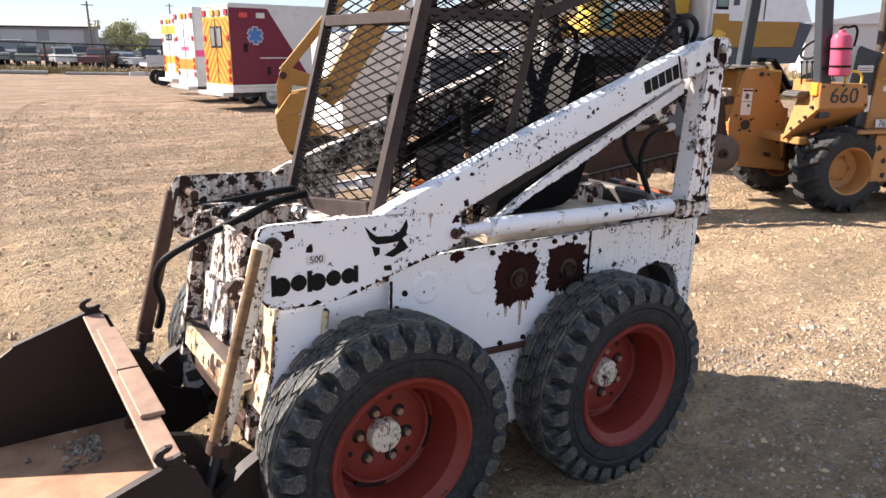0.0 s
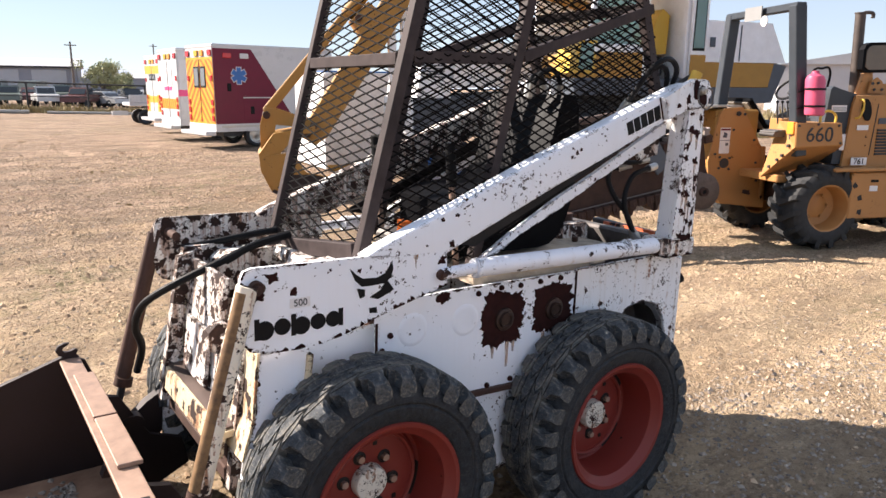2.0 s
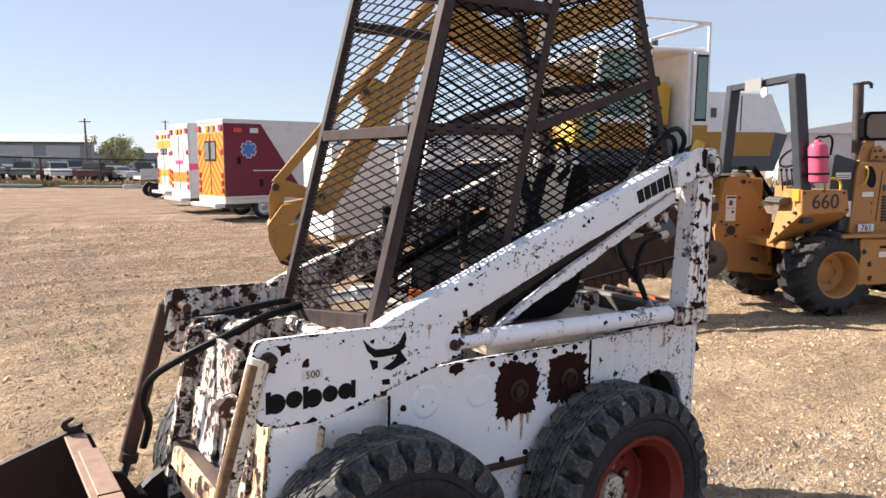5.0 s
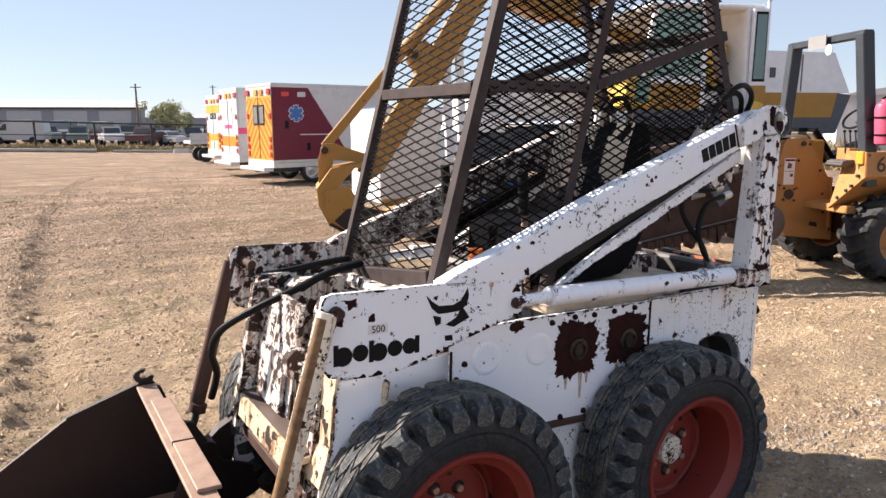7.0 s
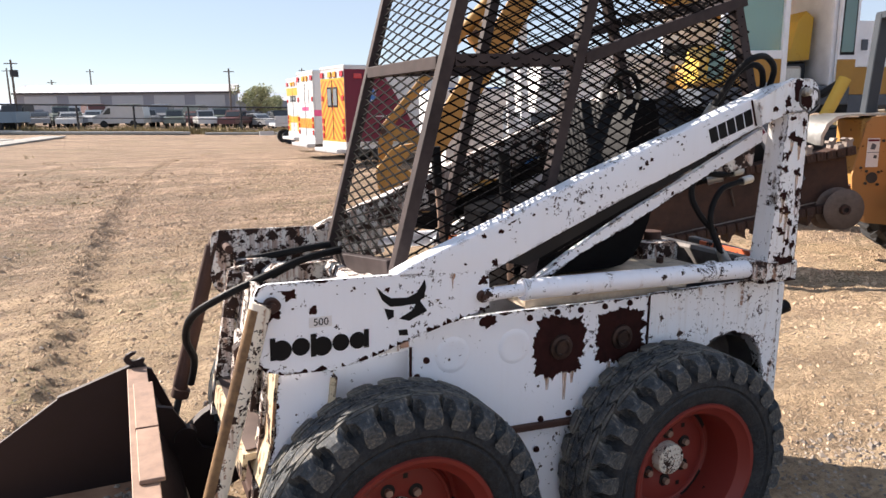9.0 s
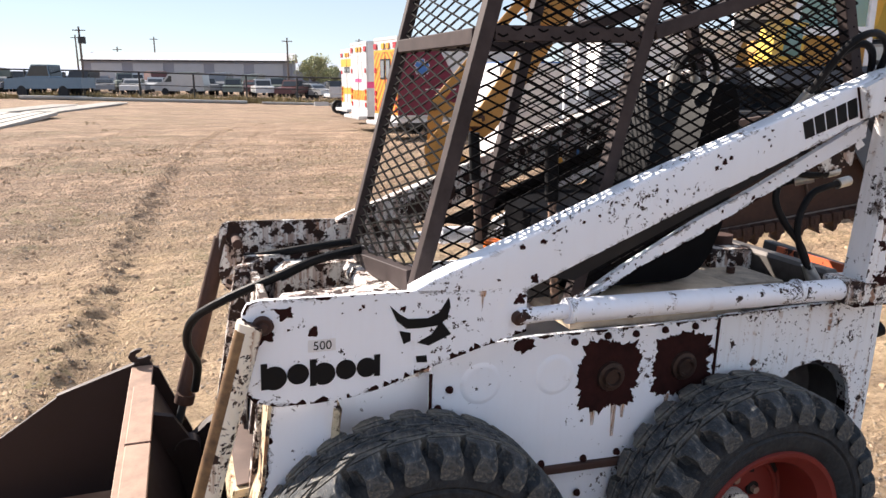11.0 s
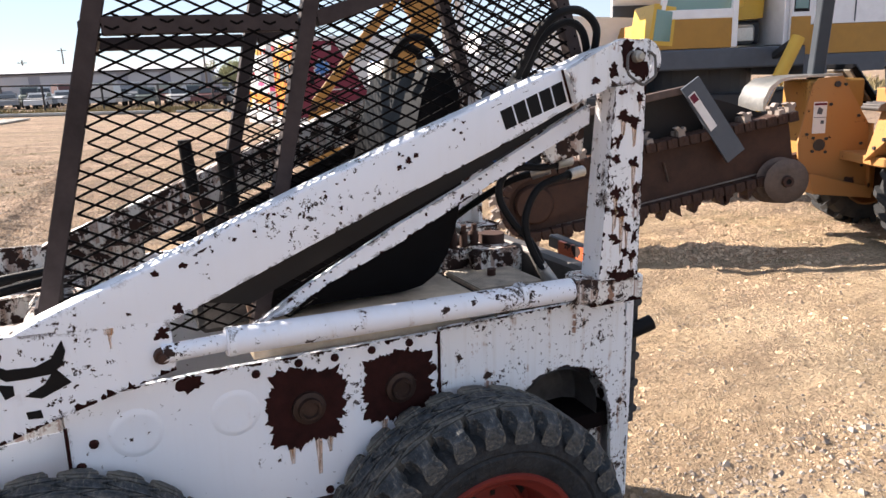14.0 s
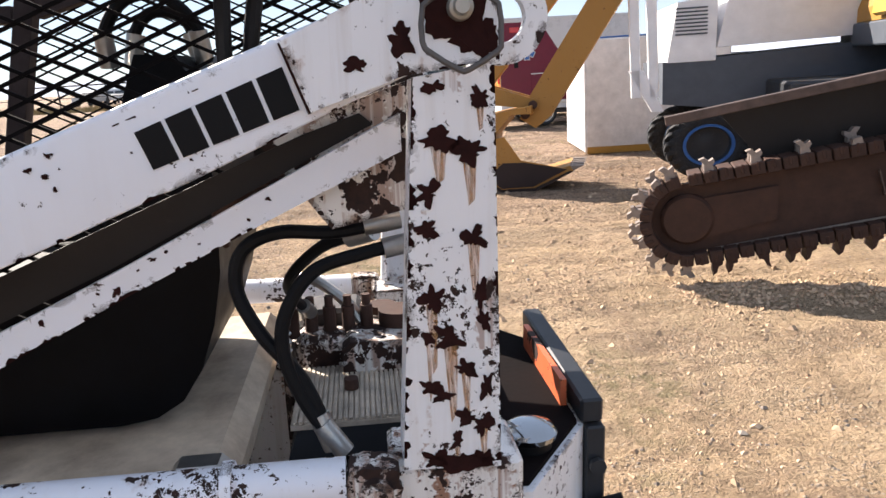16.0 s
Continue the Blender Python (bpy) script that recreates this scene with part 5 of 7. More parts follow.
for k, (p, q) in enumerate(bars):
    d = (Vector(q) - Vector(p)).normalized() * (0.0 if abs(q[2] - p[2]) > 0.5 else 0.019)
    part("tube", beam(Vector(p) + d, Vector(q) - d, 0.034 - 0.0017 * (k % 4), 0.033 - 0.0013 * (k % 3)), CAGE, cage, edge=0.002)


def expanded(origin, u, v, a1, b1, inside, lw=0.0600, sw=0.0272, w=0.0040, d=0.0042):
    """Expanded metal: diamond strands in the plane of u and v, kept where inside(a, b)."""
    o, u, v = Vector(origin), Vector(u).normalized(), Vector(v).normalized()
    n = u.cross(v)
    vs, fs = [], []
    for i in range(int(a1 / (lw / 2)) + 1):
        for j in range(int(b1 / (sw / 2)) + 1):
            if (i + j) % 2:
                continue
            for dj in (1, -1):
                a, b, c, e = i * lw / 2, j * sw / 2, (i + 1) * lw / 2, (j + dj) * sw / 2
                if not (inside(a, b) and inside(c, e)):
                    continue
                p, q = o + u * a + v * b + n * d * 0.4 * dj, o + u * c + v * e - n * d * 0.4 * dj
                s = (q - p).normalized()
                t = s.cross(n).normalized() * w / 2
                k = len(vs)
                for z in (p, q):
                    vs += [z + t + n * d / 2, z - t + n * d / 2, z - t - n * d / 2, z + t - n * d / 2]
                fs += [(k + m, k + (m + 1) % 4, k + 4 + (m + 1) % 4, k + 4 + m) for m in range(4)]
    me = bpy.data.meshes.new("mesh_panel")
    me.from_pydata(vs, [], fs)
    me.materials.append(MESHWIRE)
    ob = new("mesh_panel", me)
    ob.parent = cage
    ob["label"] = "dark expanded metal mesh"
    return ob


slant = Vector((0.25, 0, 1)).normalized()
expanded((front(0.85), NEAR, 0.85), (0, 1, 0), slant, FAR - NEAR, (TOP - 0.85) / slant.z, lambda a, b: a < FAR - NEAR, 0.112, 0.0285, 0.0036, 0.0036)


def side_mesh(a, b):
    x, z = a, b + 0.84
    low = 0.86 if x < 0.5 else 0.86 + (x - 0.5) * 0.70
    return front(z) < x < rearx(z) + 0.03 and low < z < TOP


expanded((0, NEAR - 0.012, 0.84), (1, 0, 0), (0, 0, 1), 1.30, TOP - 0.84, side_mesh)
expanded((0, FAR + 0.012, 0.84), (1, 0, 0), (0, 0, 1), 1.30, TOP - 0.84, lambda a, b: side_mesh(a, b) and a > midx(b + 0.84), w=0.0032, d=0.0032)
back = Vector((rearx(TOP) - rearx(1.3), 0, TOP - 1.3)).normalized()
expanded((rearx(1.3), NEAR, 1.3), (0, 1, 0), back, FAR - NEAR, (TOP - 1.3) / back.z, lambda a, b: a < FAR - NEAR, w=0.0032, d=0.0032)

# control levers
for x, y in ((0.365, 0.685 - 0.06), (0.40, 0.24)):
    b = rod((x + 0.03, y, 0.80), (x, y, 1.09), 0.010)
    lev = part("lever", b, RUST_LIGHT, loader, "control lever with a black grip", True)
    part("grip", rod((x + 0.002, y, 1.07), (x - 0.008, y, 1.20), 0.016, None, 14), HOSE, lev, "black rubber grip", True)
part("valve", box(0.32, 0.46, 0.30, 0.56, 0.80, 0.90), ENGINE, loader, edge=0.012)
lamp_ = part("coil", rod((0.30, 0.34, 0.90), (0.30, 0.34, 0.96), 0.022), AMB_ORANGE, loader, smooth=True)

# ---- bucket ----
BY0, BY1 = -0.06, 1.062
bucket = thing("bucket", LOADER, "dark brown steel loader bucket lying on the dirt", "bucket")
part("back_plate", prism([(-0.610, 0.475), (-0.585, 0.475), (-0.470, 0.25), (-0.43, 0.06), (-0.45, 0.03), (-0.50, 0.25)], BY0 + 0.015, BY1 - 0.015), BUCKET, bucket, edge=0.003)
part("floor_plate", prism([(-1.26, 0.006), (-0.46, 0.016), (-0.44, 0.045), (-0.47, 0.040), (-1.25, 0.026)], BY0 + 0.015, BY1 - 0.015), BUCKET_FLOOR, bucket, "worn bucket floor with a dusty film")
part("cutting_edge", prism([(-1.36, 0.0), (-1.22, 0.005), (-1.22, 0.034), (-1.34, 0.012)], BY0, BY1), RUST_LIGHT, bucket)
part("top_bar", box(-0.622, -0.560, BY0 + 0.012, BY1 - 0.012, 0.470, 0.482), RUST_LIGHT, bucket, "worn flat bar along the bucket's top edge", edge=0.002)
part("wear_plate", box(-0.606, -0.548, 0.20, 0.86, 0.4825, 0.494), RUST_LIGHT, bucket, edge=0.002)
part("wear_joint", box(-0.607, -0.547, 0.500, 0.506, 0.4835, 0.4955), RUST_PATCH, bucket)
SIDE_PLATE = [(-0.60, 0.492), (-0.545, 0.470), (-0.43, 0.22), (-0.42, 0.05), (-0.46, 0.01), (-1.28, 0.0), (-1.24, 0.06), (-0.83, 0.40)]
for y0, y1 in ((BY0, BY0 + 0.014), (BY1 - 0.014, BY1)):
    sp = part("side_plate", prism(SIDE_PLATE, y0, y1), BUCKET, bucket, edge=0.002)
    bm = bmesh.new()
    hook = [(-0.625, 0.490), (-0.655, 0.505), (-0.668, 0.530), (-0.655, 0.555), (-0.625, 0.568), (-0.600, 0.566), (-0.612, 0.553), (-0.630, 0.545), (-0.636, 0.530), (-0.625, 0.518), (-0.600, 0.520), (-0.575, 0.530), (-0.560, 0.520), (-0.570, 0.500), (-0.555, 0.478)]
    hook = [(-0.57 + (x + 0.57) * 0.62, 0.485 + (z - 0.485) * 0.62) for x, z in hook]
    part("lift_hook", prism(hook, y0, y1, bm), BUCKET, sp, "curved lifting hook", edge=0.002)
    part("edge_rib", beam((-0.60, (y0 + y1) / 2, 0.49), (-0.83, (y0 + y1) / 2, 0.402), 0.022, 0.010), BUCKET, sp)
for y in (0.14, 0.74):
    part("hitch_plate", prism([(-0.575, 0.46), (-0.50, 0.44), (-0.40, 0.28), (-0.30, 0.24), (-0.27, 0.14), (-0.42, 0.06), (-0.47, 0.24)], y, y + 0.02), BUCKET, bucket, "dark hitch plate behind the bucket", edge=0.003)
    part("hitch_eye", lathe([(0.018, -0.01), (0.034, -0.01), (0.036, 0.03), (0.018, 0.03)], 18, None, (-0.455, y, 0.33)), BUCKET, bucket, smooth=True)
rnd = random.Random(3)
inb = [(LOADER @ Vector((-0.585 - abs(rnd.gauss(0, 0.06)), 0.905 + rnd.gauss(0, 0.05), 0.040))) for _ in range(90)]
pebbles("pebbles", [(p.x, p.y, p.z, rnd.uniform(0.005, 0.019)) for p in inb], STONE, "small stones lying in the bucket")
for ob in bucket.children_recursive:
    for v in ob.data.vertices:
        k = min(1.0, max(0.0, (v.co.z - 0.10) / 0.35))
        v.co.x += 0.036 * k
        v.co.z -= 0.036 * k


# ---- trencher beside the loader ----
def frame_at(x, y, ax, ay, z=None, size=1.0):
    """A pose at (x, y) on the ground whose x axis points along (ax, ay)."""
    return Matrix.Translation((x, y, ground_z(x, y) if z is None else z)) @ Matrix.Rotation(math.atan2(ay, ax), 4, "Z") @ Matrix.Scale(size, 4)


def tractor_wheel(parent, cx, cy, cz, R, width, rim_r, tyre_mat, rim_mat, lugs=18):
    """A wheel on the y axis; outer face at y = cy, the tyre reaching to cy + width."""
    w = width
    rim = lathe([(rim_r + 0.012, 0.03), (rim_r + 0.014, 0.015), (rim_r, 0.02), (rim_r * 0.93, 0.06), (rim_r * 0.88, w * 0.45), (rim_r * 0.55, w * 0.5), (rim_r * 0.4, w * 0.45), (0, w * 0.45)], 36, None, (cx, cy, cz))
    hold = part("wheel", rim, rim_mat, parent, smooth=True)
    t = R - 0.045
    tyre = lathe([(rim_r, 0.03), (rim_r + 0.02, 0.012), ((rim_r + t) / 2, 0.0), (t - 0.04, 0.012), (t - 0.008, 0.04), (t, w / 2), (t - 0.008, w - 0.04), (t - 0.04, w - 0.012), ((rim_r + t) / 2, w), (rim_r, w - 0.03)], 48, None, (cx, cy, cz))
    part("tyre", tyre, tyre_mat, hold, "dusty ribbed tractor tyre", True)
    for s in (0, 1) if lugs else ():
        bm = bmesh.new()
        rows = []
        for da, f, rt in ((0.13, 0.53, R), (0.04, 0.30, R), (-0.06, 0.10, R - 0.006), (-0.11, 0.01, R - 0.03), (-0.12, -0.004, t - 0.07)):
            y = f * w if s == 0 else w - f * w
            rows.append([bm.verts.new((r * math.cos(da + e), cy + y, r * math.sin(da + e))) for e, r in ((-0.080, t - 0.02), (-0.060, rt), (0.060, rt), (0.080, t - 0.02))])
        for p, q in zip(rows, rows[1:]):
            for i in range(3):
                bm.faces.new((p[i], p[i + 1], q[i + 1], q[i]))
        bm.faces.new(rows[0])
        bm.faces.new(rows[-1])
        lug0 = part("tread_lug", bm, tyre_mat, hold)
        for k in range(lugs):
            ob = lug0 if k == 0 else new("tread_lug", lug0.data)
            ob.parent = hold
            ob.matrix_local = Matrix.Translation((cx, 0, cz)) @ Matrix.Rotation(2 * math.pi * (k + 0.5 * s) / lugs, 4, "Y")
    for k in range(6):
        a = k * math.pi / 3
        part("wheel_nut", rod((cx + rim_r * 0.55 * math.cos(a), cy + w * 0.44, cz + rim_r * 0.55 * math.sin(a)), (cx + rim_r * 0.55 * math.cos(a), cy + w * 0.5, cz + rim_r * 0.55 * math.sin(a)), 0.014, None, 6), rim_mat, hold)


TR = frame_at(5.191, 1.761, 0.93, -0.37, -0.061, 0.849)
trencher = thing("trencher", TR, "yellow ride-on trencher with a dark roll bar, standing on the dirt", "trencher")
for cy in (0.0, 1.12):
    tractor_wheel(trencher, 0.11, cy, 0.43, 0.435, 0.42, 0.225, RUBBER_GREY, YELLOW, 15)
    tractor_wheel(trencher, 1.75, cy, 0.43, 0.435, 0.42, 0.225, RUBBER_GREY, YELLOW, 15)
PENT = [(-0.595, 1.34), (-0.55, 1.39), (-0.33, 1.405), (-0.055, 0.97), (-0.035, 0.36), (-0.07, 0.34), (-0.62, 0.57), (-0.68, 0.68), (-0.695, 0.82)]
side_pl = part("side_plate", prism(PENT, 0.95, 0.975), YELLOW, trencher, "yellow side plate with black bolt heads", edge=0.004)
part("side_rim", prism([(-0.055, 0.98), (-0.040, 0.98), (-0.020, 0.33), (-0.035, 0.33)], 0.90, 1.08), YELLOW, trencher, edge=0.003)
for x, z in ((-0.39, 1.33), (-0.30, 1.33), (-0.16, 1.05), (-0.115, 0.80), (-0.09, 0.60), (-0.62, 0.90), (-0.42, 1.16), (-0.56, 0.865), (-0.44, 0.855), (-0.56, 0.745), (-0.44, 0.735)):
    part("bolt", rod((x, 0.938, z), (x, 0.95, z), 0.014, None, 8), GREY_DARK, side_pl)
part("big_bolt", rod((-0.375, 0.935, 1.335), (-0.375, 0.95, 1.335), 0.026, None, 12), GREY_DARK, side_pl)
lab = part("warning_label", box(-0.575, -0.455, 0.945, 0.949, 0.905, 1.185), STICKER, side_pl, "white warning label with red head")
part("label_bar", box(-0.570, -0.460, 0.941, 0.9445, 1.155, 1.175), AMB_RED, lab)
part("label_line", box(-0.570, -0.460, 0.941, 0.9445, 1.045, 1.050), GREY, lab)
part("label_figure", prism([(-0.545, 1.08), (-0.50, 1.075), (-0.49, 1.12), (-0.53, 1.14)], 0.941, 0.9445), GREY, lab)
part("label_figure", prism([(-0.505, 0.99), (-0.475, 0.99), (-0.475, 1.02), (-0.505, 1.02)], 0.941, 0.9445), GREY, lab)
part("side_hole", rod((-0.50, 0.944, 0.80), (-0.50, 0.95, 0.80), 0.055, None, 16), GREY_DARK, side_pl)
part("rust_patch", prism(ragged(-0.20, 0.46, 0.05, 0.04, 6, 30), 0.946, 0.949), RUSTY, side_pl)
part("curved_guard", prism([(-1.02, 1.12), (-1.02, 1.22), (-0.97, 1.33), (-0.88, 1.40), (-0.74, 1.42), (-0.32, 1.425), (-0.32, 1.405), (-0.74, 1.40), (-0.86, 1.375), (-0.94, 1.31), (-0.99, 1.20), (-0.99, 1.12)], 0.98, 1.5), STEEL, trencher, "bare curved metal dirt guard", True)
part("rear_frame", prism([(-0.60, 0.55), (0.0, 0.40), (0.0, 0.30), (-0.55, 0.36)], 0.90, 1.3), YELLOW, trencher, edge=0.01)
part("rear_housing", box(-0.62, -0.10, 0.98, 1.45, 0.6, 1.38), YELLOW_DULL, trencher, edge=0.02)
# console: upright near face above, a lower face sloping inwards, a bolted rear face
cb = bmesh.new()
near = [(-0.341, 0.04, 1.278), (0.166, 0.04, 1.278), (0.208, 0.04, 1.06), (-0.324, 0.04, 1.039)]
deep = [(-0.225, 0.46, 1.278), (0.166, 0.46, 1.278), (0.30, 0.46, 0.81), (-0.36, 0.50, 0.693)]
ring_n = [cb.verts.new(p) for p in near]
ring_d = [cb.verts.new(p) for p in deep]
cb.faces.new(ring_n)
cb.faces.new(ring_d[::-1])
for i in range(4):
    j = (i + 1) % 4
    cb.faces.new((ring_n[i], ring_d[i], ring_d[j], ring_n[j]))
bmesh.ops.recalc_face_normals(cb, faces=cb.faces[:])
cons = part("console", cb, YELLOW, trencher, "yellow operator console with sloping underside", edge=0.008)
words("660", 0.205, 0.002, pose(-0.072, 0.036, 1.158, 90, 0, 0), GREY_DARK, cons, "number")
for x, z in ((-0.31, 1.25), (0.13, 1.25), (-0.10, 1.262), (0.17, 1.08)):
    part("bolt", rod((x, 0.030, z), (x, 0.041, z), 0.012, None, 8), GREY_DARK, cons)
for x, y, z in ((-0.335, 0.20, 0.95), (-0.333, 0.27, 0.90), (-0.338, 0.38, 0.82), (-0.322, 0.14, 1.05)):
    part("bolt", rod((x - 0.022, y, z), (x + 0.02, y, z), 0.016, None, 8), GREY_DARK, cons)
part("marker_lamp", box(-0.345, -0.30, 0.075, 0.175, 1.165, 1.285), MARKER, cons, "orange marker lamp", edge=0.005)
part("floor_pan", box(-0.30, 0.45, 0.30, 1.2, 0.66, 0.74), YELLOW, trencher, edge=0.01)
part("lever_box", box(-0.20, 0.05, 0.47, 0.66, 1.10, 1.30), YELLOW, cons, edge=0.01)
part("frayed_cover", prism(ragged(-0.33, 1.16, 0.075, 0.035, 9, 30), 0.28, 0.52), ENGINE, cons, "torn grey cover", edge=0.01)
part("grab_loop", hose([(-0.06, 0.07, 1.28), (-0.06, 0.07, 1.34), (-0.02, 0.07, 1.385), (0.06, 0.07, 1.385), (0.11, 0.07, 1.34), (0.11, 0.07, 1.28)], 0.012), YELLOW_BRIGHT, cons, "yellow grab loop", True)
rops = part("roll_bar", beam((-0.215, 0.14, 0.95), (-0.395, 0.14, 2.38), 0.115, 0.12), ROLL_BAR, trencher, "slate grey square roll bar", edge=0.008)
part("roll_bar_post", beam((-0.42, 1.30, 1.0), (-0.325, 1.30, 2.385), 0.105, 0.12), ROLL_BAR, rops, edge=0.008)
part("roll_bar_top", beam((-0.395, 0.08, 2.365), (-0.325, 1.36, 2.37), 0.10, 0.07), ROLL_BAR, rops, edge=0.008)
part("tag", box(-0.46, -0.45, 0.60, 0.88, 2.28, 2.415), PAPER, rops, "pale paper tag")
part("round_tag", rod((-0.462, 0.545, 2.262), (-0.452, 0.545, 2.262), 0.052, None, 20), STICKER, rops, "round pale tag hanging from the bar")
ext = part("extinguisher", lathe([(0, 0), (0.075, 0.0), (0.090, -0.012), (0.090, -0.33), (0.075, -0.37), (0.035, -0.395), (0.028, -0.42)], 24), PINK, trencher, "sun-faded red fire extinguisher strapped to the roll bar", True)


def stand_up(ob, z0):
    """Turn a lathed piece upright onto the extinguisher's slightly leaning line."""
    for v in ob.data.vertices:
        x, y, z = v.co
        v.co = (-0.205 + x - 0.095 * (z0 - 1.35 - y), -0.02 + z, z0 - y)


stand_up(ext, 1.35)
part("valve", hose([(-0.275, -0.02, 1.77), (-0.235, -0.03, 1.795), (-0.20, -0.04, 1.79), (-0.14, -0.05, 1.80), (-0.11, -0.05, 1.74), (-0.115, -0.04, 1.62)], 0.011), HOSE, ext, smooth=True)
for z in (1.44, 1.60):
    band = part("strap", lathe([(0.091, -0.010), (0.096, -0.008), (0.096, 0.008), (0.091, 0.010)], 24), HOSE, ext)
    stand_up(band, z)
    part("strap_tail", rod((-0.24, 0.06, z), (-0.335, 0.07, z - 0.03), 0.007), HOSE, ext)
trs = part("seat_shell", beam((0.04, 1.225, 1.17), (-0.21, 1.225, 1.50), 0.46, 0.05, None, (-1, 0, 0.8)), SEAT_BLACK, trencher, "black shell seat with a bare back", edge=0.02)
part("seat_pad", beam((0.0, 1.225, 1.165), (-0.222, 1.225, 1.455), 0.38, 0.02, None, (-1, 0, 0.8)), SEAT_BACK, trs, edge=0.006)
part("seat_cushion", prism([(0.0, 1.12), (0.02, 1.21), (0.34, 1.25), (0.40, 1.22), (0.38, 1.12)], 1.0, 1.45), SEAT_BLACK, trs, edge=0.03)
part("seat_arm", prism([(0.10, 1.22), (0.12, 1.33), (0.22, 1.36), (0.34, 1.33), (0.36, 1.25)], 0.80, 0.96), SEAT_BLACK, trs, edge=0.02)
wheel_rim = hose([(-0.05 + 0.13 * math.cos(a) * 0.6, 0.6 + 0.17 * math.sin(a), 1.60 + 0.10 * math.cos(a)) for a in np.linspace(0, 2 * math.pi, 19)], 0.013, None, 8, 3)
stw = part("steering_wheel", wheel_rim, HOSE, trencher, "black steering wheel", True)
part("steering_column", rod((-0.05, 0.6, 1.57), (0.20, 0.6, 1.40), 0.022), GREY_DARK, stw)
for k in range(4):
    lv = part("lever", rod((-0.20 + 0.06 * k, 0.52, 1.25), (-0.23 + 0.06 * k, 0.52, 1.46), 0.008), GREY_DARK, trencher)
    part("knob", lathe([(0, -0.014), (0.014, -0.008), (0.014, 0.008), (0, 0.014)], 10, None, (-0.23 + 0.06 * k, 0.52, 1.47)), HOSE, lv)
dash = part("dashboard", prism([(0.06, 1.20), (0.10, 1.60), (0.13, 1.63), (0.22, 1.60), (0.40, 1.555), (0.36, 0.86), (0.20, 0.86), (0.22, 1.10)], 0.17, 0.50), ROLL_BAR, trencher, "dark slate dashboard cowl", edge=0.012)
part("dash_label", box(0.13, 0.30, 0.164, 0.169, 1.38, 1.445), STICKER, dash)
for z in (1.395, 1.415):
    part("label_line", box(0.14, 0.29, 0.160, 0.1635, z, z + 0.007), GREY, dash)
part("white_plate", box(0.262, 0.315, 0.150, 0.156, 1.00, 1.16), STICKER, dash)
hood = part("hood", prism([(0.298, 0.84), (0.35, 1.47), (0.375, 1.54), (2.1, 1.56), (2.15, 0.80)], 0.14, 0.58), YELLOW, trencher, "yellow engine hood with a louvred side", edge=0.03)
for k in range(9):
    part("louvre", box(0.66, 1.70, 0.125, 0.14, 0.95 + 0.030 * k, 0.968 + 0.030 * k), GREY_DARK, hood)
part("panel_seam", prism([(0.635, 1.46), (0.642, 1.46), (0.602, 0.95), (0.595, 0.95)], 0.134, 0.141), GREY_DARK, hood)
part("hood_opening", prism([(0.505 + 0.055 * math.cos(a) - 0.02 * math.sin(a), 1.40 + 0.11 * math.sin(a)) for a in np.linspace(0, 2 * math.pi, 17)[:-1]], 0.128, 0.139), HOSE, hood)
part("hood_handle", hose([(0.42, 0.14, 1.50), (0.43, 0.10, 1.49), (0.43, 0.095, 1.40), (0.40, 0.10, 1.33), (0.39, 0.14, 1.32)], 0.010), YELLOW_BRIGHT, hood, "yellow grab handle", True)
part("hood_plate", box(0.42, 0.55, 0.132, 0.1385, 1.20, 1.25), STICKER, hood)
part("maker_bar", box(0.66, 1.0, 0.128, 0.138, 1.26, 1.32), GREY, hood)
tag = part("lot_tag", box(0.374, 0.552, 0.100, 0.112, 0.852, 0.928), STICKER, hood, "pale lot tag with dark numerals")
words("761", 0.085, 0.001, pose(0.463, 0.098, 0.888, 90, 0, 0), DECAL, tag, "number")
sbox = part("step_box", box(0.33, 1.30, -0.0, 0.35, 0.32, 0.79), YELLOW, trencher, edge=0.012)
part("side_slot", box(0.55, 0.63, -0.006, 0.001, 0.69, 0.715), HOSE, sbox)
part("side_label", box(0.54, 0.63, -0.005, 0.001, 0.60, 0.655), STICKER, sbox)
part("step_lip", box(0.10, 1.32, -0.03, 0.35, 0.80, 0.835), YELLOW, trencher, edge=0.008)
# dark brown, not yellow: the underside's darkness is put into the rail's colour
part("chassis_rail", box(0.10, 2.3, 0.55, 1.05, 0.36, 0.72), RUSTY, trencher, edge=0.01)
stack = part("exhaust_pipe", rod((0.60, 0.45, 1.50), (0.562, 0.45, 2.35), 0.050, None, 20), EXHAUST, trencher, "brown exhaust pipe with a hinged rain cap", True)
part("rain_cap", rod((0.562, 0.45, 2.352), (0.561, 0.45, 2.366), 0.056, None, 20), EXHAUST, stack)
part("cap_hinge", hose([(0.60, 0.45, 2.36), (0.66, 0.44, 2.365), (0.70, 0.44, 2.35), (0.70, 0.44, 2.31)], 0.018), EXHAUST, stack, smooth=True)
rim_pts = [(0.515, 1.80), (0.508, 1.99), (0.535, 2.04), (0.58, 2.06), (0.90, 2.07), (0.95, 2.04), (0.96, 1.82), (0.93, 1.77), (0.56, 1.765)]
rseat = part("rear_seat", prism(rim_pts, 0.28, 0.35), SEAT_BLACK, trencher, "black-rimmed rear seat back", edge=0.02)
part("rear_pad", prism([(0.735 + (x - 0.735) * 0.86, 1.915 + (z - 1.915) * 0.80) for x, z in rim_pts], 0.270, 0.279), SEAT_BACK, rseat, edge=0.003)
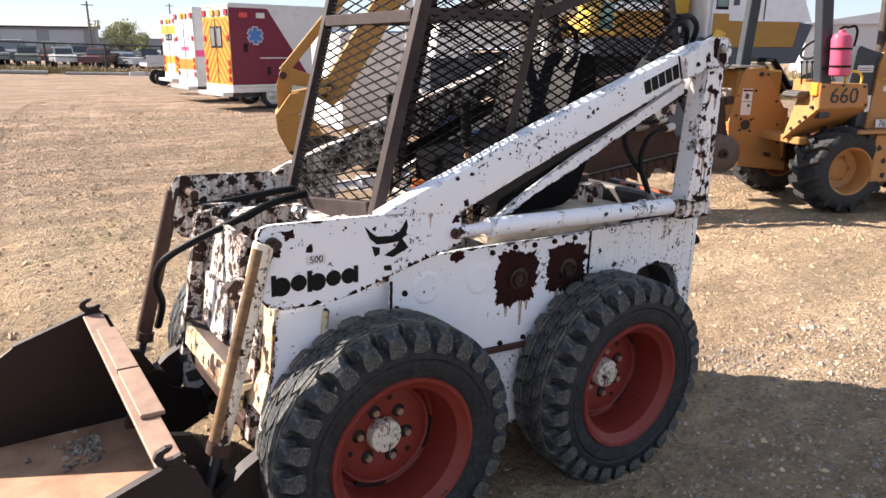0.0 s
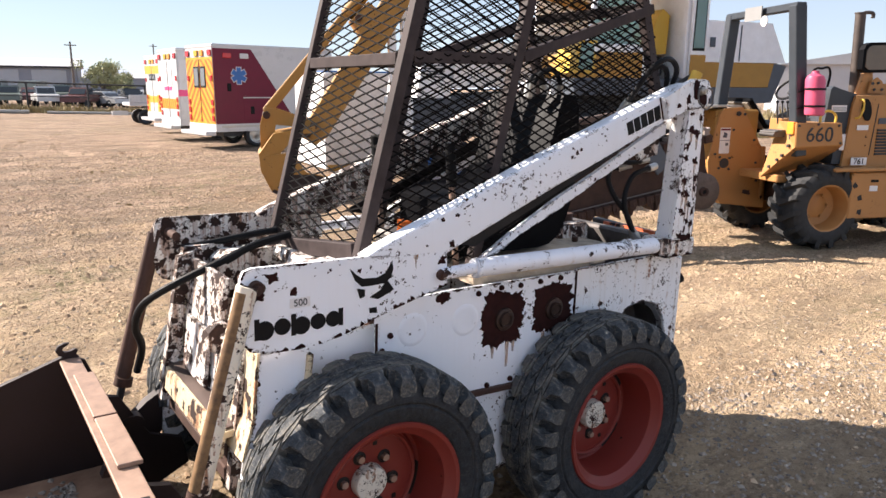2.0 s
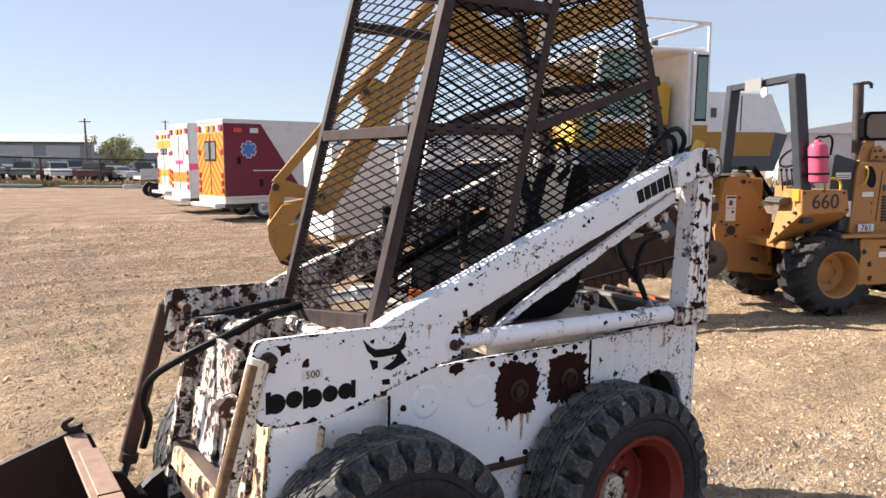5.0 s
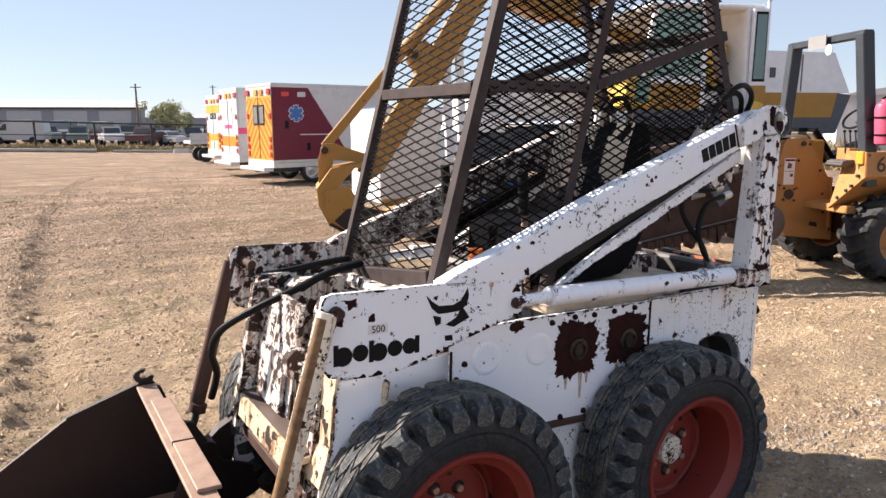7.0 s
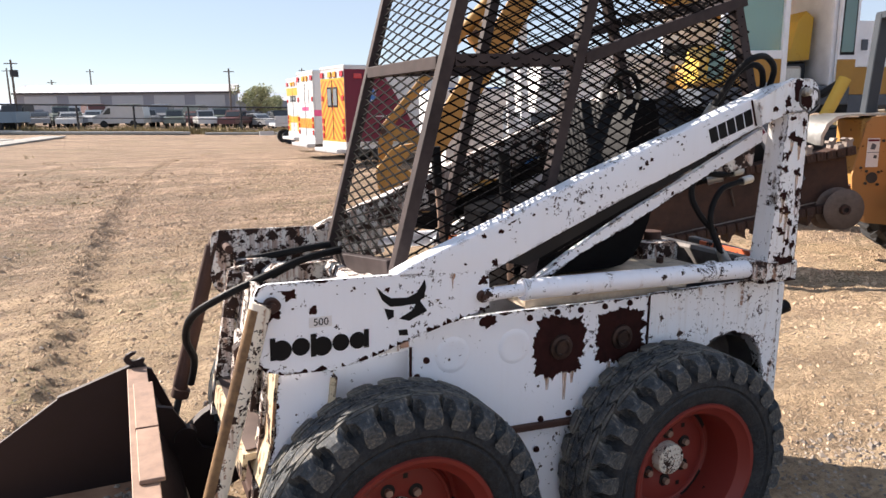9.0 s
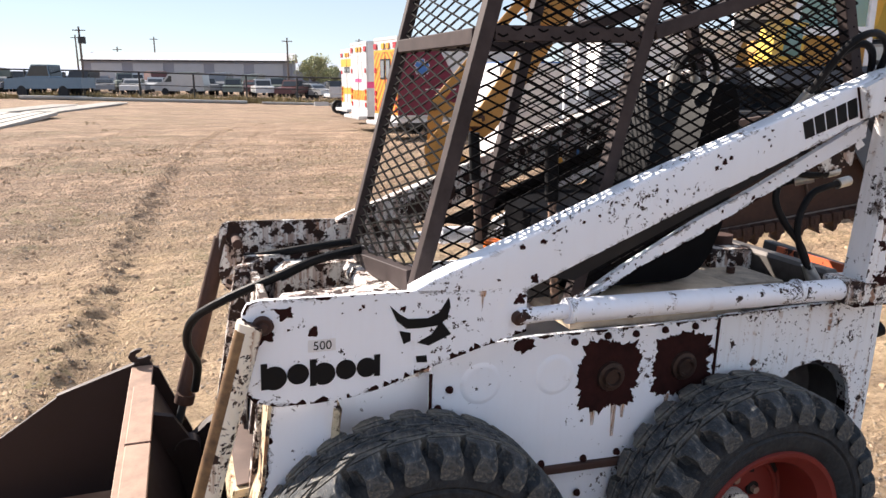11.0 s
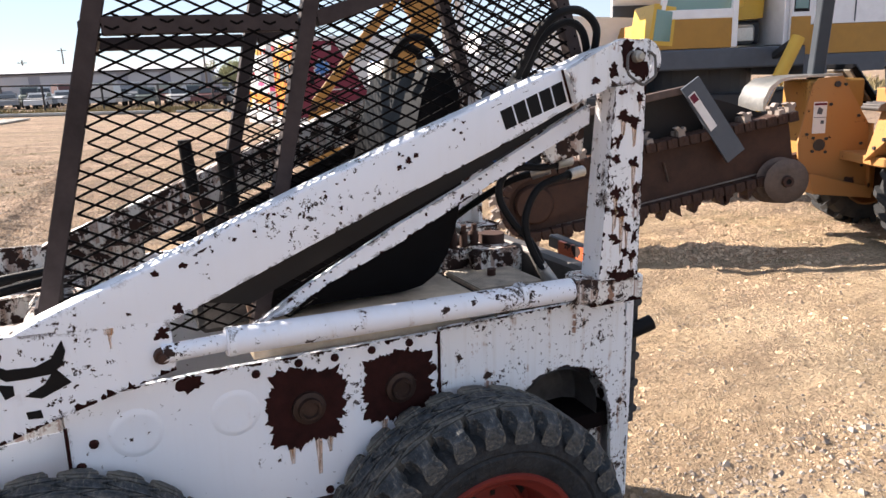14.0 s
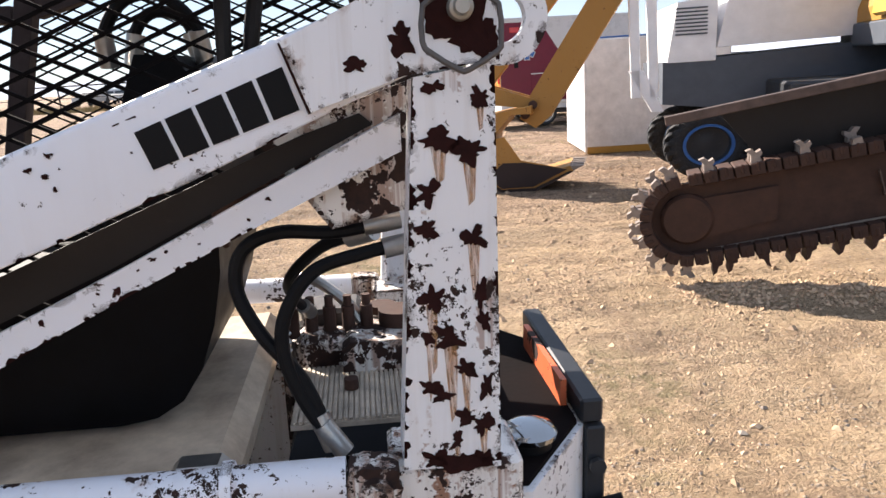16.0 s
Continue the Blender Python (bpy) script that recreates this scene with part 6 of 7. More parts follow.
brk = part("seat_post", prism([(0.50, 1.545), (0.545, 1.70), (0.57, 1.79), (0.66, 1.79), (0.68, 1.66), (0.90, 1.66), (0.90, 1.545)], 0.30, 0.34), YELLOW, trencher, "yellow seat bracket", edge=0.008)
part("seat_post_wing", prism([(0.60, 1.57), (0.62, 1.68), (0.69, 1.72), (0.75, 1.68), (0.80, 1.57)], 0.255, 0.275), YELLOW, brk, edge=0.005)
for x, z in ((0.635, 1.66), (0.70, 1.665), (0.66, 1.60), (0.75, 1.60)):
    part("bolt", rod((x, 0.242, z), (x, 0.256, z), 0.014, None, 8), GREY_DARK, brk)
# auger spool of thin discs
for k, r in enumerate((0.190, 0.20, 0.205)):
    part("auger_disc", lathe([(0.05, -0.012), (r * 0.55, -0.010), (r * 0.97, -0.004), (r, 0.0), (r * 0.97, 0.004), (r * 0.5, -0.002), (0.05, -0.004)], 44, None, (-1.03 - 0.02 * k, 0.45 + 0.10 * k, 0.565 - 0.005 * k)), DISC, trencher, "thin worn steel auger disc", True)
part("auger_hub", lathe([(0.022, -0.02), (0.024, -0.045), (0.044, -0.045), (0.050, 0.02), (0.055, 0.6)], 20, None, (-1.03, 0.45, 0.565)), RUSTY, trencher, smooth=True)
part("hub_bore", rod((-1.03, 0.418, 0.565), (-1.03, 0.422, 0.565), 0.0235, None, 16), HOSE, trencher)
part("auger_bracket", prism([(-1.08, 0.44), (-1.06, 0.68), (-0.50, 0.74), (-0.50, 0.48)], 0.98, 1.10), RUSTY, trencher, edge=0.01)

# digging boom and chain
BM = frame_at(4.385, 2.568, 0.94, -0.34, 0.194, 0.849)
boom = thing("digging_boom", BM, "rusty trencher boom with a toothed digging chain", "trencher boom")
C1, R1, C2, R2 = Vector((-1.93, 0, 0.150)), 0.280, Vector((0.30, 0, 0.56)), 0.255
axis = (C2 - C1).normalized()
nrm = Vector((-axis.z, 0, axis.x))
k1 = (R1 - R2) / (C2 - C1).length
up_n = (nrm * math.sqrt(1 - k1 * k1) - axis * k1)
dn_n = (-nrm * math.sqrt(1 - k1 * k1) - axis * k1)
path = []


def lay(p, n):
    path.append((p, n))


length = (C2 - C1).length
for k in range(24):
    t = k / 24
    lay(C2.lerp(C1, t) + up_n * (R2 + (R1 - R2) * t), up_n)
a0, a1 = math.atan2(up_n.z, up_n.x), math.atan2(dn_n.z, dn_n.x) + (2 * math.pi if math.atan2(dn_n.z, dn_n.x) < math.atan2(up_n.z, up_n.x) else 0)
for k in range(9):
    a = a0 + (a1 - a0) * (k + 0.5) / 9
    n = Vector((math.cos(a), 0, math.sin(a)))
    lay(C1 + n * R1, n)
for k in range(24):
    t = (k + 0.5) / 24
    lay(C1.lerp(C2, t) + dn_n * (R1 + (R2 - R1) * t), dn_n)
part("boom_plate", prism([(C1.x + 0.235 * math.cos(a), C1.z + 0.235 * math.sin(a)) for a in np.linspace(a0, a1, 14)] + [(C2.x + dn_n.x * 0.18, C2.z + dn_n.z * 0.18), (C2.x + up_n.x * 0.18, C2.z + up_n.z * 0.18)], 0.06, 0.12), CHAIN, boom, "flat rusty boom plate", edge=0.004)
part("idler", lathe([(0, -0.02), (0.15, -0.02), (0.17, 0.0), (0.17, 0.14)], 28, None, (C1.x, 0.03, C1.z)), CHAIN, boom, smooth=True)
part("nose_plate", prism([(C1.x + 0.02, C1.z + 0.13), (C1.x - 0.10, C1.z), (C1.x + 0.0, C1.z - 0.16), (C1.x + 0.55, C1.z + 0.0), (C1.x + 0.55, C1.z + 0.22)], 0.035, 0.055), CHAIN, boom, edge=0.004)
part("nose_bolt", lathe([(0.012, -0.016), (0.03, -0.014), (0.032, 0.0)], 16, None, (C1.x + 0.06, 0.035, C1.z + 0.0)), STEEL, boom, smooth=True)
seam = [C1.lerp(C2, t) + dn_n * (0.232 - 0.05 * t) for t in (0.06, 0.88)]
part("worn_seam", beam(seam[0] + Vector((0, 0.055, 0)), seam[1] + Vector((0, 0.055, 0)), 0.014, 0.010), TOOTH, boom, "bright worn lower edge of the boom plate")
part("wear_bar", beam(C1.lerp(C2, 0.52) + Vector((0, 0.052, -0.07)), C1.lerp(C2, 0.50) + Vector((0, 0.052, 0.10)), 0.05, 0.010), SCRAPED, boom, edge=0.003)
pad = bmesh.new()
box(-0.043, 0.043, -0.04, 0.20, -0.055, 0.025, pad)
box(-0.012, 0.012, -0.045, -0.02, -0.03, 0.03, pad)
bmesh.ops.bevel(pad, geom=pad.edges[:], offset=0.006, segments=1, affect="EDGES")
first = part("chain_link", pad, CHAIN, boom)
tooth_bm = prism([(-0.035, 0.02), (-0.028, 0.075), (-0.055, 0.105), (-0.020, 0.112), (0.004, 0.085), (0.034, 0.098), (0.040, 0.075), (0.022, 0.055), (0.030, 0.02)], -0.02, 0.05)
prism([(-0.035, 0.02), (-0.028, 0.065), (0.020, 0.060), (0.030, 0.02)], 0.10, 0.17, tooth_bm)
tooth0 = part("tooth", tooth_bm, TOOTH, first, "bright worn digging tooth")
saw_ob = part("tooth", prism([(-0.036, 0.02), (-0.030, 0.052), (-0.004, 0.060), (0.012, 0.100), (0.040, 0.118), (0.030, 0.088), (0.034, 0.02)], -0.02, 0.17), CHAIN, first)
saw = saw_ob.data
bpy.data.objects.remove(saw_ob)
links = [first]
for i, (p, n) in enumerate(path):
    t = Vector((n.z, 0, -n.x))
    m = Matrix((t, Vector((0, 1, 0)), n)).transposed().to_4x4()
    m.translation = p
    if i == 0:
        first.matrix_local = m
        continue
    ob = new("chain_link", first.data)
    ob.parent = boom
    ob.matrix_local = m
    if i < 24 and i % 3 == 1 or 24 <= i < 33:
        tt = new("tooth", tooth0.data)
        tt["label"] = "worn digging tooth"
    elif i >= 33 and i % 5 not in (1, 3):
        tt = new("tooth", saw)
    else:
        continue
    tt.parent = ob
    if i % 4 == 1:
        tt.matrix_local = Matrix.Rotation(math.pi, 4, "Z") @ Matrix.Translation((0, -0.14, 0))
crumb = part("crumber_bar", beam((-2.08, 0.06, 0.80), (-0.62, 0.06, 1.06), 0.09, 0.06), SCRAPED, boom, "scraped rusty upper bar", edge=0.004)
part("crumber_web", prism([(-1.75, 0.84), (-0.62, 1.04), (-0.20, 0.92), (0.20, 0.78), (-0.30, 0.62), (-1.45, 0.50)], 0.16, 0.18), GAP, boom, "dark guard plate behind the chain", edge=0.003)
strut = part("strut", prism([(-0.72, 1.06), (-0.58, 1.16), (-0.16, 0.55), (-0.30, 0.44)], -0.05, -0.02), GREY, boom, "slate grey strut plate", edge=0.006)
part("strut_label", prism([(-0.665, 1.00), (-0.615, 1.045), (-0.41, 0.755), (-0.46, 0.71)], -0.056, -0.052), STICKER, strut, "white warning label")
part("label_bar", prism([(-0.655, 0.995), (-0.615, 1.03), (-0.575, 0.975), (-0.615, 0.94)], -0.060, -0.0575), AMB_RED, strut.children[-1])

# ---- wheeled excavator ----
EX = frame_at(6.318, 4.731, -0.95, 0.31, 0.27, 0.79)
exc = thing("excavator", EX, "white and ochre wheeled excavator with an open cab door", "excavator")
# local x ahead (towards the boom), local -y away from the camera's side
D0, D1 = 0.0, -2.1
part("cab_lower", prism([(1.18, 1.46), (1.18, 1.62), (1.10, 1.84), (0.05, 1.84), (0.05, 1.46)], D0, D1), OCHRE, exc, "ochre lower cab panel", edge=0.012)
part("cab_back", box(-0.90, -0.66, D1, D0, 1.46, 2.98), OFFWHITE, exc, edge=0.02)
part("cab_far_wall", box(-0.9, 1.1, D1, D1 + 0.06, 1.84, 2.98), OFFWHITE, exc, edge=0.01)
part("cab_roof", box(-0.92, 1.0, D1, D0, 2.96, 3.05), OFFWHITE, exc, edge=0.03)
part("cab_pillar", beam((1.10, -0.03, 1.84), (0.88, -0.03, 2.98), 0.07, 0.07), OFFWHITE, exc, edge=0.008)
part("cab_pillar", beam((0.08, -0.03, 1.46), (0.08, -0.03, 2.98), 0.08, 0.09), OFFWHITE, exc, edge=0.008)
part("cab_pillar", beam((-0.64, -0.03, 1.46), (-0.64, -0.03, 2.98), 0.07, 0.08), OFFWHITE, exc, edge=0.008)
part("window_sill", box(0.10, 1.08, -0.06, 0.008, 1.84, 1.96), OFFWHITE, exc, edge=0.008)
part("side_window", prism([(0.13, 1.96), (1.04, 1.96), (0.84, 2.94), (0.13, 2.94)], -0.035, -0.025), TEAL_GLASS, exc, "pale tinted side window")
nose = part("front_window_frame", prism([(1.22, 1.50), (1.27, 1.53), (1.19, 2.05), (1.12, 2.05), (1.13, 1.9), (1.17, 1.62)], -0.75, D0), YELLOW_BRIGHT, exc, "bright yellow window frame", edge=0.008)
part("front_glass", prism([(0.98, 1.56), (1.21, 1.58), (1.165, 1.98), (0.95, 1.94)], 0.004, 0.012), TEAL_GLASS, exc, "pale green front glass")
fr = part("glass_frame", prism([(0.94, 1.50), (1.255, 1.53), (1.20, 2.04), (0.90, 2.00)], -0.02, 0.003), YELLOW_BRIGHT, exc, edge=0.006)
door = part("cab_door", prism([(-0.66, 1.46), (-0.92, 1.46), (-0.92, 2.96), (-0.66, 2.96)], 0.03, 0.09), OFFWHITE, exc, "white cab door with an ochre foot", edge=0.012)
part("door_foot", prism([(-0.655, 1.45), (-0.925, 1.45), (-0.925, 1.82), (-0.655, 1.82)], 0.088, 0.10), OCHRE, door)
part("door_glass", prism([(-0.70, 1.92), (-0.88, 1.92), (-0.88, 2.88), (-0.72, 2.88)], 0.088, 0.10), TEAL_GLASS, door, "tinted door glass")
part("door_gasket", prism([(-0.685, 1.88), (-0.90, 1.88), (-0.90, 2.92), (-0.70, 2.92)], 0.086, 0.0935), HOSE, door)
oseat = part("operator_seat", prism([(-0.55, 1.85), (-0.58, 2.45), (-0.46, 2.55), (-0.34, 2.40), (-0.26, 2.0), (0.0, 1.95), (0.0, 1.82)], -1.1, -0.45), YELLOW_BRIGHT, exc, "torn yellow seat", edge=0.05)
part("seat_base", box(-0.55, 0.0, -1.05, -0.5, 1.50, 1.82), GREY_DARK, exc, edge=0.03)
part("controls", box(-0.30, 0.02, -0.4, -0.15, 1.5, 1.75), STEEL, exc, edge=0.04)
part("inner_wall", box(-0.66, 1.1, D1 + 0.07, D1 + 0.12, 1.5, 2.2), GREY_DARK, exc)
for p, q in (((-0.95, 0.02, 3.05), (-0.95, 0.02, 3.42)), ((-0.95, 0.02, 3.42), (0.35, 0.02, 3.46)), ((-0.95, 0.02, 3.42), (-0.95, -1.9, 3.42)), ((0.35, 0.02, 3.46), (0.35, 0.02, 3.05)), ((-0.95, 0.02, 3.42), (0.1, 0.02, 3.12)), ((-0.95, 0.02, 1.9), (-0.95, 0.02, 3.1))):
    part("rail", rod(p, q, 0.028, None, 12), OFFWHITE, exc, "white roof rail", True)
part("beacon", lathe([(0, -0.1), (0.06, -0.1), (0.07, 0.0)], 14, rod((-0.15, -0.3, 3.05), (-0.15, -0.3, 3.22), 0.07)), GREY_DARK, exc)
REAR = [(-0.93, 1.72), (-0.93, 2.36), (-2.18, 2.34), (-2.50, 1.72)]
part("engine_cover", prism(REAR, D1, D0), OFFWHITE, exc, "white engine cover", edge=0.03)
part("cover_stripe", prism([(-0.93, 1.33), (-0.93, 1.715), (-2.28, 1.715), (-2.20, 1.33)], D1, D0 + 0.004), OCHRE, exc, edge=0.01)
part("counterweight", prism([(-2.285, 1.715), (-2.53, 1.68), (-2.30, 1.08), (-0.93, 1.06), (-0.93, 1.325), (-2.205, 1.325)], D1, D0), GREY, exc, "slate grey counterweight", edge=0.02)
part("cover_latch", box(-1.14, -1.05, 0.002, 0.02, 1.95, 2.10), GREY, exc)
part("cover_seam", box(-1.62, -1.60, 0.002, 0.008, 1.74, 2.30), GREY, exc)
part("base_plate", box(-0.93, 1.22, D1, D0 + 0.03, 1.18, 1.45), GREY, exc, "slate grey base", edge=0.02)
part("turntable", rod((0.1, -1.05, 0.80), (0.1, -1.05, 1.18), 0.75, None, 28), GREY_DARK, exc)
part("carrier", box(-1.6, 2.2, -2.0, -0.15, 0.42, 0.85), GREY_DARK, exc, "dark carrier frame", edge=0.03)
for x in (-1.1, 1.5):
    for cy in (-2.2, -0.25):
        tractor_wheel(exc, x, cy, 0.10, 0.52, 0.34, 0.27, RUBBER, GREY_DARK, 20)
cyl = part("outrigger_cylinder", rod((-0.50, 0.55, 1.54), (-0.24, 0.55, 0.98), 0.085, None, 18), YELLOW_BRIGHT, exc, "bright yellow hydraulic cylinder", True)
part("cylinder_rod", rod((-0.24, 0.55, 0.98), (-0.10, 0.55, 0.66), 0.035, None, 14), CHROME, cyl, smooth=True)
part("cylinder_eye", lathe([(0.04, -0.05), (0.10, -0.05), (0.10, 0.05), (0.04, 0.05)], 18, None, (0.0, 0.55, 0.72)), YELLOW_BRIGHT, cyl, smooth=True)
part("outrigger_leg", beam((-0.50, 0.55, 1.52), (-0.50, -0.2, 1.25), 0.1, 0.1), GREY_DARK, exc, edge=0.02)

# its boom, stick and bucket, reaching away to a bucket on the ground
BO = frame_at(2.316, 7.08, 0.95, -0.31, 0.234, 0.818)
arm2 = thing("excavator_boom", BO, "faded yellow excavator boom with its bucket resting on the dirt", "excavator boom")
part("stick", prism([(0.42, 0.55), (0.55, 0.82), (1.40, 2.10), (2.12, 3.25), (2.62, 3.72), (2.80, 3.50), (2.40, 3.05), (1.78, 2.02), (0.80, 0.55), (0.62, 0.42)], -0.16, 0.16), YELLOW_DULL, arm2, "faded yellow stick", edge=0.015)
link = part("stick_cylinder", beam((-0.08, 0.92, 0), (1.20, 2.40, 0), 0.14, 0.14), YELLOW_DULL, arm2, edge=0.012)
for v in link.data.vertices:
    x, y, z = v.co
    v.co = (x, z, y)
part("cylinder_barrel", rod((1.15, 0, 2.34), (2.35, 0, 3.70), 0.10, None, 16), YELLOW_DULL, arm2, smooth=True)
part("knuckle", prism([(1.20, 2.25), (1.45, 2.52), (1.72, 2.32), (1.52, 2.02), (1.36, 2.02)], -0.2, 0.2), YELLOW_DULL, arm2, edge=0.02)
part("main_boom", prism([(2.40, 3.45), (2.60, 3.85), (3.40, 3.30), (4.40, 3.62), (5.60, 3.95), (5.75, 3.60), (4.30, 3.10), (3.45, 2.80), (2.80, 3.05)], -0.22, 0.22), YELLOW_DULL, arm2, "faded yellow main boom", edge=0.02)
part("boom_cylinder", rod((3.2, -0.3, 2.98), (5.4, -0.3, 2.4), 0.085, None, 16), YELLOW_DULL, arm2, smooth=True)
part("link_plate", prism([(-0.18, 0.72), (-0.10, 0.98), (0.05, 0.98), (0.65, 0.78), (0.68, 0.66), (0.05, 0.74), (-0.06, 0.25), (-0.18, 0.25)], -0.18, -0.12), YELLOW_DULL, arm2, edge=0.01)
part("link_plate", prism([(-0.18, 0.72), (-0.10, 0.98), (0.05, 0.98), (0.65, 0.78), (0.68, 0.66), (0.05, 0.74), (-0.06, 0.25), (-0.18, 0.25)], 0.12, 0.18), YELLOW_DULL, arm2, edge=0.01)
bk = part("bucket_shell", prism([(-0.22, 0.32), (-0.20, 0.08), (-0.06, -0.22), (0.20, -0.35), (0.62, -0.34), (1.10, -0.10), (1.06, -0.04), (0.62, -0.16), (0.30, -0.10), (0.10, 0.10), (0.10, 0.35), (0.35, 0.62), (0.60, 0.62), (0.60, 0.72), (0.0, 0.62)], -0.42, 0.42), YELLOW_DULL, arm2, "yellow and earth-stained digging bucket", edge=0.01)
part("bucket_wear", prism([(-0.065, -0.225), (0.20, -0.358), (0.63, -0.35), (1.11, -0.11), (1.06, -0.10), (0.62, -0.31), (0.22, -0.32), (-0.02, -0.19)], -0.43, 0.43), BUCKET, bk)
part("bucket_cheek", prism([(-0.10, 0.30), (-0.12, -0.10), (0.20, -0.32), (0.60, -0.30), (1.04, -0.08), (0.45, 0.05), (0.25, 0.35)], -0.44, -0.42), YELLOW_DULL, bk, "worn yellow bucket cheek", edge=0.004)
part("cheek_wear", prism([(0.02, -0.16), (0.20, -0.31), (0.60, -0.29), (1.03, -0.08), (0.50, 0.02), (0.22, 0.02)], -0.446, -0.4405), BUCKET, bk, "bare earth-stained steel")
for k in range(5):
    part("bucket_tooth", prism([(1.04, -0.13), (1.24, -0.04), (1.05, -0.04)], -0.40 + 0.18 * k, -0.32 + 0.18 * k), TOOTH, bk)
for x, z in ((-0.08, 0.88), (0.60, 0.72), (-0.05, 0.30), (0.5, 0.6), (1.3, 2.28), (2.45, 3.4)):
    part("boom_pin", rod((x, -0.24, z), (x, 0.24, z), 0.055, None, 14), RUSTY, arm2, smooth=True)

# white service carrier standing beyond the excavator
WC = frame_at(4.359, 6.512, 0.98, -0.2, -0.06, 0.790) @ Matrix.Diagonal((1.22, 1, 1, 1))
wz = 0.418
carrier = thing("service_carrier", WC, "white and slate grey service machine with a louvred cover", "work machine")
part("cover", prism([(0.20, wz + 1.28), (0.32, wz + 1.95), (0.75, wz + 2.05), (1.95, wz + 1.98), (2.15, wz + 1.34)], 0.0, 1.7), OFFWHITE, carrier, "white hinged cover", edge=0.02)
part("cover_front", prism([(-0.30, wz + 1.12), (-0.20, wz + 1.85), (0.20, wz + 1.92), (0.19, wz + 1.12)], 0.0, 1.7), OFFWHITE, carrier, edge=0.03)
part("base", prism([(-0.34, wz + 0.60), (-0.34, wz + 1.13), (2.2, wz + 1.27), (2.2, wz + 0.75), (1.4, wz + 0.32), (0.8, wz + 0.45)], 0.02, 1.7), GREY, carrier, "slate grey base", edge=0.02)
for k in range(8):
    part("louvre", box(-0.22, 0.10, -0.012, 0.0, wz + 1.45 + 0.045 * k, wz + 1.470 + 0.045 * k), GREY, carrier)
for x in (-0.62, -0.44):
    part("white_post", beam((x, -0.05, wz + 0.70), (x - 0.05, -0.05, wz + 2.6), 0.10, 0.10), OFFWHITE, carrier, edge=0.01)
part("post_foot", prism([(-0.70, wz + 1.05), (-0.55, wz + 1.05), (-0.34, wz + 0.52), (-0.46, wz + 0.52)], -0.10, 0.0), OFFWHITE, carrier, edge=0.01)
for x in (0.16, 1.7):
    for cy in (0.05, 1.4):
        tractor_wheel(carrier, x, cy, 0.46, 0.46, 0.28, 0.26, RUBBER, GREY_DARK, 20)
        part("rim_edge", lathe([(0.235, 0.03), (0.240, 0.008), (0.272, 0.006), (0.276, 0.03)], 36, None, (x, cy, 0.46)), AMB_BLUE, carrier, "blue wheel rim edge", True)

# white box body behind
WB = frame_at(3.984, 9.271, 1.0, -0.1, -0.06, 0.770)
boxb = thing("box_body", WB, "big weathered off-white box body standing on the ground", "container")
part("box_shell", box(0.0, 2.6, 0.0, 2.2, 0.02, 2.05), CONCRETE, boxb, edge=0.03)
part("box_end", box(-0.012, -0.001, 0.03, 2.17, 0.05, 2.02), OFFWHITE, boxb)
part("blue_cover", box(0.02, 2.5, 0.05, 2.15, 2.052, 2.08), AMB_BLUE, boxb, "blue sheet on top", edge=0.02)
part("bottom_rail", box(0.02, 2.58, -0.02, -0.001, 0.02, 0.14), OCHRE, boxb)


# ---- ambulances ----
def chevrons(parent, y0, y1, z0, z1):
    """Slanting orange stripes on the yellow back, rising to the middle."""
    mid = (y0 + y1) / 2
    for s in (-1, 1):
        for k in range(-3, 7):
            zz = z0 + k * 0.30
            pts = []
            for t in np.linspace(0, 1, 6):
                pts.append((mid + s * t * (y1 - y0) / 2, zz + (1 - t) * 0.95))
            lo = [(a, max(z0, min(z1, b))) for a, b in pts]
            hi = [(a, max(z0, min(z1, b + 0.14))) for a, b in pts]
            if max(b for _, b in hi) - min(b for _, b in lo) < 0.02 or hi[0][1] - lo[0][1] + hi[-1][1] - lo[-1][1] < 0.02:
                continue
            bm = bmesh.new()
            a_ = [bm.verts.new((-0.008, p, q)) for p, q in lo]
            b_ = [bm.verts.new((-0.008, p, q + 1e-4)) for p, q in hi]
            for i in range(5):
                bm.faces.new((a_[i], a_[i + 1], b_[i + 1], b_[i]))
            part("chevron", bm, AMB_ORANGE, parent)


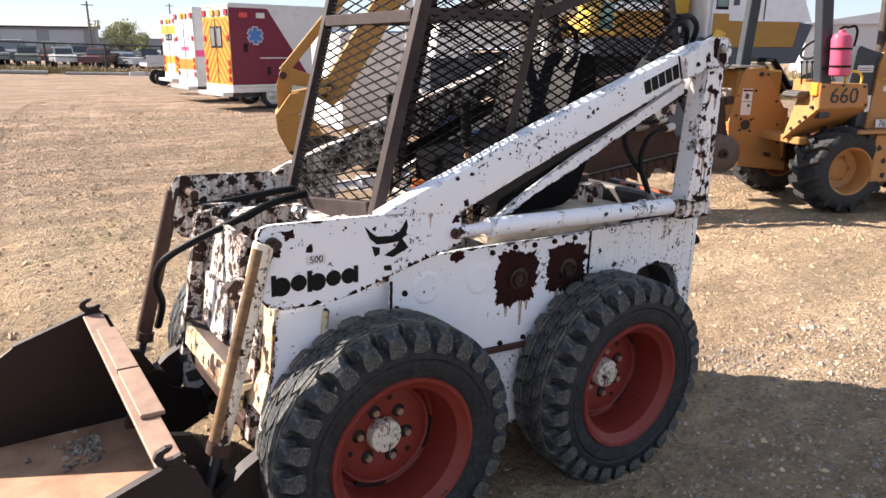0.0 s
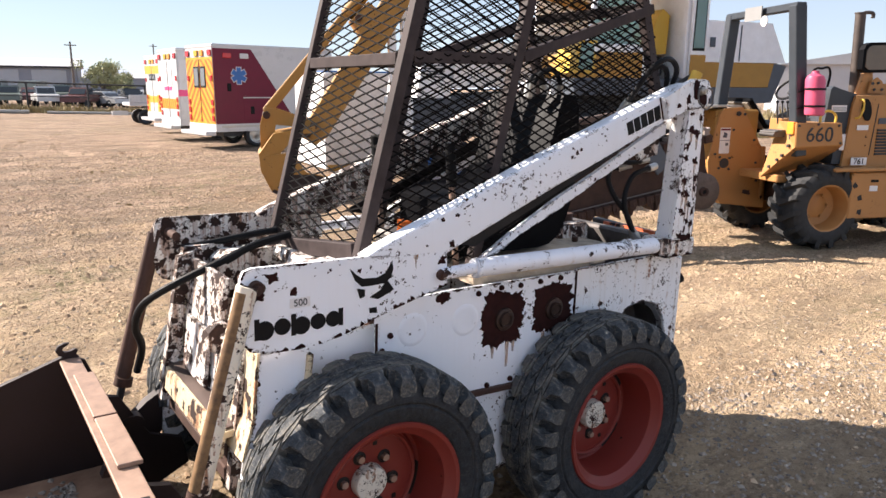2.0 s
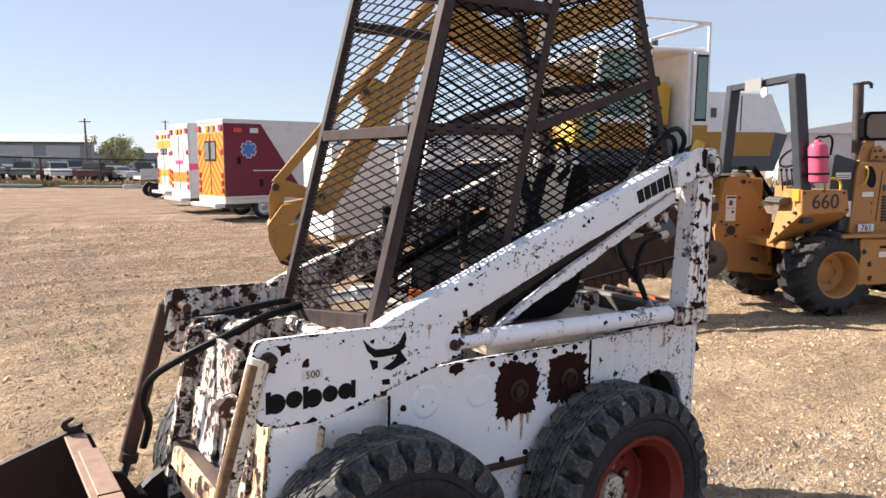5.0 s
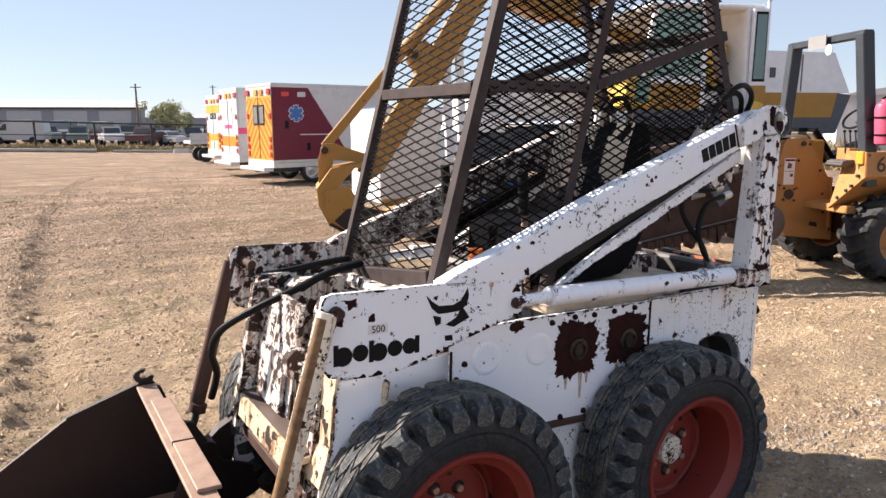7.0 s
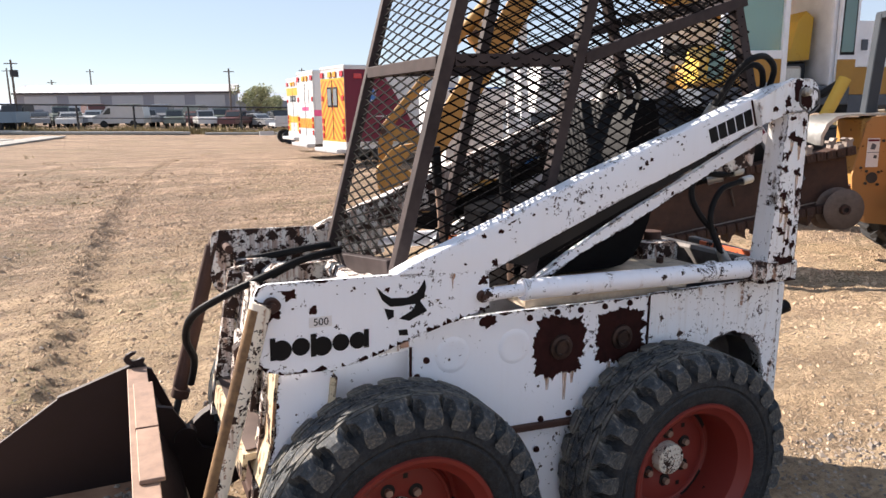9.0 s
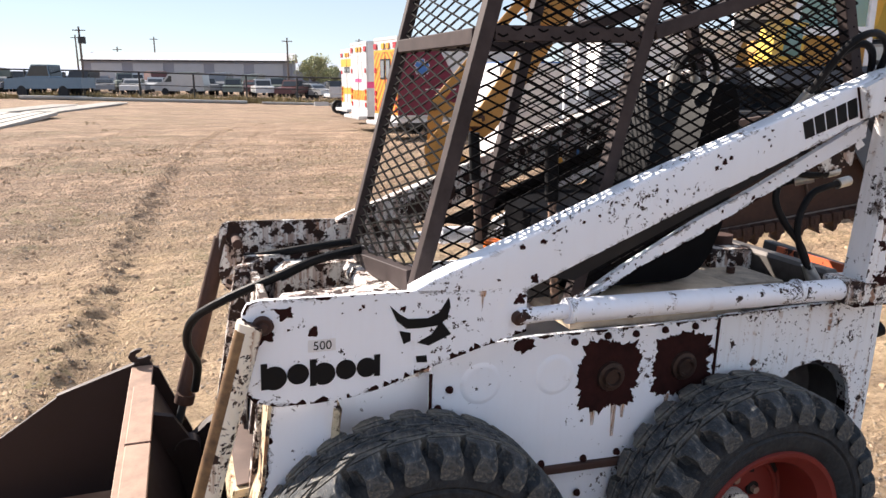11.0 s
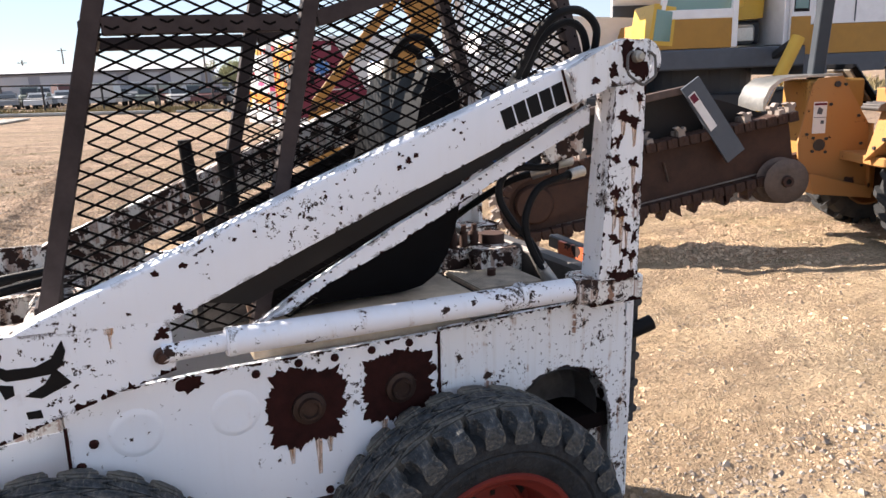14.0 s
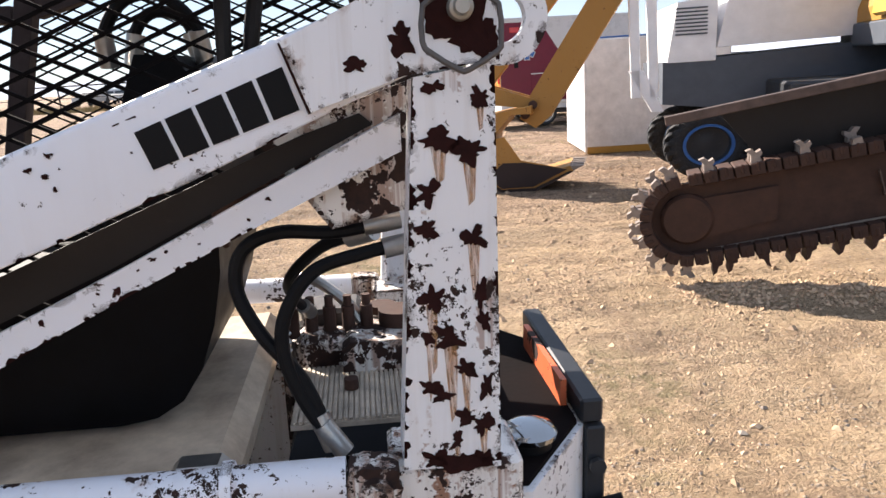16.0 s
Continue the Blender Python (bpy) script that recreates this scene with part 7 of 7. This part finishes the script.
def ambulance(at, kind, label):
    am = thing("ambulance", at, label, "ambulance", "parked ambulances")
    body = AMB_WHITE
    mod = part("module", box(0.0, 3.9, 0.0, 2.35, 0.62, 2.86), body, am, edge=0.05)
    part("roof_trim", box(-0.01, 3.92, -0.01, 2.36, 2.80, 2.90), AMB_WHITE, am, edge=0.02)
    part("skirt", box(-0.012, 3.9, -0.012, 2.362, 0.50, 0.70), AMB_WHITE, am, edge=0.01)
    part("rear_bumper", box(-0.30, 0.0, 0.05, 2.30, 0.40, 0.52), AMB_WHITE, am, "white diamond-plate bumper step", edge=0.02)
    back = part("rear_panel", box(-0.006, -0.001, 0.04, 2.31, 0.72, 2.55), {"red": AMB_YELLOW, "pink": AMB_WHITE, "yellow": AMB_WHITE}[kind], am)
    if kind == "red":
        chevrons(am, 0.05, 2.30, 0.74, 2.50)
        red = prism([(0.0, 0.72), (0.0, 2.78), (1.15, 2.78), (2.55, 0.72)], -0.008, -0.001)
        part("red_side", red, AMB_RED, am, "dark red slanted side panel")
        rim = bmesh.new()
        for k in range(3):
            a = k * math.pi / 3
            c, q = math.cos(a), math.sin(a)
            prism([(0.75 + c * p - q * r, 2.05 + q * p + c * r) for p, r in ((-0.085, -0.245), (0.085, -0.245), (0.085, 0.245), (-0.085, 0.245))], -0.0095 - 0.0002 * k, -0.0085, rim)
        part("star_rim", rim, AMB_WHITE, am, "white edge round the blue star")
        star = bmesh.new()
        for k in range(3):
            a = k * math.pi / 3
            c, s = math.cos(a), math.sin(a)
            prism([(0.75 + c * p - s * q, 2.05 + s * p + c * q) for p, q in ((-0.066, -0.225), (0.066, -0.225), (0.066, 0.225), (-0.066, 0.225))], -0.014 - 0.001 * k, -0.0095, star)
        part("blue_star", star, AMB_BLUE, am, "blue six-armed star decal")
        part("locker", box(0.85, 1.85, -0.016, -0.009, 0.80, 1.45), AMB_RED, am, edge=0.004)
        part("locker_edge", box(0.85, 1.85, -0.020, -0.0165, 1.43, 1.46), AMB_WHITE, am)
        for x, z in ((0.38, 1.62), (1.06, 0.98)):
            part("latch", box(x, x + 0.12, -0.022, -0.010, z, z + 0.22), HOSE, am, edge=0.01)
        part("rub_rail", box(0.15, 2.6, -0.03, -0.013, 0.62, 0.68), STEEL, am)
    elif kind == "pink":
        part("yellow_band", box(-0.012, -0.007, 0.06, 2.3, 1.02, 1.34), AMB_YELLOW, am)
        for k in range(9):
            part("orange_slash", prism([(0.1 + 0.24 * k, 1.03), (0.2 + 0.24 * k, 1.03), (0.32 + 0.24 * k, 1.33), (0.22 + 0.24 * k, 1.33)], -0.0165, -0.0125, None, "yz"), AMB_ORANGE, am)
        part("pink_word", box(-0.012, -0.007, 0.75, 1.65, 1.60, 1.74), AMB_PINK, am, "magenta bar in place of lettering")
        part("side_band", box(0.0, 3.9, -0.008, -0.001, 1.42, 1.62), AMB_PINK, am)
    else:
        for y0, y1, z0, z1 in ((0.05, 2.3, 2.2, 2.5), (0.05, 0.55, 0.75, 1.4), (1.8, 2.3, 0.75, 1.4), (0.05, 2.3, 1.1, 1.35)):
            part("yellow_block", box(-0.014, -0.007, y0, y1, z0, z1), AMB_YELLOW, am)
    for y0 in (0.66, 1.22):
        low = 1.95 if kind == "yellow" else 1.72
        win = part("rear_window", box(-0.020, -0.010, y0, y0 + 0.44, low, 2.30 if kind != "yellow" else 2.18), STICKER if kind == "pink" else HOSE, am, "rear window", edge=0.01)
        part("pane", box(-0.024, -0.021, y0 + 0.05, y0 + 0.39, low + 0.05, 2.25 if kind != "yellow" else 2.13), FROSTED if kind == "pink" else AMB_GLASS, win)
    part("door_gap", box(-0.021, -0.010, 1.168, 1.180, 0.75, 2.5), GREY, am)
    for y0, m in ((0.08, RED_LENS), (0.75, MARKER), (1.22, AMB_YELLOW), (1.98, RED_LENS)):
        part("lamp", box(-0.04, -0.008, y0, y0 + 0.28, 2.58, 2.74), m, am, "signal lamp", edge=0.01)
    for x0, m in ((0.28, RED_LENS), (0.80, AMB_WHITE)):
        part("lamp", box(x0, x0 + 0.26, -0.04, -0.009, 2.52, 2.66), m, am, "signal lamp", edge=0.01)
    for y0 in (0.10, 2.08):
        for z0 in (0.80, 1.02, 1.24, 1.9):
            part("tail_lamp", box(-0.03, -0.010, y0, y0 + 0.16, z0, z0 + 0.15), RED_LENS, am, edge=0.008)
    part("cab", prism([(3.9, 0.5), (3.9, 2.15), (4.5, 2.15), (5.05, 1.45), (5.75, 1.30), (5.85, 0.5)], 0.2, 2.15), AMB_WHITE, am, edge=0.06)
    part("cab_window", prism([(4.0, 1.5), (4.0, 2.05), (4.45, 2.05), (4.85, 1.5)], 0.185, 0.199), DARK_GLASS, am)
    part("underbody", box(0.3, 5.0, 0.3, 2.05, 0.36, 0.62), GREY_DARK, am)
    for x in (1.25, 5.0):
        for cy in (0.04, 2.03):
            tractor_wheel(am, x, cy, 0.40, 0.40, 0.28, 0.23, RUBBER, STEEL, 0)
    return am


SLIM = Matrix.Diagonal((1, 0.76, 1, 1))
SLIM_FAR = Matrix.Diagonal((1, 0.82, 1, 1))
ambulance(frame_at(3.592, 14.12, math.cos(0.165), math.sin(0.165), -0.06, 0.767) @ SLIM, "red", "red and white ambulance with orange chevrons on the back")
ambulance(frame_at(3.51, 16.94, math.cos(0.085), math.sin(0.085), -0.06, 0.775) @ SLIM_FAR, "pink", "white ambulance with a yellow band and magenta marks")
ambulance(frame_at(4.00, 21.30, math.cos(0.079), math.sin(0.079), -0.06, 0.775) @ SLIM_FAR, "yellow", "white ambulance with yellow blocks on its back")


# ---- far yard ----
def car(at, colour, shape, label, category="car"):
    c = thing("parked_" + category, at, label, category, "vehicles beyond the fence")
    shapes = {
        "car": ([(-2.1, 0.35), (-2.15, 0.75), (-2.0, 0.95), (-1.3, 1.0), (1.1, 0.95), (2.1, 0.80), (2.2, 0.4)], [(-1.55, 0.98), (-1.05, 1.42), (0.35, 1.42), (0.95, 0.96)]),
        "pickup": ([(-2.6, 0.55), (-2.6, 1.08), (-0.45, 1.08), (-0.45, 1.1), (1.1, 1.1), (2.4, 1.02), (2.5, 0.5)], [(-0.5, 1.1), (-0.42, 1.72), (0.62, 1.72), (1.1, 1.1)]),
        "van": ([(-2.3, 0.4), (-2.35, 1.0), (-2.25, 1.95), (-1.0, 2.02), (0.9, 1.98), (1.6, 1.25), (2.3, 1.05), (2.35, 0.4)], [(0.75, 1.3), (0.7, 1.85), (0.95, 1.85), (1.5, 1.28)]),
    }
    low, top = shapes[shape]
    part("body", prism(low, -0.85, 0.85), colour, c, edge=0.06)
    if shape != "van":
        part("cabin", prism(top, -0.74, 0.74), colour, c, edge=0.05)
    ins = [(x * 0.93, z - 0.06 if z > 1.2 else z + 0.06) for x, z in top]
    for y in (-0.745, 0.735) if shape != "van" else (-0.86, 0.85):
        part("side_window", prism(ins, y, y + 0.012), DARK_GLASS, c)
    x0, z0 = top[-1]
    x1, z1 = top[-2]
    for (xa, za), (xb, zb), d in (((x0, z0), (x1, z1), 1), (top[0], top[1], -1)):
        q = beam((xa * 0.98 + 0.02 * d, -0.0, za + 0.06), (xb + 0.03 * d, 0.0, zb - 0.06), 1.3, 0.014, None, (d, 0, 1))
        part("screen", q, DARK_GLASS, c)
    for x in (-1.35, 1.35):
        for y in (-0.86, 0.66):
            w = part("wheel", lathe([(0, 0.05), (0.18, 0.02), (0.22, 0.0), (0.33, 0.0), (0.345, 0.03), (0.345, 0.17), (0.33, 0.2), (0, 0.2)], 20, None, (x, y, 0.345)), RUBBER, c, smooth=True)
    return c


paints = {n: plain(n, c, 0.35, 0, 0.08, 2, 0, 0.5) for n, c in (("white_car_paint", (0.46, 0.46, 0.46)), ("silver_car_paint", (0.17, 0.175, 0.185)), ("black_car_paint", (0.020, 0.021, 0.025)), ("pale_blue_car_paint", (0.13, 0.20, 0.27)), ("red_car_paint", (0.10, 0.03, 0.025)), ("green_car_paint", (0.12, 0.14, 0.12)))}
lot = ((-19, 78.0, 100, "silver_car_paint", "car"), (-15.2, 76.5, 80, "pale_blue_car_paint", "pickup"), (-11.6, 75.8, 100, "black_car_paint", "van"), (-9.4, 73.0, 85, "silver_car_paint", "car"), (-7.0, 74.2, 70, "silver_car_paint", "car"),
       (-6.8, 71.8, 96, "white_car_paint", "car"), (-2.6, 72.6, 200, "white_car_paint", "van"), (-0.4, 76.0, 82, "silver_car_paint", "pickup"), (2.0, 71.0, 95, "green_car_paint", "pickup"), (4.6, 70.2, 88, "white_car_paint", "pickup"),
       (7.4, 69.0, 120, "red_car_paint", "pickup"), (9.5, 70.5, 60, "white_car_paint", "car"), (11.8, 72.0, 85, "black_car_paint", "pickup"), (15.0, 73.0, 85, "silver_car_paint", "car"), (-24, 77, 95, "white_car_paint", "pickup"))
for x, y, yaw, colour, shape in lot:
    car(Matrix.Translation((x, y, ground_z(x, y))) @ Matrix.Rotation(radians(-yaw), 4, "Z"), paints[colour], shape, colour.replace("_car_paint", "").replace("_", " ") + " " + shape + " parked on the dirt behind the fence", shape)
rnd = random.Random(17)
for row, (yy, n) in enumerate(((80.0, 16), (87.0, 16))):
    for k in range(n):
        x, y = -30 + 3.1 * k + rnd.uniform(-0.5, 0.5), yy - 0.06 * (3.1 * k) + rnd.uniform(-0.6, 0.6)
        colour, shape = rnd.choice(("silver_car_paint", "black_car_paint", "white_car_paint", "silver_car_paint", "red_car_paint", "green_car_paint")), rnd.choice(("car", "pickup", "car", "van"))
        car(Matrix.Translation((x, y, ground_z(x, y))) @ Matrix.Rotation(radians(-90 + rnd.uniform(-25, 25)), 4, "Z") @ Matrix.Diagonal((1, 1, 1.12, 1)), paints[colour], shape, colour.replace("_car_paint", "").replace("_", " ") + " " + shape + " parked in a far row behind the fence", shape)
old = car(Matrix.Translation((-10.6, 54.5, ground_z(-10, 54))) @ Matrix.Rotation(radians(160), 4, "Z") @ Matrix.Diagonal((1.05, 1.05, 1.32, 1)), paints["pale_blue_car_paint"], "pickup", "pale blue and white old pickup standing in the yard", "pickup")
part("hood_stripe", box(-2.55, 2.4, -0.862, -0.852, 0.78, 0.95), AMB_WHITE, old)
flat = thing("flatbed_truck", Matrix.Translation((6.0, 35.0, ground_z(6, 35))), "white flatbed truck with a low tail hitch", "truck")
part("bed", box(-0.6, 3.6, -0.1, 1.9, 0.92, 1.08), AMB_WHITE, flat, edge=0.02)
part("bed_side", box(-0.6, 3.6, -0.1, -0.02, 1.08, 1.45), AMB_WHITE, flat, edge=0.02)
part("headboard", box(0.9, 1.0, -0.1, 1.9, 1.08, 2.0), GREY, flat, edge=0.02)
part("truck_cab", prism([(1.2, 0.7), (1.2, 2.1), (2.2, 2.1), (2.7, 1.4), (3.6, 1.3), (3.6, 0.7)], -0.05, 1.85), AMB_WHITE, flat, edge=0.06)
part("truck_window", prism([(1.35, 1.45), (1.35, 2.0), (2.1, 2.0), (2.5, 1.45)], -0.07, -0.052), DARK_GLASS, flat)
part("hitch", box(-1.3, -0.6, 0.4, 0.6, 0.5, 0.7), AMB_WHITE, flat)
for x in (0.1, 3.0):
    for cy in (-0.05, 1.55):
        tractor_wheel(flat, x, cy, 0.40, 0.40, 0.26, 0.2, RUBBER, GREY_DARK, 0)

# pipe fence with posts and rails
fence = thing("pipe_fence", Matrix.Identity(4), "dark pipe fence with straight posts along the yard", "fence")
F0, F1 = Vector((-34, 57.2, 0)), Vector((46, 50.5, 0))
n_posts = 23
tops = []
for k in range(n_posts):
    p = F0.lerp(F1, k / (n_posts - 1))
    z = ground_z(p.x, p.y)
    part("post", rod((p.x, p.y, z - 0.1), (p.x, p.y, z + 1.98), 0.068, None, 8), FENCE, fence)
    tops.append(Vector((p.x, p.y, z)))
for a, b in zip(tops, tops[1:]):
    for h in (1.93, 1.05):
        part("rail", rod(a + Vector((0, 0, h)), b + Vector((0, 0, h)), 0.055 if h > 1.5 else 0.03, None, 8), FENCE, fence)


def brush(name, places, label, material):
    """Dry weeds: (x, y, height, spread) tufts of thin blades in one mesh."""
    rnd = random.Random(21)
    vs, fs = [], []
    for x, y, h, s in places:
        z = ground_z(x, y)
        for _ in range(9):
            a, l, px_, py_ = rnd.uniform(0, 6.28), h * rnd.uniform(.5, 1.15), x + rnd.gauss(0, s), y + rnd.gauss(0, s)
            w = 0.02 + 0.035 * rnd.random() * h
            dx, dy, ex, ey = math.cos(a) * w, math.sin(a) * w, rnd.gauss(0, 0.22) * h, rnd.gauss(0, 0.22) * h
            k = len(vs)
            vs += [(px_ - dx, py_ - dy, z), (px_ + dx, py_ + dy, z), (px_ + ex + dx * 1.6, py_ + ey + dy * 1.6, z + l * .6), (px_ + ex * 1.6, py_ + ey * 1.6, z + l)]
            fs += [(k, k + 1, k + 2), (k, k + 2, k + 3)]
    me = bpy.data.meshes.new(name)
    me.from_pydata(vs, [], fs)
    me.materials.append(material)
    return tagged(new(name, me), label, "weeds", kind="stuff")


rnd = random.Random(4)
tufts = []
for k in range(2600):
    t = rnd.random()
    p = F0.lerp(F1, t)
    tufts.append((p.x, p.y - rnd.uniform(-1.5, 2.2) ** 1 + 0.5, rnd.uniform(0.25, 0.75) * (0.6 + 0.6 * abs(noise.noise((p.x * 0.3, 0, 0)))), 0.22))
for k in range(500):
    tufts.append((rnd.uniform(22, 45), rnd.uniform(16, 30), rnd.uniform(0.5, 1.2), 0.35))
brush("dry_weeds", tufts, "dry brown weeds along the fence", BRUSH)
grass = []
for k in range(300):
    x, y = rnd.uniform(-6, 9), rnd.uniform(5, 30)
    if noise.noise((x * 0.4, y * 0.4, 9)) > 0.12:
        grass.append((x, y, rnd.uniform(0.008, 0.022), 0.10))
brush("sparse_grass", grass, "sparse short dry grass tufts", BRUSH)

# boards and pipes lying on the ground
for x, y, l, w, yaw, h in ((-6.7, 25.0, 9.0, 1.9, 91, 0.15), (-6.4, 39.5, 12.5, 1.3, 82, 0.10), (-8.4, 36.0, 11.0, 1.3, 81, 0.10)):
    st = thing("board_stack", Matrix.Translation((x, y, ground_z(x, y))) @ Matrix.Rotation(radians(yaw), 4, "Z"), "stack of weathered grey boards lying flat on the dirt", "board", "boards on the ground")
    for k in range(5):
        part("board", box(-l / 2 + 0.1 * (k % 3), l / 2 - 0.13 * (k % 2), -w / 2 + k * w / 5, -w / 2 + (k + 0.93) * w / 5, 0, h * (0.8 + 0.1 * (k % 3))), TIMBER, st, edge=0.006)
for x0, y0, x1, y1, r in ((-8.5, 51.5, 2.2, 50.9, 0.12), (3.2, 51.2, 9.5, 50.6, 0.09), (-12, 52.2, -8.0, 51.9, 0.14)):
    part_ = rod((x0, y0, ground_z(x0, y0) + r), (x1, y1, ground_z(x1, y1) + r), r, None, 14)
    tagged(finish(part_, "long_pipe", TIMBER), "long pale grey pipe lying along the fence", "pipe", "pipes along the fence")

# long metal building
bl = thing("metal_building", frame_at(-18.1, 121.6, 30.5, -5.0), "long grey metal building with pale roof and shutter doors", "building")
part("wall", box(0, 31, 0, 12, 0, 4.05), BUILDING, bl)
part("roof", prism([(-0.3, 4.0), (6.0, 5.3), (12.3, 4.0), (12.3, 3.9), (6, 5.18), (-0.3, 3.88)], -0.4, 31.4, None, "yz"), ROOF, bl, "pale metal roof")
for k in range(5):
    part("shutter_door", box(1.2 + 6.0 * k, 5.6 + 6.0 * k, -0.10, -0.01, 0.2, 3.5), BUILDING_DOOR, bl)
part("eave", box(-0.3, 31.3, -0.4, -0.28, 3.80, 4.02), GREY_DARK, bl)
shed = thing("white_shed", frame_at(58, 36, 0.6, -0.8), "pale distant shed with a low gable", "building")
part("wall", box(0, 14, 0, 16, 0, 4.2), ROOF, shed)
part("roof", prism([(-0.3, 4.2), (7, 5.4), (14.3, 4.2)], -0.3, 16.3), BUILDING_DOOR, shed)
shed2 = thing("far_shed", frame_at(8, 170, 1, 0), "long low distant shed roof in haze", "building")
part("wall", box(0, 60, 0, 12, 0, 3.5), BUILDING, shed2)
part("roof", prism([(-0.3, 3.5), (6.0, 4.6), (12.3, 3.5)], -0.3, 60.3, None, "yz"), BUILDING_DOOR, shed2)

# poles
for x, y, h, lamp in ((10.6, 104, 7.4, 0), (-14.8, 98.5, 7.4, 1), (-14.7, 137.0, 6.5, 0), (-9.5, 150, 9.0, 0), (30.0, 150, 10, 0), (34.0, 160, 9, 0), (-20, 130, 8, 0)):
    z = ground_z(x, y)
    pl = thing("utility_pole", Matrix.Translation((x, y, z)), "weathered wooden utility pole with crossarm", "pole", "utility poles")
    part("shaft", rod((0, 0, -0.3), (0, 0, h), 0.16, None, 10, 0.11), POLE, pl)
    part("crossarm", box(-0.7, 0.7, -0.06, 0.06, h - 0.5, h - 0.38), POLE, pl)
    if lamp:
        part("transformer", rod((0.25, -0.2, h - 2.0), (0.25, -0.2, h - 1.2), 0.45, None, 14), GREY_DARK, pl)


# tree
def tree(x, y, height, spread, seed):
    rnd = random.Random(seed)
    t = thing("tree", Matrix.Translation((x, y, ground_z(x, y))), "broad olive-green tree beyond the building", "tree", "far trees")
    trunk = rod((0, 0, -0.2), (0, 0, height * 0.35), 0.22, None, 8, 0.15)
    tips = []
    for k in range(8):
        a = k * 0.785 + rnd.uniform(-.3, .3)
        tip = (math.cos(a) * spread * rnd.uniform(.4, .75), math.sin(a) * spread * rnd.uniform(.4, .75), height * rnd.uniform(.45, .85))
        rod((0, 0, height * rnd.uniform(.15, .35)), tip, 0.10, trunk, 6, 0.03)
        tips.append(tip)
    part("trunk", trunk, POLE, t)
    vs, fs = [], []
    blobs = [(rnd.gauss(0, spread * 0.45), rnd.gauss(0, spread * 0.45), height * rnd.uniform(.35, .92), rnd.uniform(.45, .95)) for _ in range(34)] + [(*p, 0.9) for p in tips]
    for bx, by, bz, br in blobs:
        for _ in range(90):
            v = Vector((rnd.gauss(0, 1), rnd.gauss(0, 1), rnd.gauss(0, 0.8)))
            v = v.normalized() * br * rnd.uniform(.5, 1.1)
            n = Vector((rnd.gauss(0, 1), rnd.gauss(0, 1), rnd.gauss(0, 1))).normalized()
            a = n.orthogonal().normalized() * 0.16
            b = n.cross(a).normalized() * 0.10
            c = Vector((bx, by, bz)) + v
            k = len(vs)
            vs += [c - a, c + b, c + a, c - b]
            fs.append((k, k + 1, k + 2, k + 3))
    me = bpy.data.meshes.new("crown")
    me.from_pydata(vs, [], fs)
    me.materials.append(LEAF)
    ob = new("crown", me)
    ob.parent = t


tree(15.75, 115, 5.6, 2.6, 2)
tree(19.1, 122, 3.9, 2.0, 6)
tree(62.0, 60, 4.0, 3.0, 9)

# low hills on the horizon, the distance haze painted in as pale blue
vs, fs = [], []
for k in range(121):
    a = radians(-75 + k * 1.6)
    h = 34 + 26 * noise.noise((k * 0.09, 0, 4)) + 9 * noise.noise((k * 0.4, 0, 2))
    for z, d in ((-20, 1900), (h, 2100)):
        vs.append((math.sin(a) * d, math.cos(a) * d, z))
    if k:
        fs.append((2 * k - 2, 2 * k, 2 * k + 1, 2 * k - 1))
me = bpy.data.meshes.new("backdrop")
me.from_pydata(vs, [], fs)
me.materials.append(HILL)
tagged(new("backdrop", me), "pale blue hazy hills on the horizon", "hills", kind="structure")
